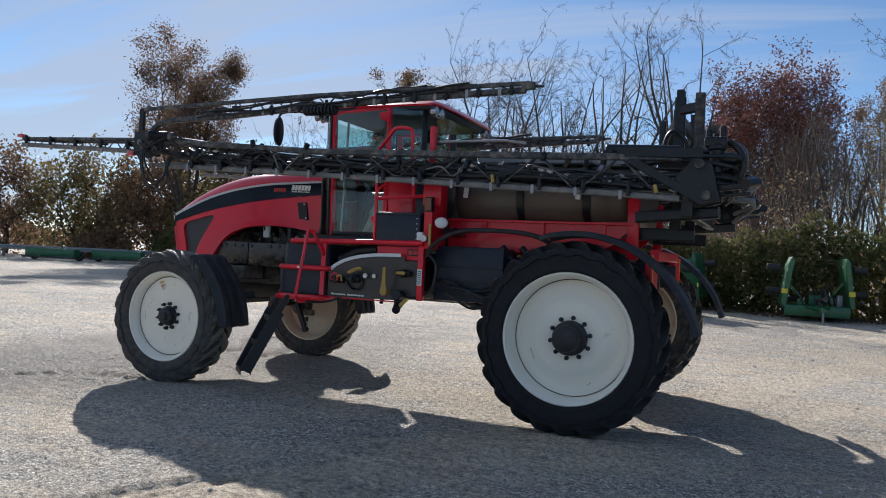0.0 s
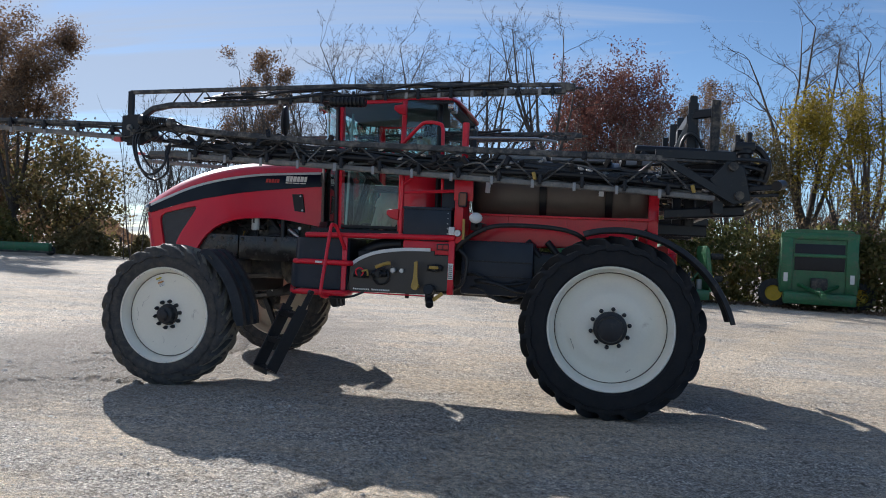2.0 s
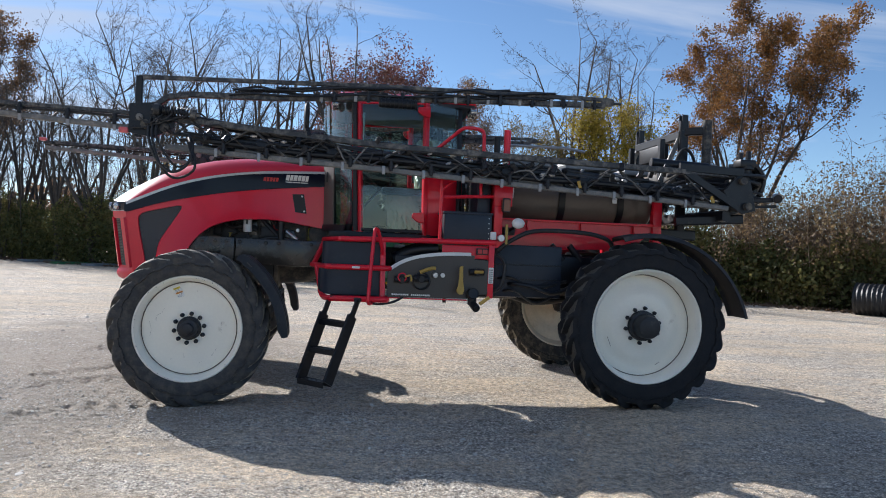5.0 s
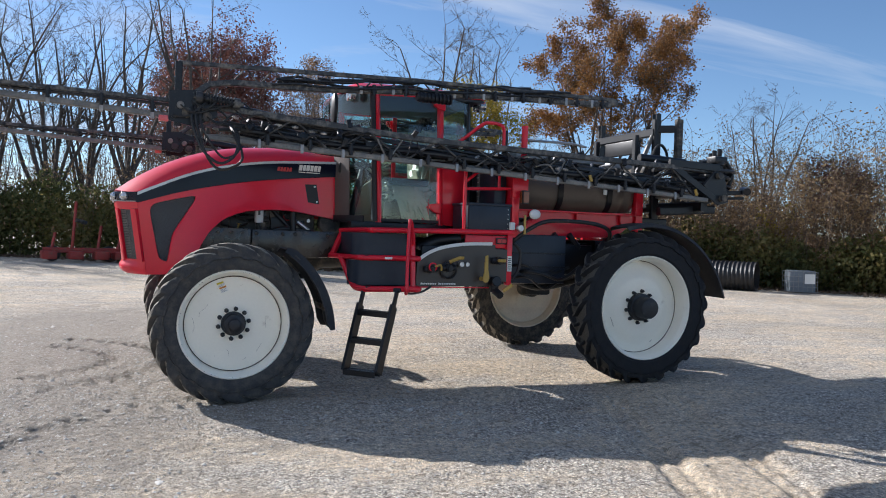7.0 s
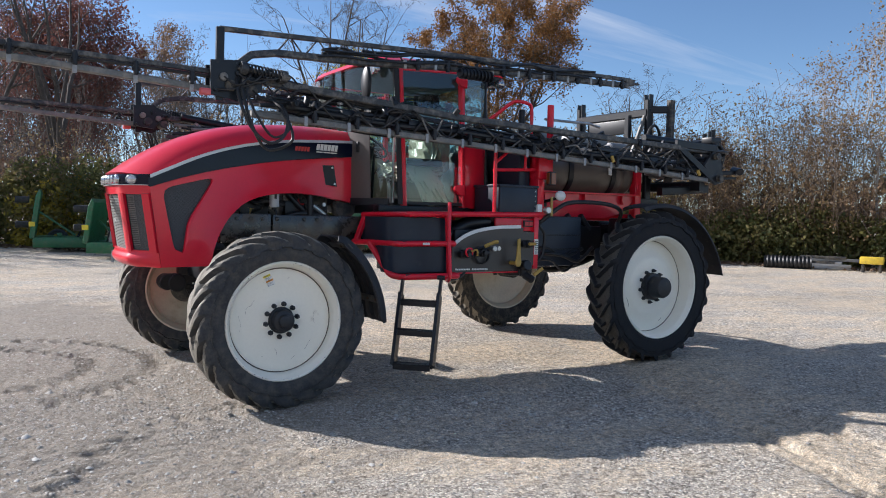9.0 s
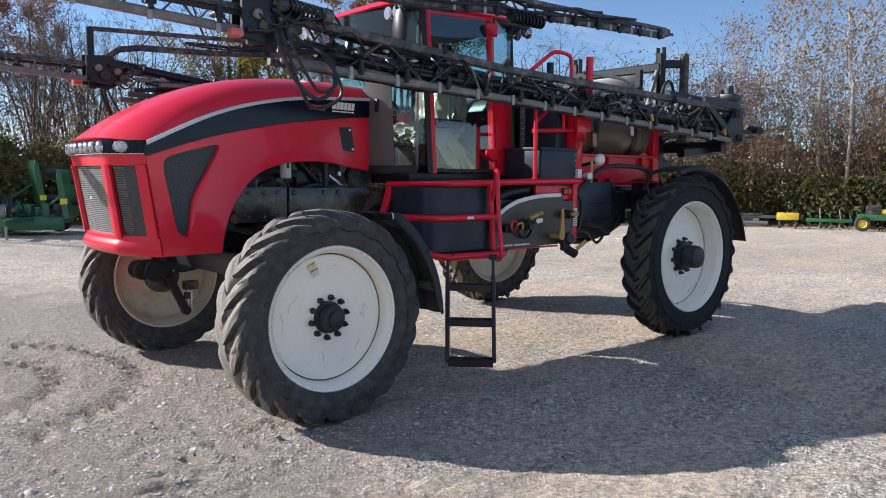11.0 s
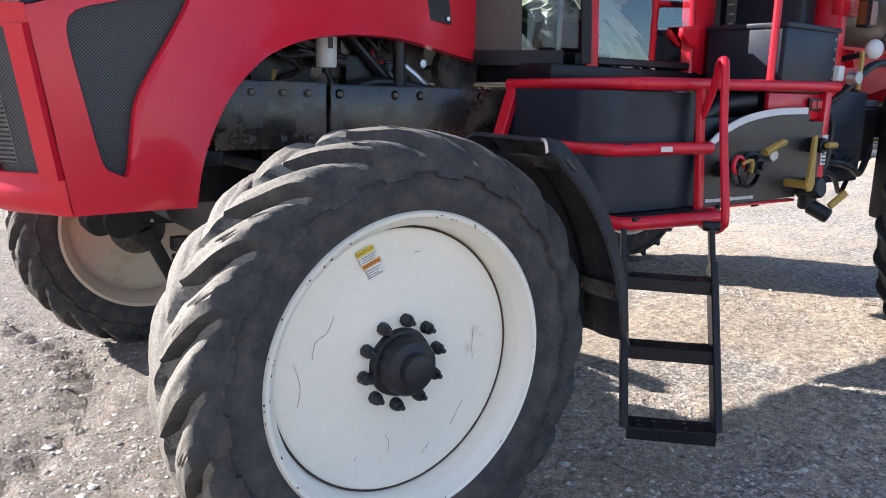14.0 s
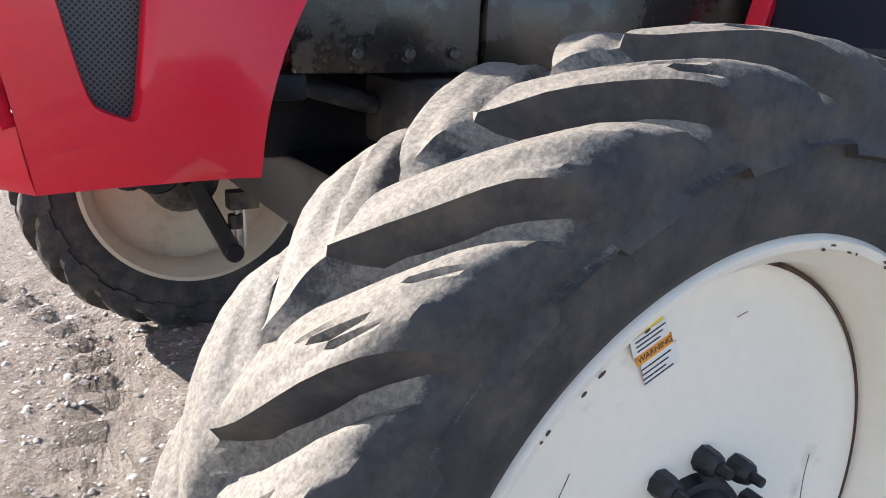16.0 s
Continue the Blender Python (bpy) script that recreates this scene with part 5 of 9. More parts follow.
tube(bm, [(1.735, PY - 0.01, 1.45), (1.735, PY - 0.03, 1.47), (1.700, PY - 0.10, 1.60), (1.675, PY - 0.13, 1.675), (1.655, PY - 0.16, 1.690), (1.64, PY - 0.185, 1.66), (1.62, PY - 0.22, 1.40), (1.60, PY - 0.28, 1.06), (1.60, PY - 0.27, 1.0), (1.615, PY - 0.22, 0.975), (1.66, PY - 0.12, 0.985)], 0.018, 10, soft=5)
part("grab_rail", bm, RED_FRAME, steps, "red bent grab rail")
part("tag", new_box(1.44, 1.515, 0.3005, 0.305, 1.301, 1.323), STICKER, steps)
bm = bmesh.new(); tube(bm, [(1.62, PY - 0.2, 0.98), (1.72, PY - 0.1, 0.965), (1.85, PY - 0.05, 0.985), (1.95, PY, 1.03)], 0.012, 8, soft=5); part("cable", bm, HOSE, steps)

# fold-down ladder
LA, LB = Vector((1.235, 0.30, 1.0)), Vector((1.50, 0.06, 1.0))
BA, BB = Vector((1.000, 0.02, 0.255)), Vector((1.250, -0.225, 0.265))
ladder = sub("ladder", bar(bmesh.new(), LA.lerp(BA, 0.19), BA, 0.03, 0.115, up=(0.7, 0.7, 0)), BLACK, None, "black steel fold-down ladder hanging at an angle")
part("stringer", bar(bmesh.new(), LB.lerp(BB, 0.19), BB, 0.03, 0.115, up=(0.7, 0.7, 0)), BLACK, ladder)
for top, low in ((LA, BA), (LB, BB)):
    arm = part("folding_arm", bar(bmesh.new(), top, top.lerp(low, 0.34), 0.022, 0.055, up=(0.7, 0.7, 0)), BLACK, ladder)
    knuckle = bmesh.new(); rod(knuckle, top + Vector((-0.025, 0.025, 0.012)), top + Vector((0.025, -0.025, 0.012)), 0.022, 12, 0.004); part("knuckle", knuckle, RED_FRAME if top is LA else BLACK, arm)
for k in (0.27, 0.61, 0.985):
    a, b = LA.lerp(BA, k), LB.lerp(BB, k)
    dirn = (b - a).normalized()
    side_ = Vector((dirn.y, -dirn.x, 0))
    bm = bmesh.new()
    bar(bm, a + dirn * 0.008, b - dirn * 0.008, 0.11, 0.014, up=(0, 0, 1))
    bar(bm, a + dirn * 0.008 - side_ * 0.05 - Vector((0, 0, 0.012)), b - dirn * 0.008 - side_ * 0.05 - Vector((0, 0, 0.022)), 0.008, 0.052)
    bar(bm, a + dirn * 0.008 + side_ * 0.05 - Vector((0, 0, 0.012)), b - dirn * 0.008 + side_ * 0.05 - Vector((0, 0, 0.022)), 0.008, 0.052)
    t = part("rung", bm, BLACK, ladder, "punched black ladder tread")
    for j in range(1, 6):
        p = a.lerp(b, j / 6) + Vector((0, 0, 0.0075))
        for sgn in (-0.025, 0.025):
            q = p + side_ * sgn
            bm = bmesh.new()
            rod(bm, q, q + Vector((0, 0, 0.003)), 0.008, 8)
            part("punched_dimple", bm, BLACK_DUSTY, t)

# valve panel
bm = bmesh.new()
curve = [(1.80, 1.285), (1.88, 1.345), (1.98, 1.395), (2.10, 1.432), (2.25, 1.457), (2.40, 1.470), (2.62, 1.475)]
prism(bm, [(1.79, 1.03), (1.795, 1.28)] + curve + [(2.66, 1.475), (2.66, 1.43), (2.80, 1.43), (2.80, 1.09), (2.62, 1.075), (2.60, 1.04), (2.2, 1.035)], PY, PY + 0.03)
panel = sub("valve_panel", bm, PANEL_DARK, None, "dark grey plumbing panel with valves and yellow levers")
bm = bmesh.new()
pts = [(p[0], PY - 0.006, p[1] + 0.010) for p in [(v.x, v.y) for v in smooth_path([(a, b, 0) for a, b in curve], 4)]]
for a, b in zip(pts, pts[1:]):
    bar(bm, a, b, 0.012, 0.034)
part("panel_trim", bm, PLASTIC_WHITE, panel, "white trim strip")
part("panel_edge", new_box(1.785, 2.60, PY - 0.004, PY + 0.034, 1.018, 1.030, 0.003), RED_FRAME, panel)
part("rear_box", new_box(1.86, 2.80, PY + 0.05, 0.78, 1.06, 1.45, 0.02), PLASTIC_BLACK, panel)
part("arch_cover", tube(bmesh.new(), [(1.86, PY + 0.16, 1.40), (2.05, PY + 0.15, 1.50), (2.3, PY + 0.14, 1.53)], 0.07, 12, soft=4), PLASTIC_BLACK, panel)
red_plate = sub("panel_header", new_box(2.33, 2.83, PY + 0.035, PY + 0.06, 1.44, 1.572, 0.006), RED_FRAME)
part("gauge_frame", new_box(2.675, 2.80, PY + 0.018, PY + 0.03, 1.485, 1.55, 0.004), PLASTIC_BLACK, red_plate)
part("gauge_plate", new_box(2.69, 2.735, PY + 0.012, PY + 0.018, 1.497, 1.538), RED_PRINT, red_plate)
part("gauge_plate", new_box(2.745, 2.79, PY + 0.012, PY + 0.018, 1.497, 1.538), RED_PRINT, red_plate)
sub("red_upright", new_box(2.80, 2.86, PY - 0.0, PY + 0.06, 1.05, 1.60, 0.008), RED_FRAME)
bars_ = sub("warning_sticker", new_box(2.805, 2.855, PY - 0.006, PY - 0.002, 1.20, 1.36), STICKER, None, "white printed sticker")
for k in range(7):
    part("print_line", new_box(2.812, 2.848, PY - 0.009, PY - 0.007, 1.212 + k * 0.02, 1.22 + k * 0.02), INK, bars_)
for k in range(20):
    if k != 9:
        part("maker_mark", new_box(1.84 + 0.0193 * k, 1.853 + 0.0193 * k, PY - 0.005, PY - 0.001, 1.052, 1.070 if k in (0, 10) else 1.067), STICKER, panel)


def valve(x, z, name="ball_valve"):
    bm = bmesh.new()
    rod(bm, (x, PY + 0.02, z), (x, PY - 0.09, z), 0.04, 14, 0.006)
    rod(bm, (x - 0.075, PY - 0.045, z), (x + 0.075, PY - 0.045, z), 0.032, 12, 0.005)
    rod(bm, (x, PY - 0.09, z), (x, PY - 0.115, z), 0.022, 10)
    return part(name, bm, PLASTIC_BLACK, panel, "black ball valve")


v = valve(1.93, 1.21)
bm = bmesh.new(); tube(bm, [(1.955, PY - 0.10, 1.24), (2.01, PY - 0.115, 1.255), (2.02, PY - 0.11, 1.20)], 0.010, 8, soft=3); part("lever", bm, YELLOW, v)
bm = bmesh.new(); lathe(bm, [(0.034, -0.01), (0.046, -0.006), (0.046, 0.006), (0.034, 0.01)], 18, (1.93, PY - 0.10, 1.235), close=True); part("ring", bm, RED_FRAME, v)
v = valve(2.12, 1.225)
bm = bmesh.new(); tube(bm, [(2.10, PY - 0.12, 1.29), (2.2, PY - 0.13, 1.33), (2.25, PY - 0.12, 1.335)], 0.018, 8, soft=3); part("lever", bm, YELLOW, v)
bm = bmesh.new(); lathe(bm, [(0.075, -0.012), (0.09, -0.006), (0.09, 0.006), (0.075, 0.012)], 26, (2.13, PY - 0.03, 1.20), close=True); part("ring", bm, PLASTIC_BLACK, v)
bm = bmesh.new(); rod(bm, (2.26, PY, 1.265), (2.26, PY - 0.07, 1.265), 0.028, 12, 0.005); rod(bm, (2.34, PY, 1.265), (2.34, PY - 0.03, 1.265), 0.022, 12); part("cap", bm, STEEL, panel)
v = valve(2.68, 1.31, "knob")
bm = bmesh.new(); rod(bm, (2.64, PY - 0.12, 1.315), (2.73, PY - 0.12, 1.315), 0.016, 8, 0.004); part("lever", bm, YELLOW, v)
bm = bmesh.new(); rod(bm, (2.64, PY, 1.08), (2.64, PY - 0.12, 1.10), 0.055, 16, 0.008); rod(bm, (2.64, PY - 0.05, 1.14), (2.64, PY - 0.05, 0.98), 0.045, 14, 0.008); rod(bm, (2.64, PY - 0.06, 1.0), (2.67, PY - 0.16, 0.95), 0.04, 12, 0.008)
v = part("hose_coupling", bm, PLASTIC_BLACK, panel, "black hose coupling with yellow lever")
bm = bmesh.new(); bar(bm, (2.70, PY - 0.14, 1.00), (2.79, PY - 0.17, 1.07), 0.02, 0.034); part("lever", bm, YELLOW, v)
bm = bmesh.new()
prism(bm, [(2.490, 1.36), (2.525, 1.37), (2.528, 1.22), (2.545, 1.13), (2.53, 1.09), (2.495, 1.085), (2.468, 1.11), (2.47, 1.14), (2.490, 1.20)], PY - 0.135, PY - 0.12)
bmesh.ops.bevel(bm, geom=bm.edges[:], offset=0.004, segments=1, affect="EDGES")
rod(bm, (2.505, PY - 0.12, 1.12), (2.505, PY, 1.12), 0.022, 12)
part("main_lever", bm, YELLOW, panel, "long yellow valve lever")
bm = bmesh.new(); rod(bm, (2.38, PY + 0.1, 1.06), (2.38, PY + 0.08, 0.99), 0.02, 10); part("drain", bm, PLASTIC_BLACK, panel)

# toolbox on the platform
tool = sub("toolbox", new_box(2.335, 2.815, 0.33, 0.78, 1.612, 1.885, 0.012), TOOLBOX, None, "matt black storage box on the platform")
part("lid", new_box(2.325, 2.825, 0.32, 0.79, 1.882, 1.908, 0.008), TOOLBOX, tool)
for k in range(5):
    bm = bmesh.new(); rod(bm, (2.785, 0.333, 1.65 + k * 0.05), (2.785, 0.326, 1.65 + k * 0.05), 0.006, 8); part("rivet", bm, STEEL, tool)
bm = bmesh.new(); box(bm, 2.80, 2.86, 0.30, 0.36, 1.64, 1.72, 0.01); sub("switch_box", bm, PLASTIC_WHITE)
bm = bmesh.new(); rod(bm, (2.90, 0.30, 1.66), (2.90, 0.24, 1.66), 0.035, 14, 0.005); sub("quick_coupling", bm, STEEL)
bm = bmesh.new(); bar(bm, (2.955, 0.27, 1.60), (2.955, 0.27, 1.80), 0.018, 0.025); sub("yellow_lever", bm, YELLOW)

# handrails of the platform
bm = bmesh.new(); tube(bm, [(2.30, PY + 0.02, 1.61), (2.30, PY + 0.02, 2.34)], 0.019, 10); tube(bm, [(2.30, PY + 0.02, 2.12), (2.52, PY + 0.02, 2.29), (2.53, PY + 0.02, 2.30)], 0.016, 10); tube(bm, [(2.30, PY + 0.05, 2.05), (2.86, PY + 0.05, 2.08)], 0.018, 10); tube(bm, [(2.70, PY + 0.05, 2.06), (2.70, PY + 0.05, 2.30)], 0.016, 10)
sub("handrail", bm, RED_FRAME, None, "red tubular platform handrail")
bm = bmesh.new(); tube(bm, [(2.15, 0.50, 2.46), (2.30, 0.43, 2.58), (2.46, 0.36, 2.72), (2.53, 0.33, 2.745), (2.64, 0.32, 2.735), (2.69, 0.32, 2.70), (2.70, 0.32, 2.55), (2.70, 0.33, 2.2)], 0.018, 10, soft=5)
sub("handrail_hoop", bm, RED_FRAME, None, "red handrail hoop behind the cab")
for x, y, m_ in ((2.93, 0.30, RED_FRAME), (2.93, 0.78, BLACK)):
    bm = bmesh.new(); tube(bm, [(x, y, 2.2), (x, y, 2.74)], 0.034, 12); sub("breather_post", bm, m_)
bm = bmesh.new(); tube(bm, [(2.9, 0.35, 2.60), (3.6, 0.45, 2.62), (3.8, 0.5, 2.60)], 0.014, 8); sub("tank_rail", bm, STEEL); bm = bmesh.new(); tube(bm, [(2.9, 2.9, 2.66), (4.2, 2.9, 2.66)], 0.016, 8); sub("tank_rail", bm, STEEL)

# tank and its cradle -----------------------------------------------------------
bm = bmesh.new()
rows = []
for i, (x, k) in enumerate([(2.86, 0.0), (2.87, 0.55), (2.90, 0.78), (2.96, 0.92), (3.06, 0.98), (3.3, 1.0), (3.62, 1.0), (3.64, 0.975), (3.70, 0.975), (3.72, 1.0), (4.1, 1.0), (4.28, 1.0), (4.30, 0.975), (4.36, 0.975), (4.38, 1.0), (4.5, 0.98), (4.52, 0.95), (4.56, 0.95), (4.60, 0.965), (4.70, 0.93), (4.77, 0.80), (4.80, 0.55), (4.81, 0.0)]):
    row = []
    for j in range(41):
        a = 2 * math.pi * j / 40
        cy, cz = math.cos(a), math.sin(a)
        e = 0.72
        py = abs(cy) ** e * (1 if cy > 0 else -1)
        pz = abs(cz) ** e * (1 if cz > 0 else -1)
        row.append((x, C + 0.87 * k * py, 2.14 + 0.37 * k * pz))
    rows.append(row)
grid_mesh(bm, rows)
bmesh.ops.remove_doubles(bm, verts=bm.verts[:], dist=0.001)
tank = sub("spray_tank", bm, TANK, None, "smoky brown plastic spray tank with black straps", sharp=60)
for x in (3.67, 4.33):
    bm = bmesh.new()
    ring = [(x, C + 0.872 * (abs(math.cos(a)) ** 0.72) * (1 if math.cos(a) > 0 else -1), 2.14 + 0.372 * (abs(math.sin(a)) ** 0.72) * (1 if math.sin(a) > 0 else -1)) for a in [2 * math.pi * k / 48 for k in range(49)]]
    grid_mesh(bm, [[(x - 0.035, p[1], p[2]) for p in ring], [(x + 0.035, p[1], p[2]) for p in ring]], 0.006)
    part("strap", bm, BLACK, tank, "black steel tank strap")
for x in (3.10, 4.25):
    bm = bmesh.new(); bar(bm, (x, C - 0.885, 2.10), (x + 0.012, C - 0.87, 2.30), 0.012, 0.05, up=(1, 0, 0)); part("sight_tag", bm, STICKER, tank)
bm = bmesh.new(); lathe(bm, [(0.0, -0.06), (0.2, -0.06), (0.24, -0.02), (0.25, 0.03)], 30); bmesh.ops.transform(bm, matrix=pose(3.45, C - 0.15, 2.53, 90), verts=bm.verts[:]); part("lid", bm, PLASTIC_BLACK, tank, "black round tank lid")
# tank tops in the paler grey that carries their painted sun shine
rinse = sub("rinse_tank", new_box(3.15, 3.65, C - 0.72, C - 0.2, 2.47, 2.56, 0.04), TANK_TOP, None, "pale plastic tank tops, their shine in the sun put into the colour")
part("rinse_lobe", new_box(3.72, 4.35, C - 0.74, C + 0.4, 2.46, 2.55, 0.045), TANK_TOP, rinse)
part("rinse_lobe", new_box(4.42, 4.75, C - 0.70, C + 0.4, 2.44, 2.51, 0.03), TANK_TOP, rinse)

for side in (-1, 1):
    ya, yb = sorted((C + side * 0.80, C + side * 0.74))
    bm = bmesh.new()
    prism(bm, [(2.90, 1.87), (4.76, 1.90), (4.76, 1.84), (4.55, 1.66), (4.30, 1.60), (3.15, 1.55), (3.10, 1.42), (2.94, 1.36), (2.90, 1.40)], ya, yb)
    cradle = sub("tank_cradle", bm, RED_FRAME, None, "red steel tank cradle")
    ya, yb = sorted((C + side * 0.86, C + side * 0.72))
    part("cradle_flange", new_box(2.88, 4.78, ya, yb, 1.866, 1.888, 0.004), RED_FRAME, cradle)
    ya, yb = sorted((C + side * 0.84, C + side * 0.74))
    part("cradle_post", new_box(4.72, 4.82, ya, yb, 1.55, 2.18, 0.01), RED_FRAME, cradle)
    for x in (3.3, 3.9, 4.5):
        bm = bmesh.new(); ya = C + side * 0.80; prism(bm, [(x, 1.866), (x + 0.02, 1.866), (x + 0.02, 1.76), (x, 1.80)], ya, ya + side * 0.05); part("gusset", bm, RED_FRAME, cradle)
fuel = sub("fuel_tank", new_box(2.68, 2.825, 0.47, 1.15, 1.60, 2.44, 0.03), TOOLBOX, None, "dark blue-black fuel tank behind the cab")
part("sight_strip", new_box(2.668, 2.680, 0.86, 0.92, 1.70, 2.40, 0.004), BOOM_GREY, fuel, "pale sight strip with level marks")
for k in range(12):
    part("level_mark", new_box(2.6655, 2.669, 0.87, 0.90 if k % 3 else 0.915, 1.74 + 0.052 * k, 1.747 + 0.052 * k), STICKER, fuel)
for x in (3.52, 3.72):
    bm = bmesh.new(); rod(bm, (x + 0.02, 0.70, 1.62), (x + 0.16, 0.70, 1.46), 0.034, 12, 0.005); rod(bm, (x + 0.15, 0.70, 1.47), (x + 0.26, 0.70, 1.34), 0.022, 10)
    sub("shock_absorber", bm, BLACK, None, "black hydraulic shock absorber")
tower = sub("red_tower", new_box(2.84, 2.93, 0.36, 0.72, 1.56, 2.26, 0.012), RED_FRAME, None, "red upright bracket with lamps")
part("tower_arm", new_box(2.83, 3.02, 0.34, 0.40, 1.98, 2.20, 0.012), RED_FRAME, tower)
bm = bmesh.new(); rod(bm, (2.96, 0.34, 2.23), (2.96, 0.26, 2.23), 0.05, 18, 0.008); rod(bm, (2.96, 0.27, 2.23), (2.96, 0.255, 2.23), 0.032, 14); part("horn", bm, BOOM_GREY, tower)
lamp = sub("amber_lamp", new_box(2.90, 2.98, 0.235, 0.30, 1.915, 2.06, 0.014), PLASTIC_BLACK, None, "amber side marker lamp in a black frame")
part("lens", new_box(2.893, 2.897, 0.245, 0.29, 1.93, 2.045), AMBER, lamp)
part("lens", new_box(2.91, 2.97, 0.228, 0.234, 1.93, 2.045), AMBER, lamp)
bm = bmesh.new(); bmesh.ops.create_uvsphere(bm, u_segments=20, v_segments=12, radius=0.066); bmesh.ops.scale(bm, vec=(1.0, 0.6, 0.80), verts=bm.verts[:]); bmesh.ops.translate(bm, vec=(3.07, 0.27, 1.815), verts=bm.verts[:])
lamp = sub("white_lamp", bm, PLASTIC_WHITE, None, "white oval work lamp")
bm = bmesh.new(); bar(bm, (3.07, 0.28, 1.80), (3.04, 0.55, 1.74), 0.03); part("lamp_arm", bm, BLACK, lamp)
part("lamp_foot", new_box(2.98, 3.10, 0.52, 0.84, 1.70, 1.78, 0.01), BLACK, lamp)
bm = bmesh.new(); tube(bm, [(2.86, 0.42, 1.50), (2.92, 0.36, 1.56), (3.05, 0.33, 1.66), (3.25, 0.34, 1.745), (3.6, 0.36, 1.76), (3.92, 0.38, 1.735), (4.10, 0.42, 1.66), (4.16, 0.55, 1.52)], 0.022, 12, soft=6); sub("fill_hose", bm, HOSE, None, "thick black fill hose along the tank")
bm = bmesh.new(); tube(bm, [(2.84, 0.42, 1.10), (2.95, 0.40, 1.18), (2.98, 0.40, 1.4), (2.9, 0.40, 1.5)], 0.018, 8, soft=6); sub("hose", bm, HOSE)
fbox = sub("filter_box", new_box(2.90, 3.62, 0.54, 0.95, 1.06, 1.60, 0.02), TOOLBOX, None, "dark blue-black filter box beside the valve panel")
for z in (1.24, 1.39):
    part("box_rib", new_box(2.905, 3.615, 0.532, 0.542, z, z + 0.014, 0.003), BLACK, fbox)
random.seed(11)
for k in range(4):
    x0, z0 = 2.86 + random.random() * 0.3, 1.08 + random.random() * 0.2
    bm = bmesh.new(); tube(bm, [(x0, 0.48 + random.random() * 0.2, z0), (x0 + 0.15, 0.45, z0 + random.uniform(-0.06, 0.08)), (x0 + 0.4, 0.5, z0 + random.uniform(-0.1, 0.06)), (x0 + 0.7, 0.6, z0 + 0.05)], random.choice((0.01, 0.014, 0.02)), 8, soft=5)
    sub("plumbing_hose", bm, HOSE)
sub("suction_pump", new_box(2.9, 3.2, 0.55, 0.85, 1.05, 1.25, 0.05), BLACK_DUSTY)

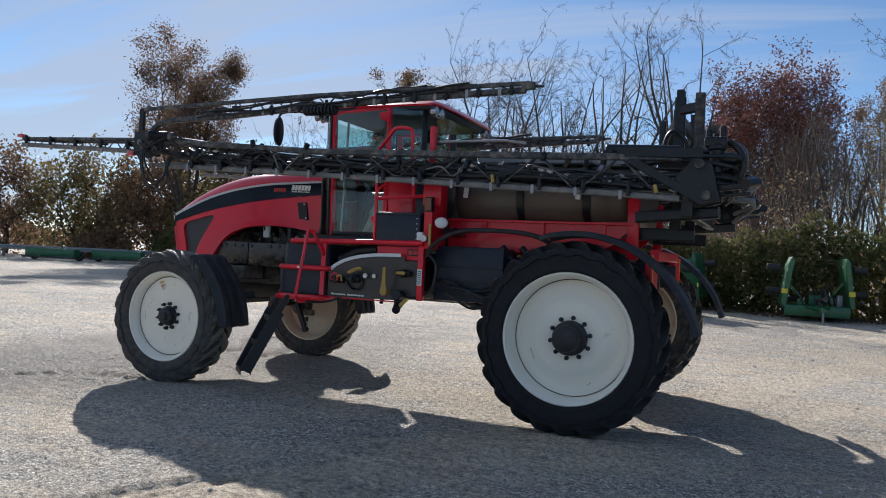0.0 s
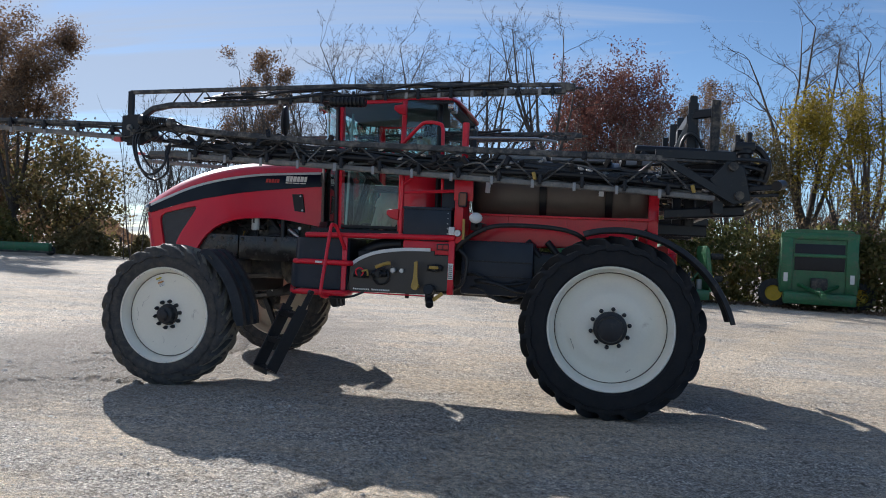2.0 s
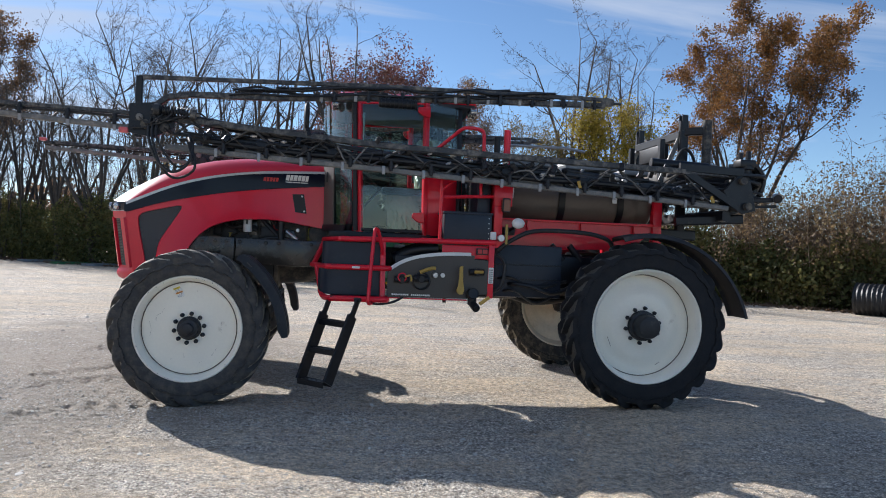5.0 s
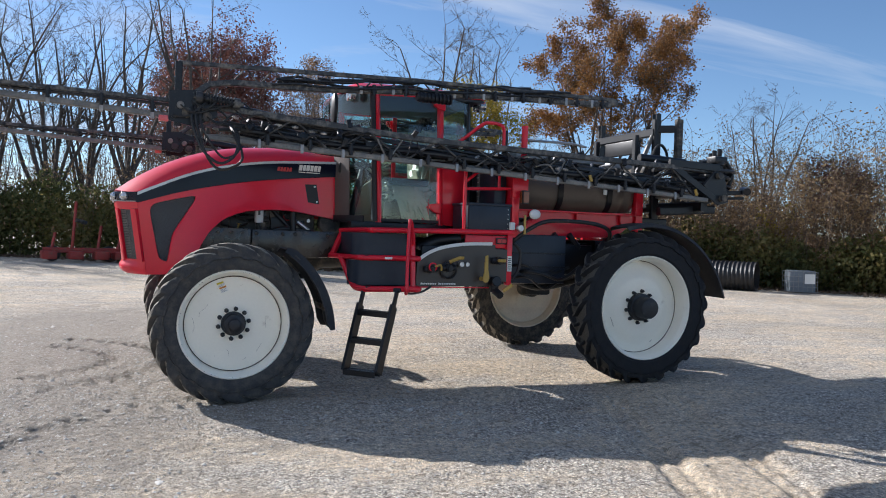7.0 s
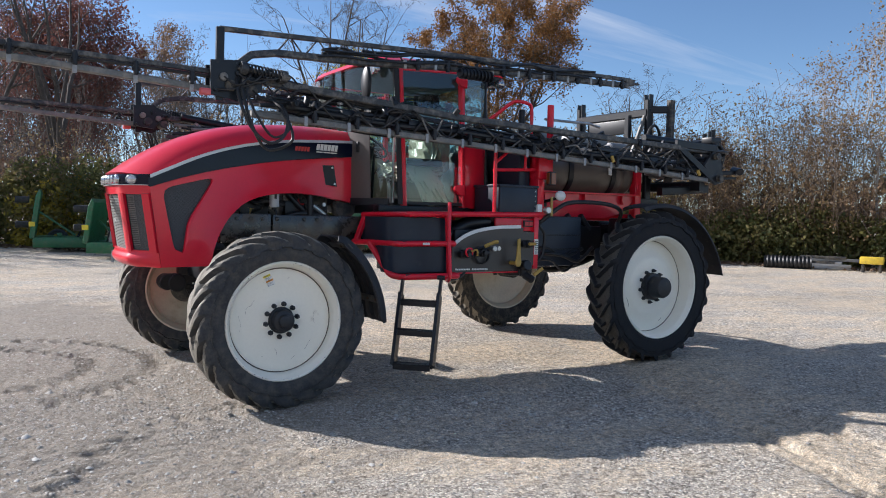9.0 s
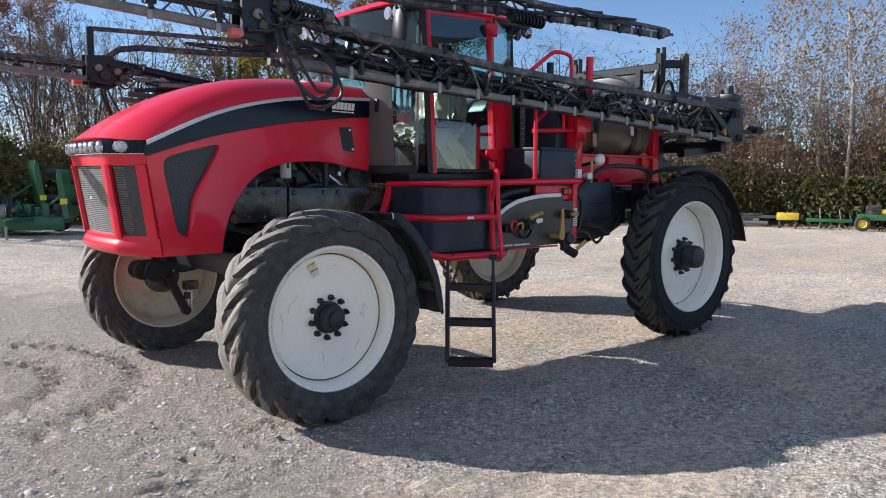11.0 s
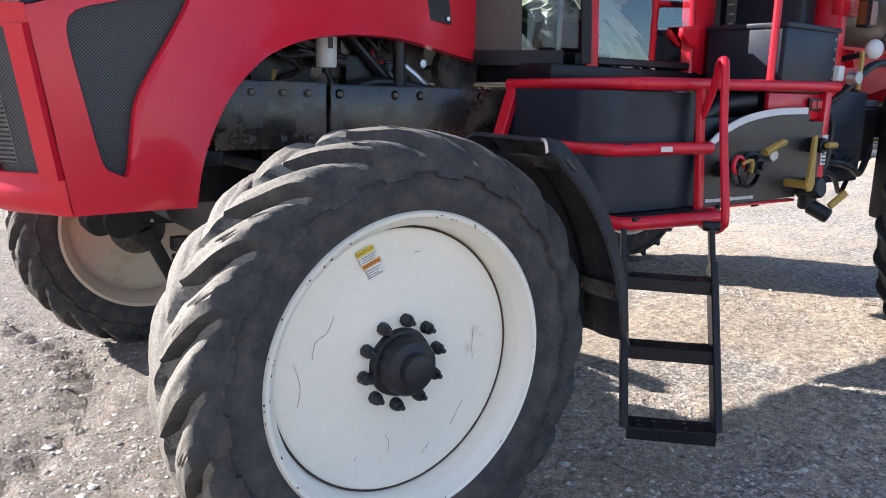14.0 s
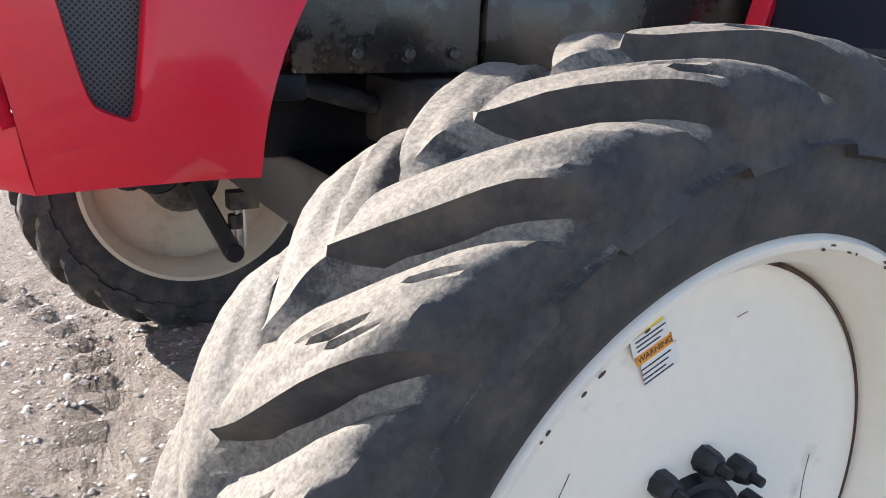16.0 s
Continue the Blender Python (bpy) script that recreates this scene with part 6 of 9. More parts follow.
# booms ---------------------------------------------------------------------------
def boom(side):
    """One folded boom; side -1 hangs on the walk's side."""
    def Y(y):
        return y if side < 0 else mirror_y(y)

    def P(x, y, z):
        return (x, Y(y), z)

    def poly(bm, pts, w, h):
        for a, b in zip(pts, pts[1:]):
            bar(bm, P(*a), P(*b), w, h)
        return bm
    rnd = random.Random(7 if side < 0 else 8)
    top = [(-0.48, 0.06, 2.625), (0.6, 0.07, 2.555), (1.67, 0.10, 2.485), (3.0, 0.14, 2.455), (4.4, 0.20, 2.43), (5.25, 0.24, 2.42)]
    low = [(-0.30, 0.05, 2.345), (0.30, 0.06, 2.315), (1.68, 0.08, 2.255), (3.2, 0.12, 2.175), (4.6, 0.17, 2.110), (5.25, 0.20, 2.070)]
    back = [(x, y + 0.26, z + 0.03) for x, y, z in low]

    def at(line, x):
        xs = [p[0] for p in line]
        return (x, float(np.interp(x, xs, [p[1] for p in line])), float(np.interp(x, xs, [p[2] for p in line])))
    inner = sub("inner_boom", poly(bmesh.new(), top, 0.055, 0.06), BOOM, None, "black lattice inner boom with hoses and nozzles")
    part("lower_tube", poly(bmesh.new(), low, 0.05, 0.05), BOOM_GREY, inner, "dusty grey lower boom tube")
    part("rear_tube", poly(bmesh.new(), back, 0.045, 0.045), BOOM, inner)
    n = 7
    for i in range(n):
        x0 = 0.1 + 5.0 * i / n
        x1 = 0.1 + 5.0 * (i + 0.5) / n
        x2 = 0.1 + 5.0 * (i + 1) / n
        bm = bmesh.new()
        tube(bm, [P(*at(low, x0)), P(*at(top, x1))], 0.009, 6); tube(bm, [P(*at(top, x1)), P(*at(low, x2))], 0.009, 6)
        part("lattice_bar", bm, BOOM, inner)
        bm = bmesh.new()
        tube(bm, [P(*at(back, x0)), P(*at(top, x1)), P(*at(back, x2))], 0.011, 6); tube(bm, [P(*at(low, x0)), P(*at(back, x0))], 0.011, 6)
        part("lattice_bar", bm, BOOM, inner)
    # hoses that run and sag along the boom
    for k in range(24):
        y0, z0 = 0.06 + rnd.random() * 0.2, 0.02 + rnd.random() * 0.19
        pts = []
        start, stop = (-0.3 + rnd.random() * 1.0, 5.3 - rnd.random() * 1.2)
        m = 18
        for i in range(m + 1):
            x = start + (stop - start) * i / m
            q = at(low, x)
            pts.append(P(x, q[1] + y0 + rnd.uniform(-0.03, 0.03), q[2] + z0 + rnd.uniform(-0.022, 0.022)))
        bm = bmesh.new(); tube(bm, pts, rnd.choice((0.010, 0.013, 0.017, 0.020)), 7, soft=4)
        part("boom_hose", bm, HOSE if k % 3 else BOOM_GREY, inner)
    for dy, dz, r_ in ((0.05, 0.095, 0.028), (0.17, 0.12, 0.034), (0.22, 0.06, 0.024)):
        bm = bmesh.new(); tube(bm, [P(x, at(low, x)[1] + dy, at(low, x)[2] + dz + 0.015 * math.sin(x * 3 + dy * 40)) for x in [0.0 + 0.33 * i for i in range(16)]], r_, 9, soft=3)
        part("spray_line", bm, PLASTIC_BLACK, inner)
    # bright couplings scattered along the hoses
    fit = bmesh.new()
    rod(fit, (-0.03, 0, 0), (0.03, 0, 0), 0.011, 8, 0.002); rod(fit, (-0.012, 0, 0), (0.012, 0, 0), 0.016, 6, 0.002)
    fit_me = finish("hose_coupling", fit, STEEL)
    clip = bmesh.new()
    box(clip, -0.022, 0.022, -0.018, 0.018, -0.045, 0.035, 0.005); rod(clip, (0, -0.03, 0.01), (0, 0.03, 0.01), 0.012, 8)
    clip_me = finish("hose_clip", clip, PLASTIC_BLACK)
    for k in range(40):
        x = rnd.uniform(-0.1, 5.2)
        q = at(low if k % 3 else top, x)
        o = new("hose_clip", clip_me); o.parent = inner
        o.location = P(x, q[1] + rnd.uniform(-0.035, 0.10), q[2] + (rnd.uniform(0.03, 0.20) if k % 3 else rnd.uniform(-0.06, 0.05)))
        o.rotation_euler = (rnd.uniform(-0.4, 0.4), rnd.uniform(-1.2, 1.2), rnd.uniform(-0.5, 0.5))
    for k in range(14):                                  # short wires and thin lines strung from clip to clip
        x = rnd.uniform(-0.2, 4.7)
        q = at(low, x)
        ln = rnd.uniform(0.25, 0.6)
        bm = bmesh.new(); tube(bm, [P(x, q[1] + rnd.uniform(-0.04, 0.05), q[2] + rnd.uniform(0.04, 0.22)), P(x + ln * 0.4, q[1] - 0.02, q[2] + rnd.uniform(0.0, 0.26)), P(x + ln * 0.7, q[1] + 0.01, q[2] + rnd.uniform(0.02, 0.24)), P(x + ln, q[1] + 0.05, q[2] + rnd.uniform(0.02, 0.2))], rnd.choice((0.005, 0.007, 0.009)), 6, soft=4)
        part("boom_wire", bm, BOOM_GREY if k % 4 == 0 else HOSE, inner)
    for k in range(46):
        x = rnd.uniform(-0.1, 5.2)
        q = at(low, x)
        o = new("hose_coupling", fit_me); o.parent = inner
        o.location = P(x, q[1] + rnd.uniform(0.02, 0.14), q[2] + rnd.uniform(0.06, 0.22))
        o.rotation_euler = (0, rnd.uniform(-0.5, 0.5), rnd.uniform(-0.6, 0.6))
    # nozzle bodies along the lower tube
    noz = bmesh.new()
    box(noz, -0.015, 0.015, -0.036, -0.022, -0.045, 0.035, 0.004)
    noz_me = finish("nozzle_clamp", noz, GALV)
    body = bmesh.new()
    rod(body, (0, -0.06, -0.01), (0, 0.05, -0.01), 0.020, 10, 0.004); rod(body, (0, -0.045, 0.03), (0, -0.045, -0.07), 0.018, 10, 0.004); rod(body, (-0.03, -0.045, -0.03), (0.03, -0.045, -0.03), 0.014, 8)
    body_me = finish("nozzle_body", body, PLASTIC_BLACK)
    for i in range(13):
        q = P(*at(low, 0.15 + 0.385 * i))
        for nm, me, dx in (("nozzle_clamp", noz_me, 0.0), ("nozzle_body", body_me, 0.07)):
            o = new(nm, me); o.parent = inner; o.location = (q[0] + dx, q[1], q[2] - (0.0 if nm == "nozzle_clamp" else -0.055))
            if side > 0:
                o.rotation_euler = (0, 0, math.pi)
    for x in (0.55, 1.2, 2.05, 2.9, 3.7, 4.35):
        q = at(low, x)
        bm = bmesh.new(); tube(bm, [P(x, q[1] + 0.05, q[2] + 0.02), P(x + 0.05, q[1] + 0.0, q[2] + 0.11), P(x + 0.14, q[1] + 0.03, q[2] + 0.13), P(x + 0.2, q[1] + 0.1, q[2] + 0.05)], 0.012, 7, soft=5); part("boom_hose", bm, HOSE, inner)
        bm = bmesh.new(); box(bm, x - 0.05, x + 0.06, *sorted((Y(q[1] + 0.03), Y(q[1] + 0.12))), q[2] + 0.06, q[2] + 0.15, 0.012); part("section_valve", bm, PLASTIC_BLACK, inner)
    for x, m_ in ((3.62, YELLOW), (5.05, YELLOW)):
        q = at(low, x)
        bm = bmesh.new(); rod(bm, P(x, q[1] - 0.03, q[2] + 0.10), P(x + 0.02, q[1] - 0.04, q[2] + 0.03), 0.018, 8, 0.004); part("plug", bm, m_, inner)
    # fold cylinder and spring at the front hinge
    bm = bmesh.new(); rod(bm, P(-0.10, 0.12, 2.62), P(0.62, 0.14, 2.53), 0.045, 14, 0.008); rod(bm, P(0.60, 0.14, 2.532), P(1.02, 0.15, 2.48), 0.022, 10); rod(bm, P(1.0, 0.13, 2.48), P(1.05, 0.17, 2.475), 0.05, 12)
    part("fold_cylinder", bm, BLACK, inner)
    hinge_ = sub("boom_hinge", bar(bmesh.new(), P(-0.545, 0.06, 2.42), P(-0.545, 0.05, 2.975), 0.045, 0.06, up=(1, 0, 0)), BLACK, None, "black boom hinge with springs and hose loops")
    bm = bmesh.new(); prism(bm, [(-0.62, 2.72), (-0.40, 2.74), (-0.22, 2.66), (-0.22, 2.52), (-0.40, 2.42), (-0.62, 2.46)], Y(0.02), Y(0.05)); prism(bm, [(-0.62, 2.70), (-0.40, 2.72), (-0.30, 2.62), (-0.40, 2.46), (-0.62, 2.48)], Y(0.16), Y(0.19))
    part("hinge_plate", bm, BLACK, hinge_)
    bm = bmesh.new()
    coil = []
    for i in range(11 * 12 + 1):
        a = 2 * math.pi * i / 12
        x = -0.36 + 0.30 * i / (11 * 12)
        coil.append(P(x, 0.0 + 0.042 * math.cos(a), 2.675 - 0.09 * (x + 0.36) + 0.042 * math.sin(a)))
    tube(bm, coil, 0.008, 6)
    spring = part("spring", bm, BLACK, hinge_, "black coil spring")
    bm = bmesh.new(); rod(bm, P(-0.42, 0.0, 2.68), P(0.0, 0.0, 2.642), 0.016, 8); rod(bm, P(-0.40, 0.0, 2.678), P(-0.35, 0.0, 2.675), 0.05, 14); rod(bm, P(-0.08, 0.0, 2.65), P(-0.03, 0.0, 2.645), 0.05, 14)
    part("spring_rod", bm, BOOM, hinge_)
    for k, (o, drop, r_) in enumerate(((0.0, 0.0, 0.013), (0.07, 0.05, 0.010), (0.035, -0.05, 0.012))):
        bm = bmesh.new()
        tube(bm, [P(-0.42 + o, 0.04, 2.62), P(-0.43 + o, -0.06 - o * 0.3, 2.45), P(-0.34 + o, -0.10, 2.22 + drop), P(-0.20 + o * 0.6, -0.12 + 0.03 * k, 2.11 + drop), P(-0.07 + 0.03 * k, -0.10, 2.19 + drop * 0.8), P(-0.04 - o * 0.5, -0.04, 2.36), P(-0.10, 0.08, 2.46)], r_, 8, soft=7)
        part("hose_loop", bm, HOSE, hinge_, "looped black hydraulic hose")
    for k in range(7):                                   # pins, blocks and short lines crowding the hinge
        x, z = -0.58 + 0.055 * k, 2.50 + 0.16 * ((k * 0.618) % 1)
        bm = bmesh.new(); rod(bm, P(x, -0.005, z), P(x, 0.23, z), 0.020 + 0.012 * (k % 3), 10, 0.004); part("hinge_pin", bm, (BLACK, BOOM_GREY, BLACK_DUSTY)[k % 3], hinge_)
        bm = bmesh.new(); tube(bm, [P(x, 0.0, z), P(x + 0.10, -0.04, z - 0.06 * (k % 2)), P(x + 0.24, 0.0, z + 0.05), P(x + 0.36, 0.06, z - 0.03)], 0.008, 6, soft=5); part("hinge_line", bm, HOSE, hinge_)
    # outer section folded back over the top
    up_top = [(-0.55, 0.05, 2.965), (1.65, 0.11, 3.050), (3.92, 0.18, 3.090)]
    up_low = [(-0.42, 0.05, 2.70), (-0.30, 0.06, 2.80), (-0.10, 0.06, 2.838), (0.62, 0.08, 2.860), (1.45, 0.11, 2.925), (2.6, 0.15, 2.985), (3.88, 0.18, 3.030)]
    outer = sub("outer_boom", poly(bmesh.new(), up_top, 0.035, 0.04), BOOM, None, "black outer boom folded back above the cab")
    part("lower_tube", poly(bmesh.new(), up_low, 0.06, 0.055), BOOM, outer)
    for i in range(16):
        x0, x1, x2 = -0.1 + i * 0.24, 0.02 + i * 0.24, 0.14 + i * 0.24
        bm = bmesh.new(); tube(bm, [P(*at(up_low, x0)), P(*at(up_top, x1)), P(*at(up_low, x2))], 0.009, 6); part("lattice_bar", bm, BOOM, outer)
    for k in range(6):
        pts = []
        s0 = 0.2 + rnd.random() * 0.8
        e0 = 3.8 - rnd.random() * 1.0
        off = rnd.uniform(-0.03, 0.07)
        for i in range(15):
            x = s0 + (e0 - s0) * i / 14
            q = at(up_low, x)
            pts.append(P(x, q[1] + 0.05 * math.sin(k) + rnd.uniform(-0.02, 0.02), q[2] + 0.045 + off + rnd.uniform(-0.02, 0.02)))
        bm = bmesh.new(); tube(bm, pts, rnd.choice((0.009, 0.012, 0.016)), 7, soft=4); part("boom_hose", bm, HOSE, outer)
    for i in range(9):
        q = P(*at(up_low, 1.2 + 0.32 * i))
        o = new("nozzle_body", body_me); o.parent = outer; o.location = (q[0], q[1], q[2] + 0.02)
        o.rotation_euler = (0, 0, math.pi if side > 0 else 0)
        o = new("nozzle_clamp", noz_me); o.parent = outer; o.location = (q[0] - 0.12, q[1], q[2])
        o.rotation_euler = (0, 0, math.pi if side > 0 else 0)
    bm = bmesh.new(); rod(bm, P(1.62, 0.03, 2.88), P(1.98, 0.05, 2.885), 0.045, 14, 0.006)
    for i in range(9):
        rod(bm, P(1.64 + i * 0.04, 0.03, 2.88), P(1.652 + i * 0.04, 0.03, 2.881), 0.052, 14)
    part("breakaway_spring", bm, BLACK, outer)
    bm = bmesh.new(); box(bm, 3.84, 3.97, *sorted((Y(0.15), Y(0.21))), 3.03, 3.10, 0.01); rod(bm, P(3.95, 0.18, 3.06), P(4.05, 0.18, 3.06), 0.014, 8); part("boom_end", bm, BOOM, outer)
    # tip section that reaches forward of the hinge
    t_top = [(-0.60, 0.10, 2.64), (-2.45, 0.06, 2.675)]
    t_low = [(-0.60, 0.10, 2.505), (-2.45, 0.06, 2.605)]
    tip = sub("boom_tip", poly(bmesh.new(), t_top, 0.04, 0.04), BOOM, None, "slim boom tip reaching forward past the hood")
    part("lower_tube", poly(bmesh.new(), t_low, 0.055, 0.05), BOOM_GREY, tip)
    for i in range(8):
        x0, x1, x2 = [-0.65 - (i + d) * 0.22 for d in (0, 0.5, 1)]
        f = lambda line, x: (x, 0.10 - 0.04 * (x + 0.6) / -1.85, line[0][2] + (line[1][2] - line[0][2]) * (x + 0.6) / -1.85)
        bm = bmesh.new(); tube(bm, [P(*f(t_low, x0)), P(*f(t_top, x1)), P(*f(t_low, x2))], 0.008, 6); part("lattice_bar", bm, BOOM, tip)
    for i in range(5):
        x = -0.75 - 0.4 * i
        q = P(*f(t_low, x))
        for nm, me, dz in (("nozzle_clamp", noz_me, 0.0), ("nozzle_body", body_me, 0.08)):
            o = new(nm, me); o.parent = tip; o.location = (q[0], q[1], q[2] + dz); o.rotation_euler = (0, 0, math.pi if side > 0 else 0)
    bm = bmesh.new(); tube(bm, [P(-0.6, 0.08, 2.60), P(-1.2, 0.06, 2.615), P(-1.8, 0.09, 2.63), P(-2.4, 0.06, 2.66)], 0.014, 7, soft=5); part("boom_hose", bm, HOSE, tip)
    bm = bmesh.new(); box(bm, -2.52, -2.44, *sorted((Y(0.02), Y(0.10))), 2.69, 2.73, 0.01); part("marker_lens", bm, PINK, tip, "faded red marker")
    bm = bmesh.new(); box(bm, -0.70, -0.62, *sorted((Y(0.0), Y(0.06))), 2.45, 2.50, 0.012); part("marker_lens", bm, PINK, tip, "faded red marker")
    # rear pivot plate
    bm = bmesh.new(); prism(bm, [(5.20, 2.24), (5.36, 2.43), (5.50, 2.36), (5.57, 2.06), (5.42, 2.02)], Y(0.20), Y(0.235))
    bmesh.ops.bevel(bm, geom=bm.edges[:], offset=0.006, segments=1, affect="EDGES")
    pivot = sub("pivot_plate", bm, BLACK, None, "black boom pivot plate at the rear")
    bm = bmesh.new(); poly(bm, [(4.78, 0.21, 2.43), (5.44, 0.215, 2.05)], 0.03, 0.075); part("diagonal_arm", bm, BLACK, pivot)
    bm = bmesh.new(); poly(bm, [(4.72, 0.21, 2.47), (5.42, 0.215, 2.45)], 0.04, 0.085); part("top_arm", bm, BLACK, pivot)
    part("inner_plate", prism(bmesh.new(), [(5.0, 2.44), (5.5, 2.40), (5.56, 2.06), (5.40, 2.02)], Y(0.50), Y(0.53)), BLACK, pivot)
    bm = bmesh.new(); rod(bm, P(5.46, 0.15, 2.10), P(5.46, 0.6, 2.10), 0.04, 12); rod(bm, P(5.40, 0.15, 2.36), P(5.40, 0.6, 2.36), 0.04, 12); part("pivot_pin", bm, BLACK_DUSTY, pivot)
    bm = bmesh.new(); poly(bm, [(5.45, 0.30, 2.16), (5.82, 0.18, 2.19)], 0.05, 0.05); poly(bm, [(5.45, 0.30, 2.10), (5.80, 0.22, 2.12)], 0.03, 0.03); rod(bm, P(5.76, 0.12, 2.19), P(5.84, 0.28, 2.22), 0.045, 12); part("latch_arm", bm, BLACK, pivot)
    bm = bmesh.new(); rod(bm, P(4.55, 0.55, 2.54), P(5.2, 0.55, 2.52), 0.05, 14, 0.008); rod(bm, P(5.2, 0.55, 2.52), P(5.45, 0.5, 2.5), 0.024, 10); part("tilt_cylinder", bm, BLACK, pivot)
    # crossbeam back to the rack
    bm = bmesh.new(); poly(bm, [(5.30, 0.25, 2.30), (5.30, C, 2.30)], 0.09, 0.09); poly(bm, [(5.30, 0.30, 2.00), (5.30, C, 2.00)], 0.09, 0.12); poly(bm, [(4.85, 0.55, 1.93), (5.55, 0.45, 1.98)], 0.10, 0.10); part("cross_beam", bm, BLACK, pivot)
    for k in range(10):
        yy = 0.35 + rnd.random() * 0.7
        z0 = 2.1 + rnd.random() * 0.45
        bm = bmesh.new(); tube(bm, [P(4.9 + rnd.random() * 0.3, yy, z0), P(5.35, yy - 0.1, z0 + rnd.uniform(-0.05, 0.12)), P(5.66 + rnd.random() * 0.14, yy + rnd.uniform(0, 0.2), z0 - 0.02), P(5.62, yy + 0.3, z0 - 0.22 * rnd.random())], rnd.choice((0.014, 0.02, 0.026)), 8, soft=6)
        part("hydraulic_hose", bm, HOSE if k % 3 else BOOM_GREY, pivot)
    for k in range(14):
        yy = 0.28 + rnd.random() * 0.35
        z0 = 2.12 + rnd.random() * 0.34
        bm = bmesh.new(); tube(bm, [P(4.6 + rnd.random() * 0.3, yy, z0 - 0.02), P(5.2, yy - 0.06, z0 + rnd.uniform(-0.03, 0.05)), P(5.60 + rnd.random() * 0.08, yy - 0.03, z0 - 0.01), P(5.66, yy + 0.12, z0 - 0.05), P(5.58, yy + 0.3, z0 - 0.12)], rnd.choice((0.012, 0.016, 0.020)), 7, soft=5)
        part("hydraulic_hose", bm, HOSE, pivot)
    for k in range(4):
        o_ = 0.07 * k
        bm = bmesh.new(); tube(bm, [P(5.48, 0.42 + o_, 2.50 + 0.02 * k), P(5.62 + 0.02 * k, 0.38 + o_, 2.56), P(5.73, 0.36 + o_, 2.42), P(5.70 - 0.03 * k, 0.38 + o_, 2.24), P(5.60, 0.44 + o_, 2.10)], 0.026, 9, soft=6)
        part("hydraulic_hose", bm, BOOM_GREY if k % 2 else HOSE, pivot)
    # swing motor and its valve stack on the pivot
    bm = bmesh.new(); rod(bm, P(5.52, 0.34, 2.30), P(5.52, 0.34, 2.50), 0.055, 14, 0.008); rod(bm, P(5.52, 0.34, 2.49), P(5.52, 0.34, 2.54), 0.075, 14, 0.01); box(bm, 5.42, 5.60, *sorted((Y(0.28), Y(0.44))), 2.52, 2.60, 0.015)
    part("swing_motor", bm, BLACK, pivot)
    for dx, dy_, h_ in ((5.45, 0.34, 0.07), (5.56, 0.38, 0.10), (5.50, 0.46, 0.05)):
        bm = bmesh.new(); rod(bm, P(dx, dy_, 2.58), P(dx, dy_, 2.60 + h_), 0.028, 10, 0.006); part("valve_body", bm, PLASTIC_BLACK, pivot)
    bm = bmesh.new(); box(bm, 5.40, 5.56, *sorted((Y(0.55), Y(0.80))), 2.26, 2.52, 0.02); part("valve_block", bm, BLACK_DUSTY, pivot)


boom(-1)
boom(1)

# rack that carries the booms ---------------------------------------------------------
rack = sub("boom_rack", bar(bmesh.new(), (5.10, 1.02, 2.93), (5.10, 2.29, 2.93), 0.07, 0.10), BLACK, None, "black steel boom rack with twin masts")
for side in (-1, 1):
    def P(x, h, z):
        return (x, C + side * h, z)
    bm = bmesh.new(); bar(bm, P(5.125, 0.63, 1.75), P(5.125, 0.63, 3.09), 0.07, 0.10, up=(1, 0, 0))
    bar(bm, P(5.125, 0.66, 2.98), P(5.125, 0.66, 3.16), 0.016, 0.07, up=(1, 0, 0)); bar(bm, P(5.125, 0.58, 2.98), P(5.125, 0.58, 3.16), 0.016, 0.07, up=(1, 0, 0))
    part("mast", bm, BLACK, rack, "black square mast with lugs")
    bm = bmesh.new(); bar(bm, P(5.32, 0.81, 2.0), P(5.32, 0.81, 3.085), 0.085, 0.085, up=(1, 0, 0)); part("mast", bm, BLACK_DUSTY, rack)
    bm = bmesh.new(); bar(bm, P(5.125, 0.63, 2.97), P(5.32, 0.79, 2.97), 0.06, 0.09); part("mast_link", bm, BLACK, rack)
    bm = bmesh.new(); bar(bm, P(5.10, 0.60, 2.92), P(4.88, 0.60, 2.40), 0.035, 0.05); part("brace", bm, BOOM_GREY, rack)
    bm = bmesh.new(); bar(bm, P(4.95, 0.45, 2.30), P(4.95, 0.45, 2.90), 0.08, 0.06); part("rack_post", bm, BLACK, rack)
    bm = bmesh.new(); tube(bm, [P(5.0, 0.70, 2.45), P(5.02, 0.74, 2.68), P(5.10, 0.76, 2.76), P(5.20, 0.75, 2.66), P(5.24, 0.72, 2.45)], 0.018, 8, soft=6); part("rack_hose", bm, HOSE, rack)
    bm = bmesh.new(); bar(bm, P(4.75, 0.62, 1.80), P(5.30, 0.62, 1.80), 0.10, 0.12); part("lift_arm", bm, BLACK, rack); bm = bmesh.new(); bar(bm, P(4.80, 0.62, 2.25), P(5.30, 0.62, 2.25), 0.08, 0.08); part("lift_arm", bm, BLACK, rack)
    ya, yb = sorted((C + side * 0.62, C + side * 1.02))
    tail = sub("tail_panel", new_box(4.93, 4.99, ya, yb, 1.28, 1.56, 0.01), RED_FRAME, None, "red tail panel with orange reflector")
    part("reflector", new_box(4.985, 4.996, *sorted((C + side * 0.96, C + side * 1.035)), 1.26, 1.60), ORANGE, tail, "orange reflector")
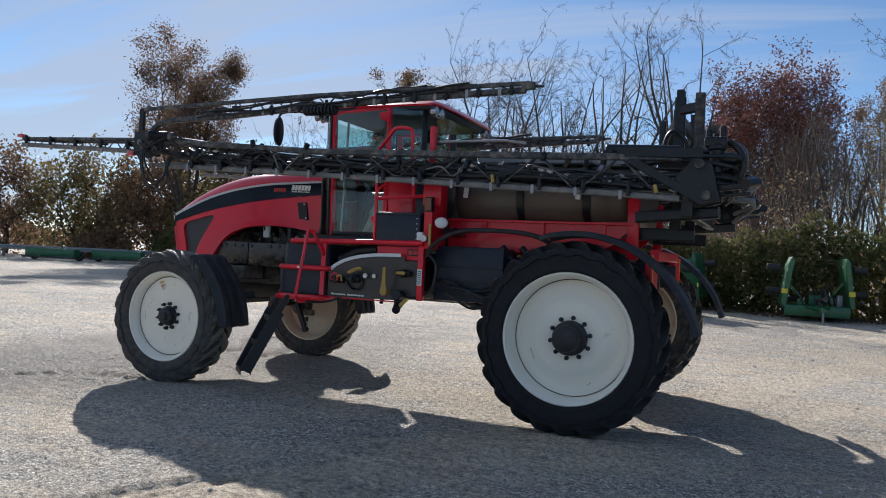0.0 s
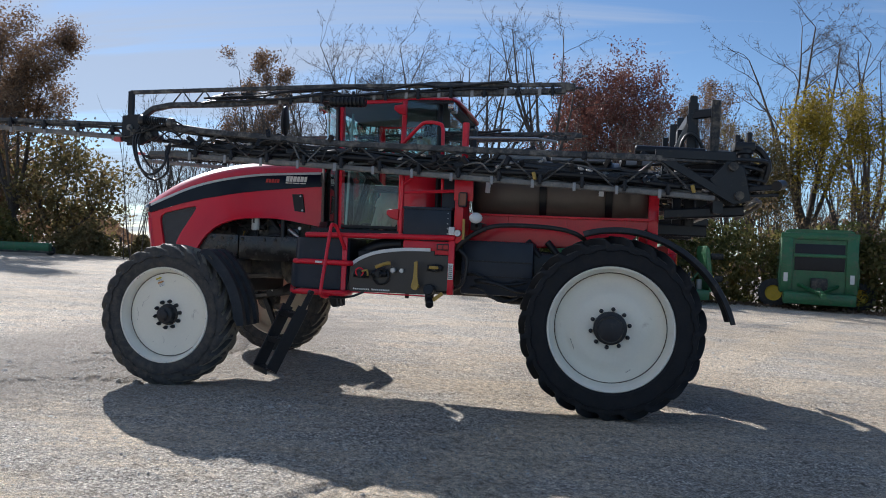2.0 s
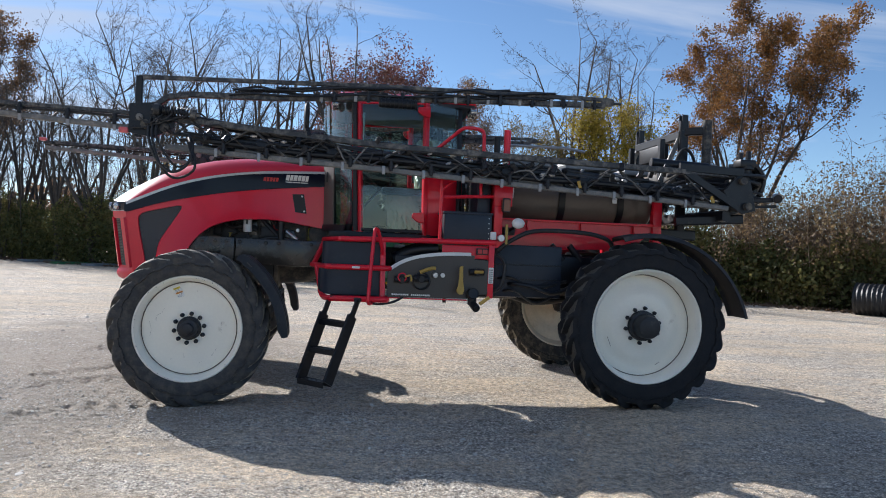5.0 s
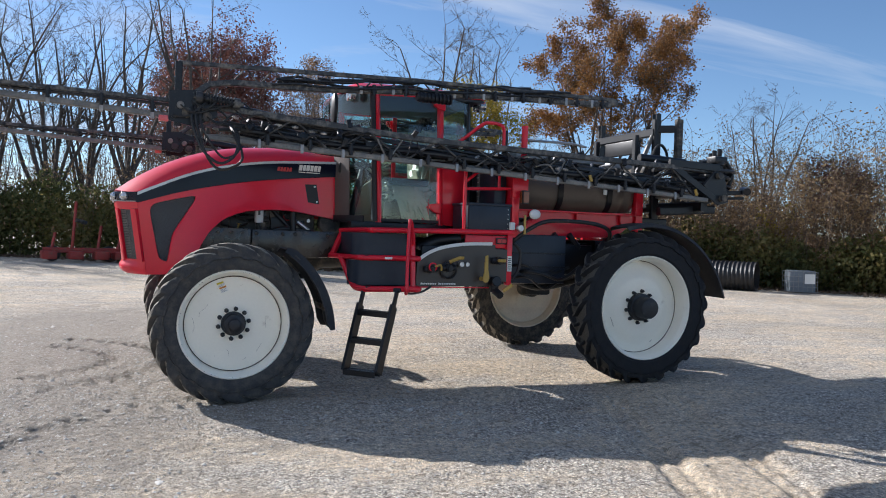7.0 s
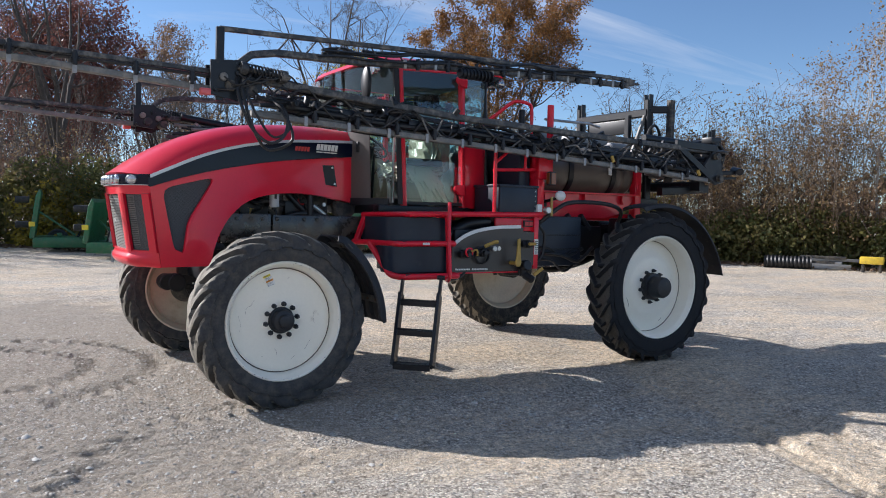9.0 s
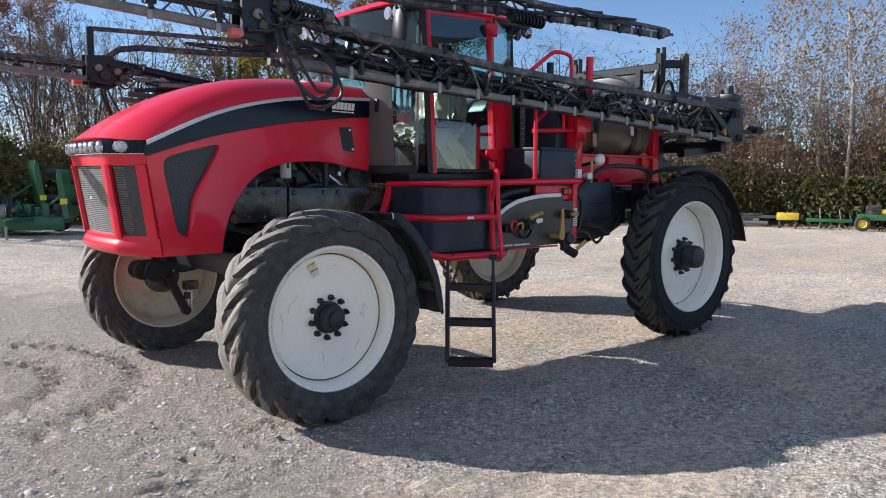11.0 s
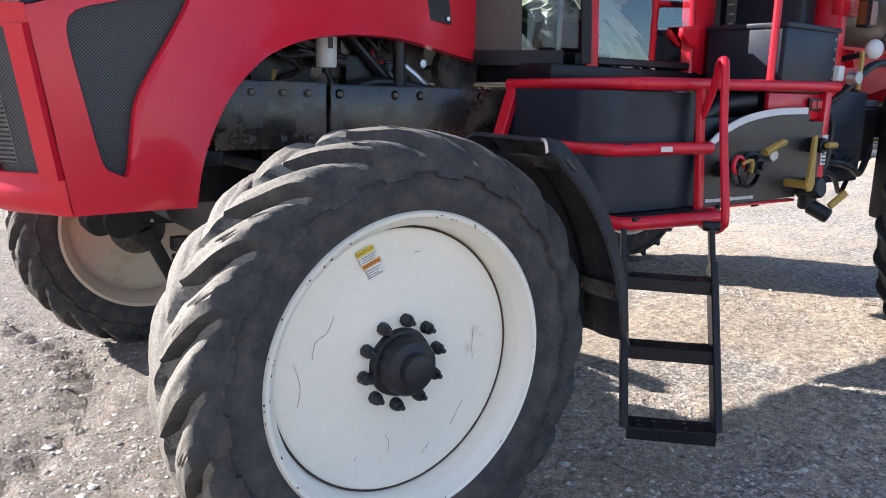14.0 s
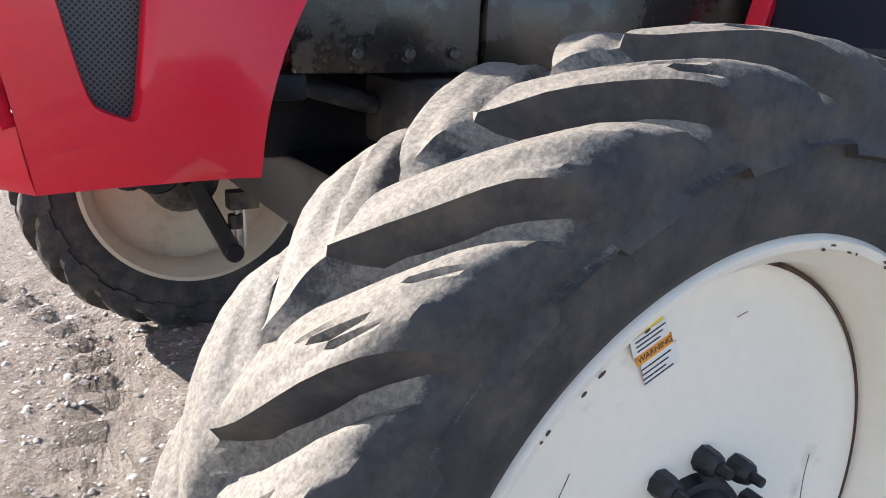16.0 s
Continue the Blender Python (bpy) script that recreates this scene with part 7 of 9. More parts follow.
bm = bmesh.new(); bar(bm, (4.97, 0.9, 1.6), (4.97, 2.4, 1.6), 0.08, 0.1); part("rear_beam", bm, RED_FRAME, rack)
bm = bmesh.new()
for k in range(14):
    y = 1.2 + 0.06 * k
    rod(bm, (5.10, y, 2.52), (5.10, y, 2.64), 0.022, 8)
box(bm, 5.04, 5.16, 1.15, 2.1, 2.40, 2.53, 0.01)
part("valve_bank", bm, BLACK_DUSTY, rack)
part("controller_box", new_box(5.0, 5.06, 1.25, 2.0, 2.68, 2.86, 0.01), PLASTIC_BLACK, rack)

# stickers, scratches and chips ------------------------------------------------------
def lettering(text, size, material, parent, m, name="lettering"):
    cu = bpy.data.curves.new("text", "FONT")
    cu.body, cu.size, cu.align_x, cu.align_y, cu.extrude = text, size, "CENTER", "CENTER", 0.0004
    tmp = bpy.data.objects.new("text", cu)
    me = bpy.data.meshes.new_from_object(tmp)
    bpy.data.objects.remove(tmp)
    me.materials.append(material)
    ob = new(name, me)
    ob.parent = parent
    ob.matrix_local = m
    return ob


front_near = [o for o in sprayer.children if o.name == "front_wheel"][0]
rear_near = [o for o in sprayer.children if o.name == "rear_wheel"][0]
face = -0.056                                  # local y of the front disc near its rim
tilt = -22
# two-part warning sticker
for dx, dz, w_, h_, m_, lab in ((0, 0.036, 0.062, 0.018, STICKER_YELLOW, "yellow band"), (0.004, 0.013, 0.062, 0.026, STICKER, ""), (0.008, -0.008, 0.062, 0.016, STICKER_ORANGE, "orange band"), (0.013, -0.034, 0.062, 0.036, STICKER, "")):
    o = part("sticker", new_box(-w_ / 2, w_ / 2, -0.001, 0.001, -h_ / 2, h_ / 2), m_, front_near, lab, smooth=False)
    o.matrix_local = pose(-0.112, face - 0.003, 0.327, 0, tilt, 0) @ pose(dx, 0, dz)
lettering("CAUTION", 0.0135, INK, front_near, pose(-0.112, face - 0.0045, 0.327, 0, tilt, 0) @ pose(0, 0, 0.036, 90))
lettering("WARNING", 0.0125, INK, front_near, pose(-0.112, face - 0.0045, 0.327, 0, tilt, 0) @ pose(0.008, 0, -0.008, 90))
for k, dz in enumerate((0.020, 0.013, 0.006, -0.024, -0.032, -0.040, -0.047)):
    o = part("print_line", new_box(-0.026, 0.026 - 0.006 * (k % 3), -0.0006, 0.0006, -0.0008, 0.0008), INK, front_near, smooth=False)
    o.matrix_local = pose(-0.112, face - 0.0045, 0.327, 0, tilt, 0) @ pose(0.006, 0, dz)
# scratches through the white paint
def scratch(wheel_ob, y, pts, r=0.0007):
    bm = bmesh.new()
    tube(bm, [(x, y, z) for x, z in pts], r, 5, soft=3)
    part("scratch", bm, RUST, wheel_ob)


for pts in ([(-0.225, 0.178), (-0.25, 0.13), (-0.285, 0.11), (-0.297, 0.06)], [(-0.355, 0.055), (-0.340, 0.01), (-0.335, -0.03), (-0.345, -0.075)], [(0.25, -0.18), (0.222, -0.225), (0.205, -0.255)],
            [(0.285, 0.06), (0.282, 0.01), (0.286, -0.04)], [(-0.05, -0.23), (-0.035, -0.26), (-0.038, -0.29)], [(0.12, -0.30), (0.09, -0.33)], [(-0.15, -0.28), (-0.16, -0.29)], [(0.05, 0.34), (0.07, 0.345)]):
    scratch(front_near, face - 0.004, pts)
for pts in ([(-0.36, -0.12), (-0.33, -0.19), (-0.32, -0.22)], [(-0.33, -0.10), (-0.31, -0.13)], [(0.2, -0.37), (0.16, -0.40)]):
    scratch(rear_near, 0.0, [(x, z) for x, z in pts], 0.002)
# chips along the flange
rnd = random.Random(12)
for k in range(34):
    a = rnd.uniform(0, 2 * math.pi)
    r_ = 0.487 - rnd.choice((0.003, 0.014, 0.02))
    bm = bmesh.new()
    bmesh.ops.create_icosphere(bm, subdivisions=1, radius=1.0)
    bmesh.ops.scale(bm, vec=(rnd.uniform(0.002, 0.007), 0.0012, rnd.uniform(0.0015, 0.003)), verts=bm.verts[:])
    o = part("chip", bm, RUST, front_near)
    o.matrix_local = pose(r_ * math.cos(a), -0.1575, r_ * math.sin(a), 0, 90 - math.degrees(a), 0)
# print on the valve panel and hood vent

# ---- ground ----
gm = bpy.data.materials.new("gravel_ground")
gm.use_nodes = True
n, l = gm.node_tree.nodes, gm.node_tree.links
b = n["Principled BSDF"]
tc = n.new("ShaderNodeTexCoord")


def noise_node(scale, detail=6, rough=0.6, vec=None):
    t = n.new("ShaderNodeTexNoise")
    t.inputs["Scale"].default_value, t.inputs["Detail"].default_value, t.inputs["Roughness"].default_value = scale, detail, rough
    l.new(vec or tc.outputs["Object"], t.inputs["Vector"])
    return t.outputs["Fac"]


def ramp(src, stops):
    r = n.new("ShaderNodeValToRGB")
    while len(r.color_ramp.elements) < len(stops):
        r.color_ramp.elements.new(0.5)
    for e, (p, c) in zip(r.color_ramp.elements, stops):
        e.position, e.color = p, (*c, 1)
    l.new(src, r.inputs[0])
    return r.outputs[0]


def mixc(f, a, c, mode="MIX"):
    m = n.new("ShaderNodeMix"); m.data_type, m.blend_type = "RGBA", mode
    if isinstance(f, float):
        m.inputs["Factor"].default_value = f
    else:
        l.new(f, m.inputs["Factor"])
    l.new(a, m.inputs["A"]); l.new(c, m.inputs["B"])
    return m.outputs["Result"]


def voronoi(scale):
    v = n.new("ShaderNodeTexVoronoi"); v.inputs["Scale"].default_value = scale; l.new(tc.outputs["Object"], v.inputs["Vector"])
    c = n.new("ShaderNodeSeparateColor"); l.new(v.outputs["Color"], c.inputs[0])
    return v.outputs["Distance"], c.outputs[0]


def calc(op, a, c=None, k=0.0):
    m = n.new("ShaderNodeMath"); m.operation = op
    for i, x in enumerate((a, c)):
        if isinstance(x, float):
            m.inputs[i].default_value = x
        elif x is not None:
            l.new(x, m.inputs[i])
    if op == "MULTIPLY_ADD":
        if isinstance(k, float):
            m.inputs[2].default_value = k
        else:
            l.new(k, m.inputs[2])
    return m.outputs[0]


d1, c1 = voronoi(44.0)                       # stones of about 2 cm
d2, c2 = voronoi(110.0)                      # chips of under 1 cm
stone = ramp(c1, [(0.0, (0.30, 0.28, 0.25)), (0.3, (0.54, 0.515, 0.47)), (0.75, (0.74, 0.71, 0.655)), (1.0, (0.90, 0.875, 0.83))])
grit = ramp(c2, [(0.0, (0.28, 0.25, 0.21)), (0.5, (0.60, 0.555, 0.485)), (1.0, (0.88, 0.83, 0.75))])
sand = ramp(noise_node(90, 6, 0.8), [(0.30, (0.54, 0.445, 0.325)), (0.68, (0.88, 0.765, 0.60))])
# traffic draws the loose stone into streaks along the yard
drawn = n.new("ShaderNodeMapping"); drawn.inputs["Scale"].default_value = (0.62, 1.3, 1.0); drawn.inputs["Rotation"].default_value = (0, 0, radians(9)); l.new(tc.outputs["Object"], drawn.inputs[0])
loose = ramp(noise_node(0.75, 10, 0.72, drawn.outputs[0]), [(0.43, (0.05, 0.05, 0.05)), (0.57, (0.95, 0.95, 0.95))])
# fines worn bare along the crossing ruts
lane = n.new("ShaderNodeVectorMath"); lane.operation = "DOT_PRODUCT"; lane.inputs[1].default_value = (1.0, -0.40, 0.0); l.new(tc.outputs["Object"], lane.inputs[0])
away = calc("ABSOLUTE", calc("SUBTRACT", lane.outputs["Value"], 4.14))
kept = ramp(calc("MULTIPLY_ADD", noise_node(2.2, 8, 0.7), 0.9, away), [(0.80, (0.12, 0.12, 0.12)), (1.0, (1, 1, 1))])
loose = mixc(1.0, loose, kept, "MULTIPLY")
colour = mixc(loose, sand, mixc(ramp(noise_node(14, 6, 0.7), [(0.42, (0, 0, 0)), (0.60, (1, 1, 1))]), grit, stone))
# shade in the crevices between stones and chips, multiplied into the colour
gap_shade1, gap_shade2 = ramp(d1, [(0.38, (1.14, 1.14, 1.14)), (0.62, (0.54, 0.52, 0.50))]), ramp(d2, [(0.40, (1.10, 1.10, 1.10)), (0.64, (0.64, 0.62, 0.60))])
colour = mixc(loose, mixc(1.0, colour, gap_shade2, "MULTIPLY"), mixc(1.0, colour, gap_shade1, "MULTIPLY"))
# a scatter of chips shows in the fines too
colour = mixc(ramp(noise_node(22, 6, 0.75), [(0.50, (0, 0, 0)), (0.60, (0.75, 0.75, 0.75))]), colour, grit)
tone = ramp(noise_node(0.16, 4), [(0.3, (0.80, 0.77, 0.73)), (0.7, (1.14, 1.12, 1.10))])
colour = mixc(1.0, colour, tone, "MULTIPLY")
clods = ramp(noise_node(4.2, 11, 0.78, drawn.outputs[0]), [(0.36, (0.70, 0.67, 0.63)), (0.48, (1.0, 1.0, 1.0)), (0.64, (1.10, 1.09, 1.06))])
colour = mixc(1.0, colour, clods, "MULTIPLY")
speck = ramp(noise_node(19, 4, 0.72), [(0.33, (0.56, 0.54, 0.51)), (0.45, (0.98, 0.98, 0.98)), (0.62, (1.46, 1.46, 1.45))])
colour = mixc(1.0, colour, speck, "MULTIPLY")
damp = n.new("ShaderNodeRGB"); damp.outputs[0].default_value = (0.965, 0.965, 0.965, 1)
colour = mixc(1.0, colour, damp.outputs[0], "MULTIPLY")
# churned, damper earth where machines turn in front of the nose
sq = n.new("ShaderNodeVectorMath"); sq.operation = "MULTIPLY"; sq.inputs[1].default_value = (0.85, 0.36, 0.0); l.new(tc.outputs["Object"], sq.inputs[0])
px = n.new("ShaderNodeVectorMath"); px.operation = "DISTANCE"; px.inputs[1].default_value = (-1.25, 1.1, 0.0); l.new(sq.outputs[0], px.inputs[0])
patch = ramp(calc("MULTIPLY_ADD", noise_node(1.3, 8, 0.7), -3.0, px.outputs["Value"]), [(0.0, (0.9, 0.9, 0.9)), (0.95, (0, 0, 0))])
earth = ramp(noise_node(70, 6, 0.75), [(0.32, (0.16, 0.128, 0.090)), (0.68, (0.40, 0.325, 0.245))])
colour = mixc(patch, colour, mixc(0.25, earth, stone))
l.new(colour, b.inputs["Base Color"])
b.inputs["Roughness"].default_value, b.inputs["Specular IOR Level"].default_value = 0.88, 0.25
# relief: hollows and clods, then stones bedded in it, then grit
def relief(height, strength, distance, under=None):
    m = n.new("ShaderNodeBump"); m.inputs["Strength"].default_value, m.inputs["Distance"].default_value = strength, distance
    l.new(height, m.inputs["Height"])
    if under:
        l.new(under, m.inputs["Normal"])
    return m.outputs[0]


hollow = relief(noise_node(3.2, 11, 0.74, drawn.outputs[0]), 1.0, 0.06)
bedded = calc("MULTIPLY_ADD", d1, -0.9, calc("MULTIPLY", c1, 0.5))
pebbles = relief(calc("MULTIPLY_ADD", calc("MULTIPLY", bedded, calc("MULTIPLY_ADD", loose, 0.7, 0.3)), 1.0, noise_node(38, 7, 0.78)), 1.0, 0.018, hollow)
l.new(relief(calc("MULTIPLY_ADD", d2, -0.8, noise_node(150, 4, 0.8)), 0.8, 0.004, pebbles), b.inputs["Normal"])
GRAVEL = gm

# one sheet to the horizon, finer near the machine; tyre ruts and small humps are real relief
xs = np.unique(np.concatenate([np.arange(-6, -2.15, 0.09), np.arange(-2.15, -0.2, 0.025), np.arange(-0.2, 1.5, 0.08), np.arange(1.5, 5.2, 0.035), np.arange(5.2, 12.01, 0.08), np.linspace(-60, -6, 60), np.linspace(12, 60, 60), [-1500, -500, -200, -100, 100, 200, 500, 1500]]))
ysv = np.unique(np.concatenate([np.arange(-6, -1.6, 0.08), np.arange(-1.6, 0.35, 0.028), np.arange(0.35, 6.01, 0.08), np.linspace(-40, -6, 40), np.linspace(6, 60, 70), [-1500, -500, -150, 100, 200, 500, 1500]]))
X, Yg = np.meshgrid(xs, ysv, indexing="ij")


RUT = (2.74, -2.38, 0.40)


def ground_z(x, y):
    near = np.exp(-((x - 2) / 9) ** 2 - (y / 8) ** 2)
    z = near * 0.012 * (np.sin(x * 2.1 + 1.3 * np.sin(y * 1.7)) * np.cos(y * 2.7 + x * 0.6)) + near * 0.006 * np.sin(x * 7.3 + 2 * np.sin(y * 5.1)) * np.sin(y * 6.7 + 1.1)
    z += near * 0.0065 * np.sin(x * 29 + 4 * np.sin(y * 21)) * np.sin(y * 33 + 3 * np.sin(x * 17)) + near * 0.007 * np.sin(x * 13 + 3 * np.sin(y * 9 + 1)) * np.sin(y * 15 + 2 * np.sin(x * 8))
    # lug prints leading out from the front wheel
    run = -0.15 - x
    mid = 0.12 - 0.05 * run - 0.62 * np.maximum(0, run - 0.3) ** 2
    d = (y - mid) / 0.20
    way = run * 1.1 - 0.55 * (y - mid) + 0.03 * np.sin(y * 9)
    lug_ = np.sin(way * 2 * math.pi / 0.19)
    wob = 1.1 + 0.5 * np.sin(x * 5.3 + 1) * np.sin(y * 7.1)
    z += np.where((run > 0) & (run < 2.0) & (np.abs(d) < 1), 0.024 * wob * np.sign(lug_) * np.abs(lug_) ** 0.6 * (1 - np.abs(d) ** 5) * np.clip(run * 6, 0, 1) * np.clip((2.0 - run) * 2, 0, 1), 0)
    # two faint arcs where a machine has turned
    for rad in (1.15, 1.75):
        e = (np.hypot(x + 2.25, y - 2.6) - rad) / 0.16
        a = np.arctan2(y - 2.6, x + 2.25)
        z += np.where((np.abs(e) < 1) & (np.abs(a) < 1.25), -0.032 * (1 - e * e) * (0.8 + 0.8 * np.sin(a * rad * 30 + 3 * np.abs(e))), 0)
    # twin ruts crossing at the tail
    for off in (0.0, 0.14, 0.75, 0.89):
        e = np.abs((x - RUT[0] - off) - (y - RUT[1]) * RUT[2])
        z += np.where((e < 0.085) & (y < -0.6), -0.034 * np.cos(np.minimum(e, 0.085) / 0.085 * math.pi / 2), 0)
    return z


Z = ground_z(X, Yg)
nx, ny = X.shape
verts = np.stack([X, Yg, Z], -1).reshape(-1, 3).tolist()
faces = [(i * ny + j, (i + 1) * ny + j, (i + 1) * ny + j + 1, i * ny + j + 1) for i in range(nx - 1) for j in range(ny - 1)]
ground = raw("ground", verts, faces, GRAVEL, smooth=True)
tagged(ground, "pale grey gravel yard with tyre marks", "ground", kind="structure")

# loose stones lying on the yard near the machine
rng = np.random.default_rng(9)


def stones(name, count, xr, yr, size, material, seed):
    rng = np.random.default_rng(seed)
    x, y = rng.uniform(*xr, count), rng.uniform(*yr, count)
    keep = (np.sin(x * 1.3 + 2 * np.sin(y * 0.9)) + np.cos(y * 1.7 + x * 0.5) + rng.normal(0, 1.0, count)) > -0.6
    x, y = x[keep], y[keep]
    k = len(x)
    s = size * rng.lognormal(0, 0.45, k)
    base = np.array([(1, 0, 0.1), (0.3, 0.95, 0), (-0.8, 0.6, 0.05), (-0.85, -0.55, 0), (0.35, -0.95, 0.1), (0.15, 0.1, 0.75), (-0.1, -0.05, 0.7)]) * (1, 1, 0.8)
    v = base[None] * rng.uniform(0.65, 1.25, (k, 7, 3)) * s[:, None, None]
    a = rng.uniform(0, 2 * math.pi, k)
    ca, sa = np.cos(a)[:, None], np.sin(a)[:, None]
    vx = v[:, :, 0] * ca - v[:, :, 1] * sa + x[:, None]
    vy = v[:, :, 0] * sa + v[:, :, 1] * ca + y[:, None]
    vz = v[:, :, 2] + ground_z(x, y)[:, None] - 0.15 * s[:, None]
    verts = np.stack([vx, vy, vz], -1).reshape(-1, 3)
    tri = np.array([(0, 1, 5), (1, 2, 5), (2, 6, 5), (2, 3, 6), (3, 4, 6), (4, 0, 5), (4, 5, 6)])
    f = (np.arange(k)[:, None, None] * 7 + tri[None]).reshape(-1, 3)
    me = bpy.data.meshes.new(name)
    me.vertices.add(len(verts)); me.vertices.foreach_set("co", verts.astype(np.float32).ravel())
    me.loops.add(f.size); me.loops.foreach_set("vertex_index", f.astype(np.int32).ravel())
    me.polygons.add(len(f)); me.polygons.foreach_set("loop_start", np.arange(0, f.size, 3, dtype=np.int32))
    me.update(calc_edges=True)
    me.materials.append(material)
    return tagged(new(name, me), "loose pale limestone gravel", "gravel", kind="stuff")


STONE = mat("limestone_chips", (0.42, 0.395, 0.35), 0.9, vary=0.25, scale=20, fine=120, bump=0.3, per_island=0.8, second=(0.50, 0.475, 0.43), spec=0.2)
stones("gravel", 26000, (-5, 10), (-5.2, 5), 0.0085, STONE, 91)
stones("fine_gravel", 30000, (-2.6, 1.9), (-2.4, 3.4), 0.0066, STONE, 94)
stones("coarse_gravel", 1100, (-6, 12), (-5.5, 9), 0.011, STONE, 92)
stones("far_gravel", 9000, (-14, 22), (5, 20), 0.018, STONE, 93)

# ---- trees, brush and the edge of the yard ----
def leaf_mat(name, cols, rough=0.55, translucent=0.42):
    m = bpy.data.materials.new(name)
    m.use_nodes = True
    n, l = m.node_tree.nodes, m.node_tree.links
    b = n["Principled BSDF"]
    g = n.new("ShaderNodeNewGeometry")
    r = n.new("ShaderNodeValToRGB")
    while len(r.color_ramp.elements) < len(cols):
        r.color_ramp.elements.new(0.5)
    for i, (e, c) in enumerate(zip(r.color_ramp.elements, cols)):
        e.position, e.color = i / (len(cols) - 1), (*c, 1)
    t = n.new("ShaderNodeTexNoise"); t.inputs["Scale"].default_value = 0.45; t.inputs["Detail"].default_value = 3
    tc = n.new("ShaderNodeTexCoord"); l.new(tc.outputs["Object"], t.inputs["Vector"])
    k = n.new("ShaderNodeMix"); k.data_type = "FLOAT"; k.inputs["Factor"].default_value = 0.55
    k2 = n.new("ShaderNodeMath"); k2.operation = "MULTIPLY_ADD"; k2.inputs[1].default_value = 2.6; k2.inputs[2].default_value = -0.8; l.new(t.outputs["Fac"], k2.inputs[0])
    l.new(g.outputs["Random Per Island"], k.inputs["A"]); l.new(k2.outputs[0], k.inputs["B"]); l.new(k.outputs["Result"], r.inputs[0])
    l.new(r.outputs[0], b.inputs["Base Color"])
    b.inputs["Roughness"].default_value, b.inputs["Specular IOR Level"].default_value = rough, 0.3
    tr = n.new("ShaderNodeBsdfTranslucent"); l.new(r.outputs[0], tr.inputs["Color"])
    mx = n.new("ShaderNodeMixShader"); mx.inputs[0].default_value = translucent
    l.new(b.outputs[0], mx.inputs[1]); l.new(tr.outputs[0], mx.inputs[2]); l.new(mx.outputs[0], n["Material Output"].inputs["Surface"])
    return m


BARK = mat("grey_brown_bark", (0.085, 0.071, 0.060), 0.9, vary=0.4, scale=4, fine=40, bump=0.6, size=0.03)
BARK_PALE = mat("pale_birch_bark", (0.36, 0.34, 0.31), 0.85, vary=0.3, scale=5, fine=30, bump=0.4, size=0.02)
BARK_TAN = mat("tan_brush_stems", (0.17, 0.125, 0.09), 0.9, vary=0.4, scale=4, fine=40, bump=0.4)
L_RED = leaf_mat("russet_leaves", [(0.085, 0.036, 0.034), (0.15, 0.062, 0.052), (0.20, 0.085, 0.062), (0.23, 0.12, 0.085)], translucent=0.3)
L_BROWN = leaf_mat("dry_brown_leaves", [(0.08, 0.056, 0.04), (0.16, 0.10, 0.06), (0.25, 0.155, 0.09), (0.31, 0.22, 0.14)])
L_ORANGE = leaf_mat("orange_autumn_leaves", [(0.075, 0.062, 0.035), (0.12, 0.085, 0.042), (0.25, 0.115, 0.032), (0.31, 0.155, 0.045), (0.12, 0.105, 0.05)], translucent=0.32)
L_YELLOW = leaf_mat("yellow_autumn_leaves", [(0.13, 0.13, 0.025), (0.30, 0.24, 0.03), (0.42, 0.32, 0.05), (0.22, 0.20, 0.05)])
L_HEDGE = leaf_mat("hedge_leaves", [(0.050, 0.060, 0.024), (0.095, 0.110, 0.040), (0.155, 0.155, 0.055), (0.25, 0.21, 0.075), (0.32, 0.24, 0.10)], translucent=0.48)
L_BRUSH = leaf_mat("tan_brush_leaves", [(0.12, 0.085, 0.055), (0.22, 0.15, 0.09), (0.29, 0.19, 0.10), (0.32, 0.23, 0.115), (0.18, 0.16, 0.075)])
L_OLIVE = leaf_mat("olive_autumn_leaves", [(0.07, 0.075, 0.03), (0.15, 0.13, 0.055), (0.22, 0.17, 0.075), (0.26, 0.17, 0.08)])
L_LITTER = leaf_mat("leaf_litter", [(0.07, 0.045, 0.03), (0.14, 0.09, 0.055), (0.20, 0.14, 0.09)], translucent=0.0)


def tubes_np(segs, sides_of):
    """Tapered tubes for all limbs at once, as vertex and face lists."""
    V, F = [], []
    for p0, p1, r0, r1 in segs:
        d = p1 - p0
        ln = np.linalg.norm(d)
        if ln < 1e-6:
            continue
        d = d / ln
        u = np.cross(d, (0.31, 0.77, 0.55)); u /= np.linalg.norm(u)
        w = np.cross(d, u)
        k = sides_of(r0)
        base = len(V)
        for p, r in ((p0, r0), (p1, r1)):
            for i in range(k):
                a = 2 * math.pi * i / k
                V.append(tuple(p + (u * math.cos(a) + w * math.sin(a)) * r))
        for i in range(k):
            F.append((base + i, base + (i + 1) % k, base + k + (i + 1) % k, base + k + i))
    return V, F


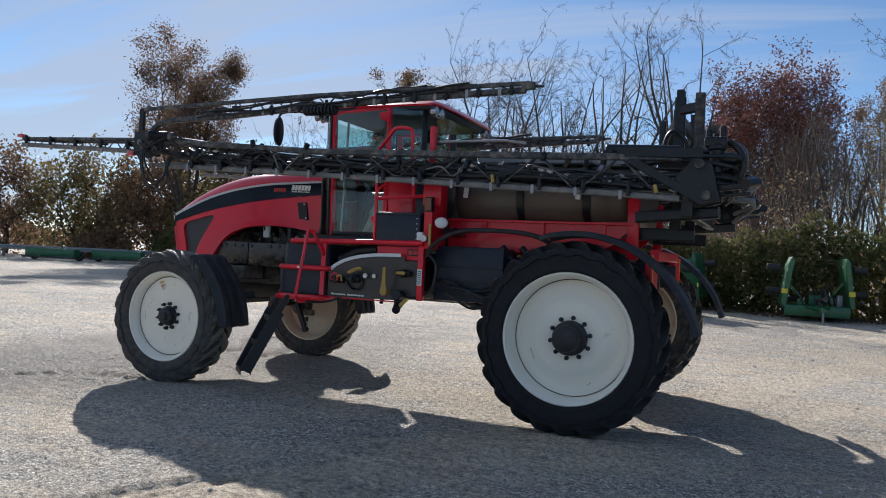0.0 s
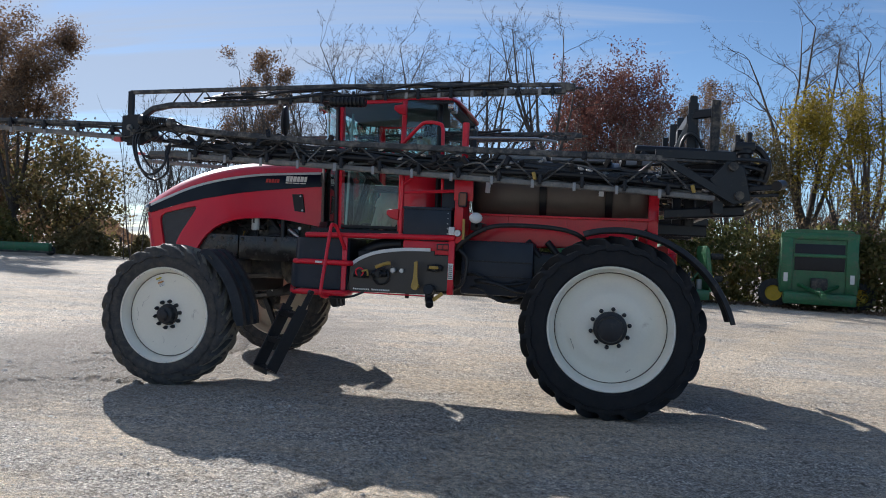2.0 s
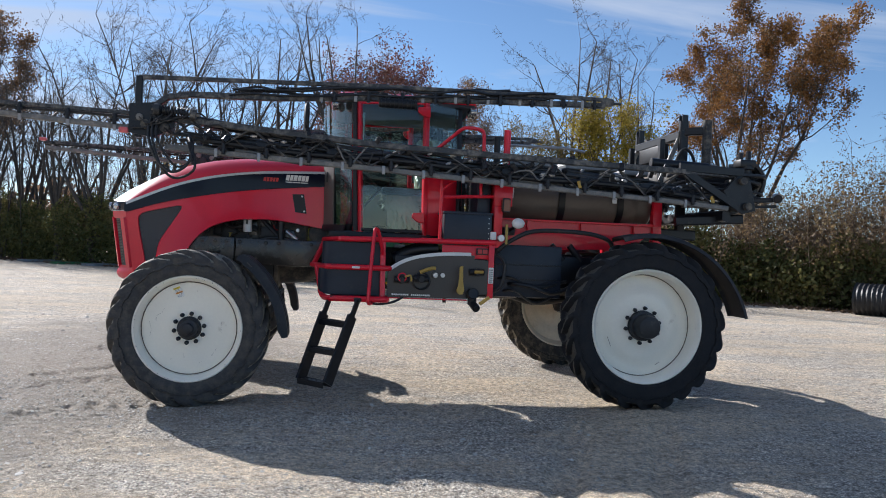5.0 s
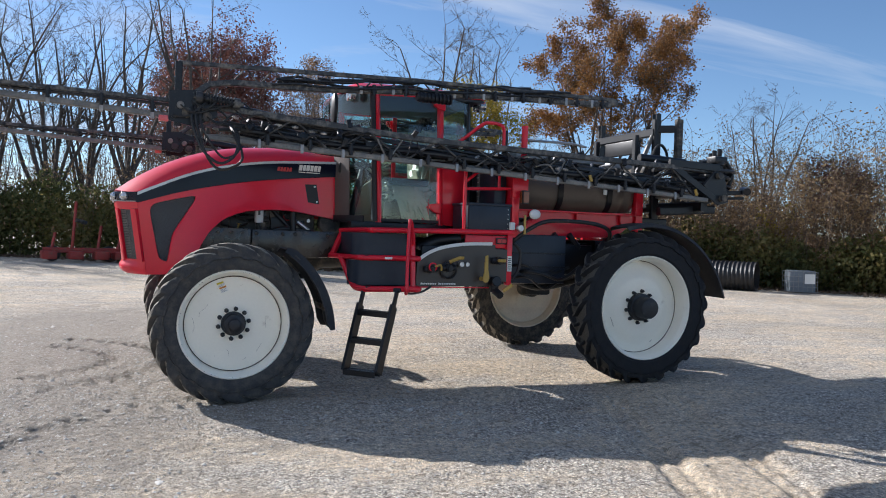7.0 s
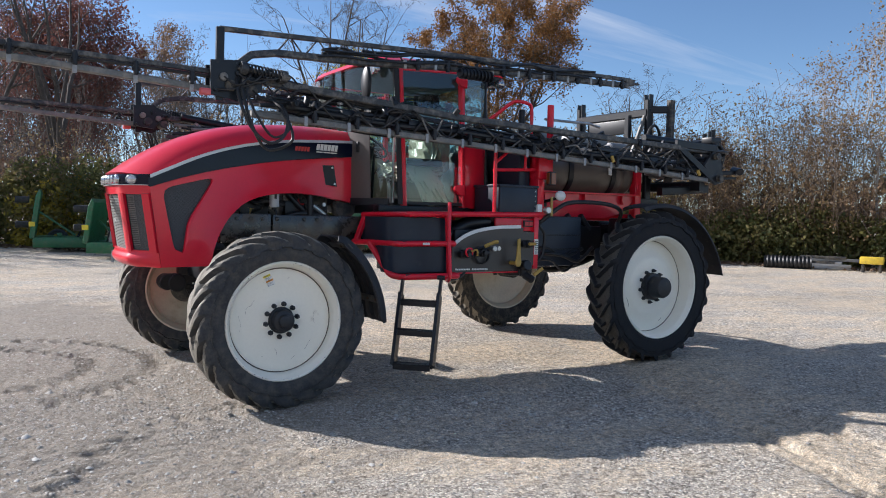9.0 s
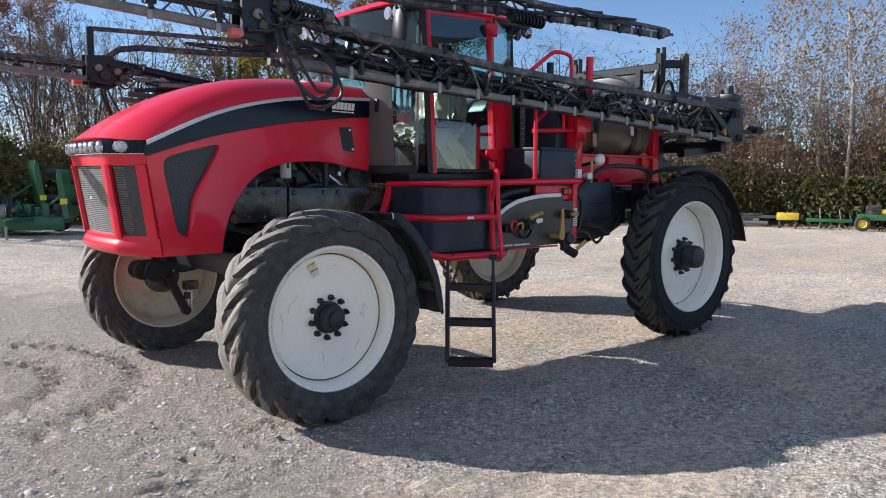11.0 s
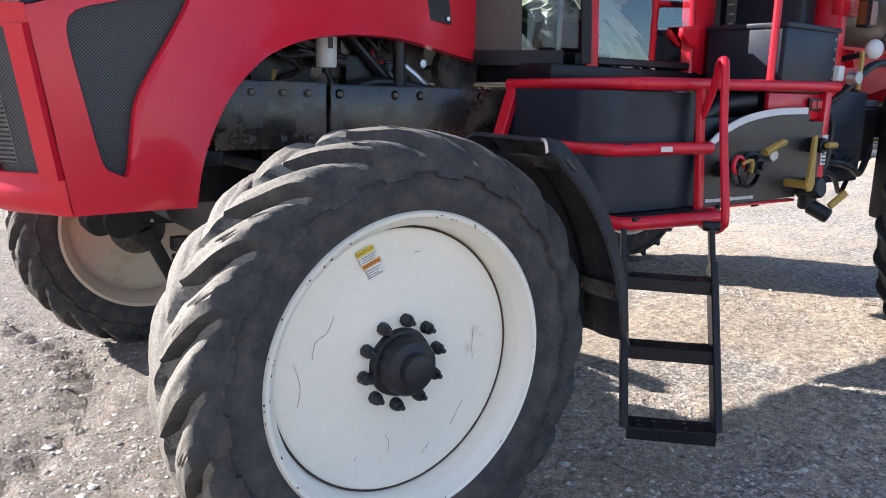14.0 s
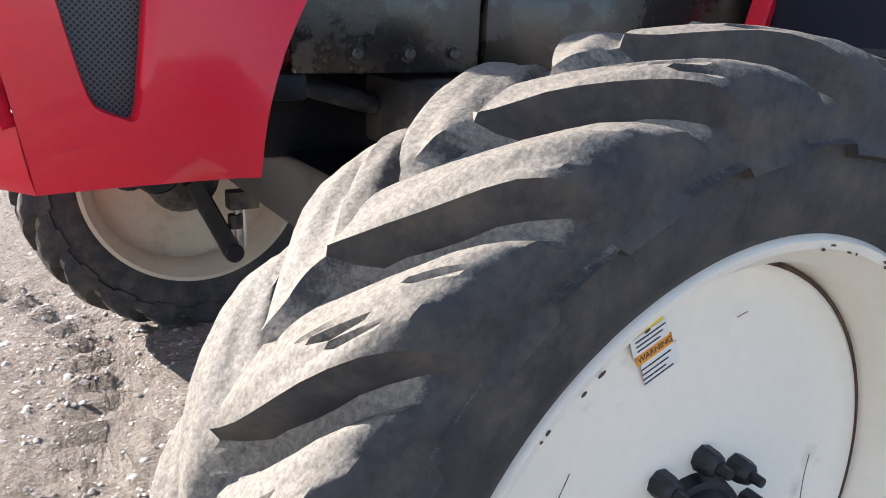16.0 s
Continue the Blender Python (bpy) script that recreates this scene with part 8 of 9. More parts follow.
def grow(rng, h, crown, points=420, fork=0.22, twigs=2, twig_len=0.7, twig_r=0.0056, r_max=0.25, lean=(0.0, 0.0), rise=1.0):
    """Limbs of one tree: a stem up to the fork, then each point of the crown is joined to the nearest limb below it.
    crown(u, v, w): a point of the crown for three random numbers, in parts of the height."""
    pts = np.array([crown(*rng.uniform(0, 1, 3)) for _ in range(points)]) * h
    base = [np.array((lean[0] * t * h * fork, lean[1] * t * h * fork, t * h * fork)) + np.array((*rng.normal(0, 0.012 * h * fork, 2), 0)) * (t > 0) for t in (0, 0.33, 0.66, 1.0)]
    nodes, parent = list(base), [-1, 0, 1, 2]
    order = np.argsort(np.linalg.norm(pts - base[-1], axis=1))
    arr = np.zeros((len(base) + 2 * points + 4, 3)); arr[:4] = base
    count = 4
    for i in order:
        p = pts[i]
        d = p - arr[3:count]
        dist = np.linalg.norm(d, axis=1) + 1e-6
        aim = p - base[-1] + np.array((0, 0, 0.25 * h)); aim /= np.linalg.norm(aim)
        cost = dist * (1 + rise * np.maximum(0, -d[:, 2] / dist) + 1.6 * (1 - d @ aim / dist))
        j = int(np.argmin(cost)) + 3
        q = arr[j]
        mid = (p + q) / 2 + rng.normal(0, 0.03 * np.linalg.norm(p - q), 3)
        arr[count] = mid; parent.append(j)
        arr[count + 1] = p; parent.append(count)
        count += 2
    kids = np.ones(count)
    for k in range(count - 1, 0, -1):
        kids[parent[k]] += kids[k]
    heir = np.zeros(count, dtype=int)
    for k in range(1, count):
        if heir[parent[k]] == 0 or kids[k] > kids[heir[parent[k]]]:
            heir[parent[k]] = k
    par = np.array(parent)
    inner = np.array([k for k in range(4, count) if heir[k]])
    for _ in range(5):                                   # long limbs run smooth
        arr[inner] += 0.5 * ((arr[par[inner]] + arr[heir[inner]]) / 2 - arr[inner])
    rad = np.minimum(r_max, twig_r * kids ** 0.51)
    segs = [(arr[parent[k]], arr[k], rad[parent[k]] if parent[k] < 3 else min(rad[parent[k]], rad[k] * 1.25), rad[k]) for k in range(1, count)]
    tips = [arr[5 + 2 * k] for k in range(points) if 5 + 2 * k < count]
    for p in list(tips):
        for _ in range(twigs):
            d = rng.normal(0, 1, 3) + np.array((0, 0, 0.7)); d /= np.linalg.norm(d)
            ln = twig_len * rng.uniform(0.5, 1.4)
            q = p + d * ln
            segs.append((p, q, twig_r * 0.8, twig_r * 0.5)); tips.append(q)
            d2 = d + rng.normal(0, 0.5, 3); d2 /= np.linalg.norm(d2)
            segs.append((p + d * ln * 0.5, p + d * ln * 0.5 + d2 * ln * 0.6, twig_r * 0.6, twig_r * 0.4))
    return segs, np.array(tips)


def limbs(rng, h, wide, spread=0.45, fork=0.18, stems=6, levels=3, twig_r=0.007, rise=0.10, thin=0.82):
    """Limbs of one tree h high and wide to each side, limb from limb: leaders rise from the fork, each bears shorter side branches, those bear twigs."""
    segs, tips = [], []
    wobble = (0.08, 0.14, 0.20, 0.26)

    def bough(p, d, ln, r, lev):
        n = (7, 5, 4, 2)[lev]
        q = p
        for i in range(n):
            d = d + rng.normal(0, wobble[lev], 3) + np.array((0, 0, rise)); d /= np.linalg.norm(d)
            nq = q + d * ln / n
            ra, rb = r * (1 - 0.8 * i / n), r * (1 - 0.8 * (i + 1) / n)
            segs.append((q, nq, max(ra, twig_r * 0.8), max(rb, twig_r * 0.6)))
            q = nq
            if lev < levels and i >= (2, 1, 0)[lev]:
                for _ in range(rng.poisson((1.9, 2.0, 1.6)[lev] * thin) if i < n - 1 else 2):
                    side = rng.normal(size=3); side -= d * (side @ d); side /= np.linalg.norm(side)
                    e = d * rng.uniform(0.55, 1.1) + side; e /= np.linalg.norm(e)
                    bough(q, e, ln * rng.uniform(0.24, 0.46) * (1 - 0.45 * i / n), max(rb * 0.6, twig_r), lev + 1)
        tips.append(q)
    r0 = 0.015 * h
    q = np.zeros(3)
    for k in range(3):
        nq = np.array((*rng.normal(0, 0.008 * h, 2), h * fork * (k + 1) / 3))
        segs.append((q, nq, r0 * (1.25 - 0.15 * k), r0 * (1.1 - 0.15 * k))); q = nq
    for k in range(stems):
        a = 2 * math.pi * (k + rng.uniform(-0.25, 0.25)) / stems
        out = spread * (0.25 if k == 0 else rng.uniform(0.6, 1.0))
        d = np.array((math.cos(a) * out, math.sin(a) * out, 1.0)); d /= np.linalg.norm(d)
        bough(q - np.array((0, 0, h * fork * 0.25 * (k % 3) / 2)), d, h * (1 - fork) * rng.uniform(0.80, 1.0) / max(0.75, d[2] + 0.1), r0 * rng.uniform(0.45, 0.62), 0)
    tips = np.array(tips)
    kz, kr = h / np.max(tips[:, 2]), wide / np.percentile(np.hypot(tips[:, 0], tips[:, 1]), 96)
    k = np.array((kr, kr, kz))
    return [(p * k, q * k, ra, rb) for p, q, ra, rb in segs], tips * k


def vase(spread, low=0.25, top=1.0):
    """An upswept crown, widest in its upper third."""
    def f(u, v, w):
        z = low + (top - low) * u ** 0.75
        t = (z - low) / (top - low)
        r = spread * (0.16 + 0.95 * math.sin(math.pi * min(1, t * 0.80 + 0.10)) ** 0.9) * math.sqrt(w) * (1 - 0.55 * max(0, t - 0.72) / 0.28)
        a = 2 * math.pi * v
        return r * math.cos(a), r * math.sin(a), z
    return f


def dome(spread, low=0.2, lumps=3.0):
    """A broad rounded crown with a lumpy outline."""
    def f(u, v, w):
        a, c = 2 * math.pi * v, 2 * u - 1
        k = (1 - 0.62 * w ** 1.5) * (0.80 + 0.20 * math.sin(lumps * a + 3 * c) * math.cos(2.5 * lumps * c + a))
        s = math.sqrt(max(0, 1 - c * c))
        z = low + (1 - low) * (0.5 + 0.5 * c * k)
        return spread * s * k * math.cos(a), spread * s * k * math.sin(a), z
    return f


def leaf_quads(rng, centres, size, stretch=1.5):
    """Small pointed leaves, one island each."""
    n = len(centres)
    a = rng.normal(size=(n, 3)); a /= np.linalg.norm(a, axis=1)[:, None]
    b_ = rng.normal(size=(n, 3)); b_ -= a * np.sum(a * b_, axis=1)[:, None]; b_ /= np.linalg.norm(b_, axis=1)[:, None]
    s = size * rng.uniform(0.6, 1.4, n)[:, None]
    v = np.stack([centres - a * s * stretch / 2, centres + b_ * s * 0.42, centres + a * s * stretch / 2, centres - b_ * s * 0.42], axis=1).reshape(-1, 3)
    f = np.arange(n * 4).reshape(-1, 4)
    return v, f


def mesh_np(name, v, f, material):
    me = bpy.data.meshes.new(name)
    v, f = np.asarray(v, dtype=np.float32), np.asarray(f, dtype=np.int32)
    me.vertices.add(len(v)); me.vertices.foreach_set("co", v.ravel())
    me.loops.add(f.size); me.loops.foreach_set("vertex_index", f.ravel())
    me.polygons.add(len(f)); me.polygons.foreach_set("loop_start", np.arange(0, f.size, f.shape[1], dtype=np.int32))
    me.update(calc_edges=True)
    me.materials.append(material)
    return me


def tree(name, label, seed, at, h, crown, leaf=None, leaves=0, leaf_size=0.1, jitter=0.4, bark=None, gaps=-0.45, **k):
    rng = np.random.default_rng(seed)
    segs, tips = limbs(rng, h, crown, **k) if isinstance(crown, float) else grow(rng, h, crown, **k)
    ob = thing(name, label, "tree", "trees round the yard")
    thick = 0.05 if leaves else 0.04
    for nm, some in (("trunk", [q for q in segs if q[2] > thick]), ("branchwork", [q for q in segs if q[2] <= thick])):
        V, F = tubes_np(some, lambda r: 7 if r > 0.06 else (4 if r > 0.035 else 3))
        me = bpy.data.meshes.new(nm)
        me.from_pydata(V, [], F)
        me.materials.append(bark or BARK)
        me.polygons.foreach_set("use_smooth", [True] * len(me.polygons))
        new(nm, me).parent = ob
    if leaves:
        lump = np.sin(tips[:, 0] * 1.7 + seed) + np.sin(tips[:, 1] * 1.9 + 2.0) + np.sin(tips[:, 2] * 2.1 + 0.7 * tips[:, 0]) + rng.normal(0, 0.5, len(tips))
        leafy = np.flatnonzero(lump > gaps)
        idx = leafy[rng.integers(0, len(leafy), leaves)]
        c = tips[idx] + rng.normal(0, jitter, (leaves, 3))
        v, fq = leaf_quads(rng, c, leaf_size)
        cr = new("crown", mesh_np("crown", v, fq, leaf))
        cr.parent = ob
    ob.matrix_world = at
    return ob


GREYTREE = "leafless grey tree with upswept fine branches"
b1 = tree("bare_tree", GREYTREE, 21, pose(-7.6, 31.5, 0), 14.2, 5.4, spread=0.5, rise=0.03, fork=0.14, stems=7, thin=0.74)
b2 = tree("bare_tree", GREYTREE, 22, pose(1.3, 33.0, 0), 15.3, 4.0, spread=0.45, rise=0.03, fork=0.28, stems=6, thin=0.76)
b3 = tree("bare_tree", "leafless tree with a wide thin crown", 23, pose(12.6, 27.2, 0), 13.2, 4.2, spread=0.55, rise=0.03, fork=0.24, stems=6)
s1 = tree("bare_tree", "slim leafless woodland tree", 24, pose(-12.6, 34, 0), 10.6, 2.8, spread=0.3, rise=0.03, fork=0.26, stems=4, thin=0.8)
s2 = tree("bare_tree", "slim leafless woodland tree", 25, pose(-3.6, 33.5, 0), 11.8, 3.2, spread=0.35, rise=0.03, fork=0.22, stems=5, thin=0.8)
rng = np.random.default_rng(3)
for x, y, sc, src in ((-5.0, 32.5, 1.0, b1), (-10.4, 32.8, 0.93, b1), (-1.6, 33.4, 0.94, b2), (-16.5, 40, 1.15, s2), (-20, 45, 1.10, s1), (-28, 46, 1.05, s2),
                      (26.8, 22.0, 0.72, b3), (16.4, 32.0, 0.86, b2),
                      (-18.0, 39.0, 0.95, s2), (-14.6, 37.5, 0.9, s1), (-22.0, 42.0, 1.0, s1), (-25.0, 43.0, 0.9, s2), (6.8, 36.0, 0.70, b1), (8.4, 34.2, 0.90, s2), (9.7, 37.0, 0.68, b3), (10.9, 34.8, 0.92, s1), (8.9, 40.5, 0.74, b1), (12.4, 38.0, 0.70, b2), (7.5, 32.5, 0.85, s1), (5.7, 33.4, 0.80, s2)):
    copy_thing(src, pose(x, y, 0, 0, 0, rng.uniform(0, 360))).scale = (sc, sc, sc)
for i in range(7):
    x = -15.5 + i * 2.0 + rng.uniform(-0.45, 0.45)
    y = 31.5 - 0.16 * (x + 11) + rng.uniform(0.5, 6.0)
    sc = rng.uniform(0.72, 1.02)
    copy_thing((s1, s2)[i % 2], pose(x, y, 0, 0, 0, rng.uniform(0, 360))).scale = (sc, sc, sc)

tree("oak_tree", "tall dense russet-brown oak far behind the yard", 31, pose(4.6, 64.5, -1), 21.8, dome(0.38, 0.12, 3.0), L_RED, 62000, 0.150, 0.42, gaps=-1.8, points=900, twigs=2, fork=0.2, twig_r=0.012, twig_len=0.45)
tree("brown_tree", "thinning brown-leaved tree in the distance", 32, pose(-22.0, 49, 0), 16.6, 2.9, L_BROWN, 14000, 0.11, 0.24, spread=0.35, fork=0.25, stems=6, twig_r=0.012, thin=0.7)
tree("brown_tree", "pale brown tree losing its leaves far behind the hedge", 33, pose(14.6, 69.8, -1), 20.3, 3.4, L_BROWN, 11000, 0.12, 0.3, spread=0.55, fork=0.2, stems=6, twig_r=0.014, thin=0.7)
tree("tall_leafy_tree", "tall twin-crowned tree with small drying brown leaves", 34, pose(-34.4, 37.8, 0), 17.2, 4.8, L_BROWN, 36000, 0.105, 0.34, gaps=-1.7, spread=0.4, fork=0.16, stems=6, twig_r=0.012)
tree("orange_tree", "oak with orange and brown autumn leaves", 35, pose(18.9, 24.4, 0), 12.5, 4.8, L_ORANGE, 52000, 0.070, 0.15, gaps=-1.3, spread=0.75, fork=0.22, stems=8, twig_r=0.0095)
tree("yellow_tree", "tree with yellow leaves on its lower boughs", 36, pose(13.9, 25.6, 0), 8.4, 2.2, L_YELLOW, 15000, 0.070, 0.24, gaps=-1.2, fork=0.2, stems=6, thin=0.7)
tree("olive_tree", "small tree with pale olive-green leaves", 39, pose(11.0, 26.2, 0), 7.6, 2.2, L_OLIVE, 12000, 0.070, 0.24, gaps=-1.2, fork=0.15, stems=6, thin=0.7)
tree("rusty_tree", "low rust-red tree at the end of the hedge", 38, pose(26.5, 17.5, 0), 5.4, 2.2, L_RED, 11000, 0.07, 0.2, fork=0.2, stems=6, thin=0.7)
r1 = tree("roadside_tree", "tangled olive-brown tree beyond the guard rail", 51, pose(-33, 41, 0), 9.6, dome(0.55, -0.10, 4.0), L_OLIVE, 7500, 0.21, 0.45, points=260, twigs=1, fork=0.12, twig_r=0.010, twig_len=0.8)
r2 = tree("roadside_tree", "straggling brown tree with yellowing leaves", 52, pose(-39, 40, 0), 10.4, dome(0.46, -0.06, 3.0), L_BROWN, 6000, 0.20, 0.40, points=260, twigs=1, fork=0.14, twig_r=0.010, twig_len=0.8)
for x, y, sc, src in ((-45, 38, 1.0, r1), (-51, 36, 0.95, r2), (-56, 31, 1.0, r1), (-43, 45, 1.1, r2)):
    copy_thing(src, pose(x, y, 0, 0, 0, (x * 37) % 360)).scale = (sc, sc, sc)
w1 = tree("birch_tree", "pale thin-trunked tree with scattered tan leaves", 37, pose(26.0, 8.4, 0), 10.6, vase(0.15, 0.42), L_BRUSH, 1500, 0.085, 0.22, bark=BARK_PALE, points=150, fork=0.5, twig_r=0.0034, r_max=0.075)
for x, y, sc, rz, ln in ((26.0, 9.5, 0.82, 80, 0), (26.1, 7.4, 0.95, 300, 5), (27.2, 4.4, 0.9, 140, 2), (28.0, 1.0, 1.0, 20, 3), (26.6, 11.4, 0.75, 200, 4)):
    copy_thing(w1, pose(x, y, 0, ln, 0, rz)).scale = (sc, sc, sc)

# the hedge along the yard, as stuff
PATH = [(-24.5, 39.5), (-17, 36.5), (-10, 31.5), (-5, 29.0), (0, 26.0), (5, 23.2), (10, 22.8), (14, 20.8), (18, 16.5), (21.5, 13.8), (25, 9), (26.5, 3), (28, -6), (31, -20)]


def along(rng, n, lo=0.0, hi=1.0):
    p = np.array(PATH, dtype=float)
    d = np.sqrt(((p[1:] - p[:-1]) ** 2).sum(1))
    cum = np.concatenate([[0], np.cumsum(d)])
    s = rng.uniform(lo * cum[-1], hi * cum[-1], n)
    x, y = np.interp(s, cum, p[:, 0]), np.interp(s, cum, p[:, 1])
    i = np.clip(np.searchsorted(cum, s) - 1, 0, len(d) - 1)
    t = (p[1:] - p[:-1])[i] / d[i][:, None]
    nrm = np.stack([-t[:, 1], t[:, 0]], 1)           # away from the yard
    return s, np.stack([x, y], 1), nrm


def bumps(s, k):
    return 0.5 + 0.25 * np.sin(s * 0.9 + k) + 0.15 * np.sin(s * 2.3 + 2 * k) + 0.10 * np.sin(s * 5.1 + 3 * k)


rng = np.random.default_rng(41)
n_leaf = 98000
s, p, nr = along(rng, n_leaf)
top = (2.3 + 1.5 * bumps(s, 0.4)) * np.interp(s, (40, 52), (1.0, 0.66))
z = top * rng.uniform(0, 1, n_leaf) ** 0.8
depth = rng.gamma(1.6, 0.42, n_leaf) - 0.25 - 0.55 * np.sin(np.clip(z / top, 0, 1) * math.pi) * bumps(s * 1.7 + z * 2.0, 1.3) + 0.5 * (z / top) ** 3
c = np.stack([p[:, 0] + nr[:, 0] * depth, p[:, 1] + nr[:, 1] * depth, z], 1) + rng.normal(0, 0.06, (n_leaf, 3))
c[:, 2] = np.maximum(c[:, 2], 0.03)
n_core = 15000
s, p, nr = along(rng, n_core)
z = (2.0 + 1.2 * bumps(s, 0.4)) * np.interp(s, (40, 52), (1.0, 0.6)) * rng.uniform(0, 1, n_core)
depth = rng.uniform(0.5, 1.6, n_core)
core = np.stack([p[:, 0] + nr[:, 0] * depth, p[:, 1] + nr[:, 1] * depth, z], 1)
va, fa = leaf_quads(rng, c, 0.110, 1.4)
vb, fb = leaf_quads(rng, core, 0.30, 1.2)
v, f = np.concatenate([va, vb]), np.concatenate([fa, fb + len(va)])
hedge = new("hedge", mesh_np("hedge", v, f, L_HEDGE))
tagged(hedge, "overgrown green and yellowing hedge along the yard", "hedge", kind="stuff")
# leafy sprays and stems above the hedge
n_st = 1100
s, p, nr = along(rng, n_st, 0.15, 1.0)
segs = []
tips = []
for i in range(n_st):
    d0 = rng.uniform(0.2, 4.5)
    foot = np.array((p[i, 0] + nr[i, 0] * d0, p[i, 1] + nr[i, 1] * d0, 0.0))
    hh = rng.uniform(2.0, 4.6) * (0.75 + 0.4 * bumps(s[i], 2.0))
    d = np.array((rng.normal(0, 0.16), rng.normal(0, 0.16), 1.0))
    q = foot
    r = 0.012 + 0.014 * rng.random()
    for k in range(4):
        d = d + rng.normal(0, 0.11, 3); d /= np.linalg.norm(d)
        nq = q + d * hh / 4
        segs.append((q, nq, r, r * 0.75)); q = nq; r *= 0.75
        if k > 0:
            tips.append(q)
            for _ in range(3):
                e = d * 0.6 + rng.normal(0, 0.5, 3); e /= np.linalg.norm(e)
                t2 = q + e * hh * rng.uniform(0.08, 0.2)
                segs.append((q, t2, r * 0.6, 0.005)); tips.append(t2)
V, F = tubes_np(segs, lambda r: 3)
brush = new("brush_stems", mesh_np("brush_stems", V, np.array(F), BARK_TAN))
tagged(brush, "tangle of bare tan stems behind the hedge", "brush", kind="stuff")
tips = np.array(tips)
c = tips[rng.integers(0, len(tips), 42000)] + rng.normal(0, 0.13, (42000, 3))
v, f = leaf_quads(rng, c, 0.080, 1.5)
bl = new("brush_leaves", mesh_np("brush_leaves", v, f, L_BRUSH))
tagged(bl, "sparse tan and orange leaves on the brush", "brush", kind="stuff")
# taller scrub where the hedge turns to the road, brown and tan to its tips
n_st = 1700
s, p, nr = along(rng, n_st, 0.50, 0.93)
segs, tips = [], []
for i in range(n_st):
    d0 = 0.4 + 6.5 * rng.random() ** 1.3
    foot = np.array((p[i, 0] + nr[i, 0] * d0, p[i, 1] + nr[i, 1] * d0, 0.0))
    hh = rng.uniform(5.4, 8.0) * (0.80 + 0.4 * bumps(s[i] * 0.6 + d0, 0.7)) * (0.70 + 0.055 * d0) * np.interp(s[i], (44, 60), (0.56, 1.0))
    d = np.array((rng.normal(0, 0.15), rng.normal(0, 0.15), 1.0))
    q, r = foot, 0.014 + 0.020 * rng.random()
    for k in range(5):
        d = d + rng.normal(0, 0.12, 3); d /= np.linalg.norm(d)
        nq = q + d * hh / 5
        segs.append((q, nq, r, r * 0.75)); q = nq; r *= 0.75
        tips.append(q)
        for _ in range(3):
            e = d * 0.7 + rng.normal(0, 0.6, 3); e /= np.linalg.norm(e)
            t2 = q - d * hh * rng.uniform(0, 0.18) + e * hh * rng.uniform(0.08, 0.20)
            segs.append((q, t2, max(r * 0.5, 0.007), 0.006)); tips.append(t2)
V, F = tubes_np(segs, lambda r: 3)
tagged(new("scrub_stems", mesh_np("scrub_stems", V, np.array(F), BARK_TAN)), "dense tall tan stems of leafless scrub", "brush", kind="stuff")
tips = np.array(tips)
c = tips[rng.integers(0, len(tips), 150000)] + rng.normal(0, 0.16, (150000, 3))
v, f = leaf_quads(rng, c, 0.068, 1.5)
tagged(new("scrub_leaves", mesh_np("scrub_leaves", v, f, L_BRUSH)), "brown and tan leaves clinging to the scrub", "brush", kind="stuff")
# fallen leaves at the hedge's foot
s, p, nr = along(rng, 9000)
d = rng.normal(-0.35, 0.45, 9000)
c = np.stack([p[:, 0] + nr[:, 0] * d, p[:, 1] + nr[:, 1] * d, np.full(9000, 0.02) + rng.uniform(0, 0.04, 9000)], 1)
v, f = leaf_quads(rng, c, 0.10, 1.4)
lit = new("leaf_litter", mesh_np("leaf_litter", v, f, L_LITTER))
tagged(lit, "brown fallen leaves along the foot of the hedge", "leaves", kind="stuff")
# low brush on the far side of the yard and the wood behind it
def thicket(name, label, cx, cy, rx, ry, h, count, size, material, seed):
    rng = np.random.default_rng(seed)
    a = rng.normal(size=(count, 3)); a /= np.linalg.norm(a, axis=1)[:, None]
    r = rng.uniform(0.55, 1.0, count) ** 0.6
    k = 0.7 + 0.3 * np.sin(a[:, 0] * 5 + seed) * np.cos(a[:, 1] * 4 + a[:, 2] * 3)
    c = np.stack([cx + a[:, 0] * rx * r * k, cy + a[:, 1] * ry * r * k, np.abs(a[:, 2]) * h * r * k + 0.05], 1)
    v, f = leaf_quads(rng, c, size, 1.4)
    return tagged(new(name, mesh_np(name, v, f, material)), label, "bush", "bushes by the road")


for i, (x, y, rx, ry, h) in enumerate(((-29, 38, 3.2, 2.0, 3.6), (-34.5, 37, 3.0, 2.0, 4.6), (-40, 36, 3.5, 2.0, 5.2), (-24.5, 38.5, 2.2, 1.6, 2.4), (-20.5, 43.0, 2.6, 1.6, 4.4), (-16.0, 41.5, 2.4, 1.5, 3.8), (-25.5, 44.5, 3.0, 1.8, 5.0))):
    thicket("bush", "straggling olive and brown roadside bush", x, y, rx, ry, h * 0.7, 3600, 0.17, (L_OLIVE, L_HEDGE, L_BROWN)[i % 3], 60 + i)
thicket("yellow_bush", "bright yellow-leaved bush at the hedge", 21.8, 16.0, 1.6, 1.2, 4.0, 1600, 0.12, L_YELLOW, 77)
thicket("yellow_bush", "yellow-green bush by the parked mowers", 0.8, 26.0, 2.2, 1.2, 3.3, 2600, 0.12, L_YELLOW, 78)
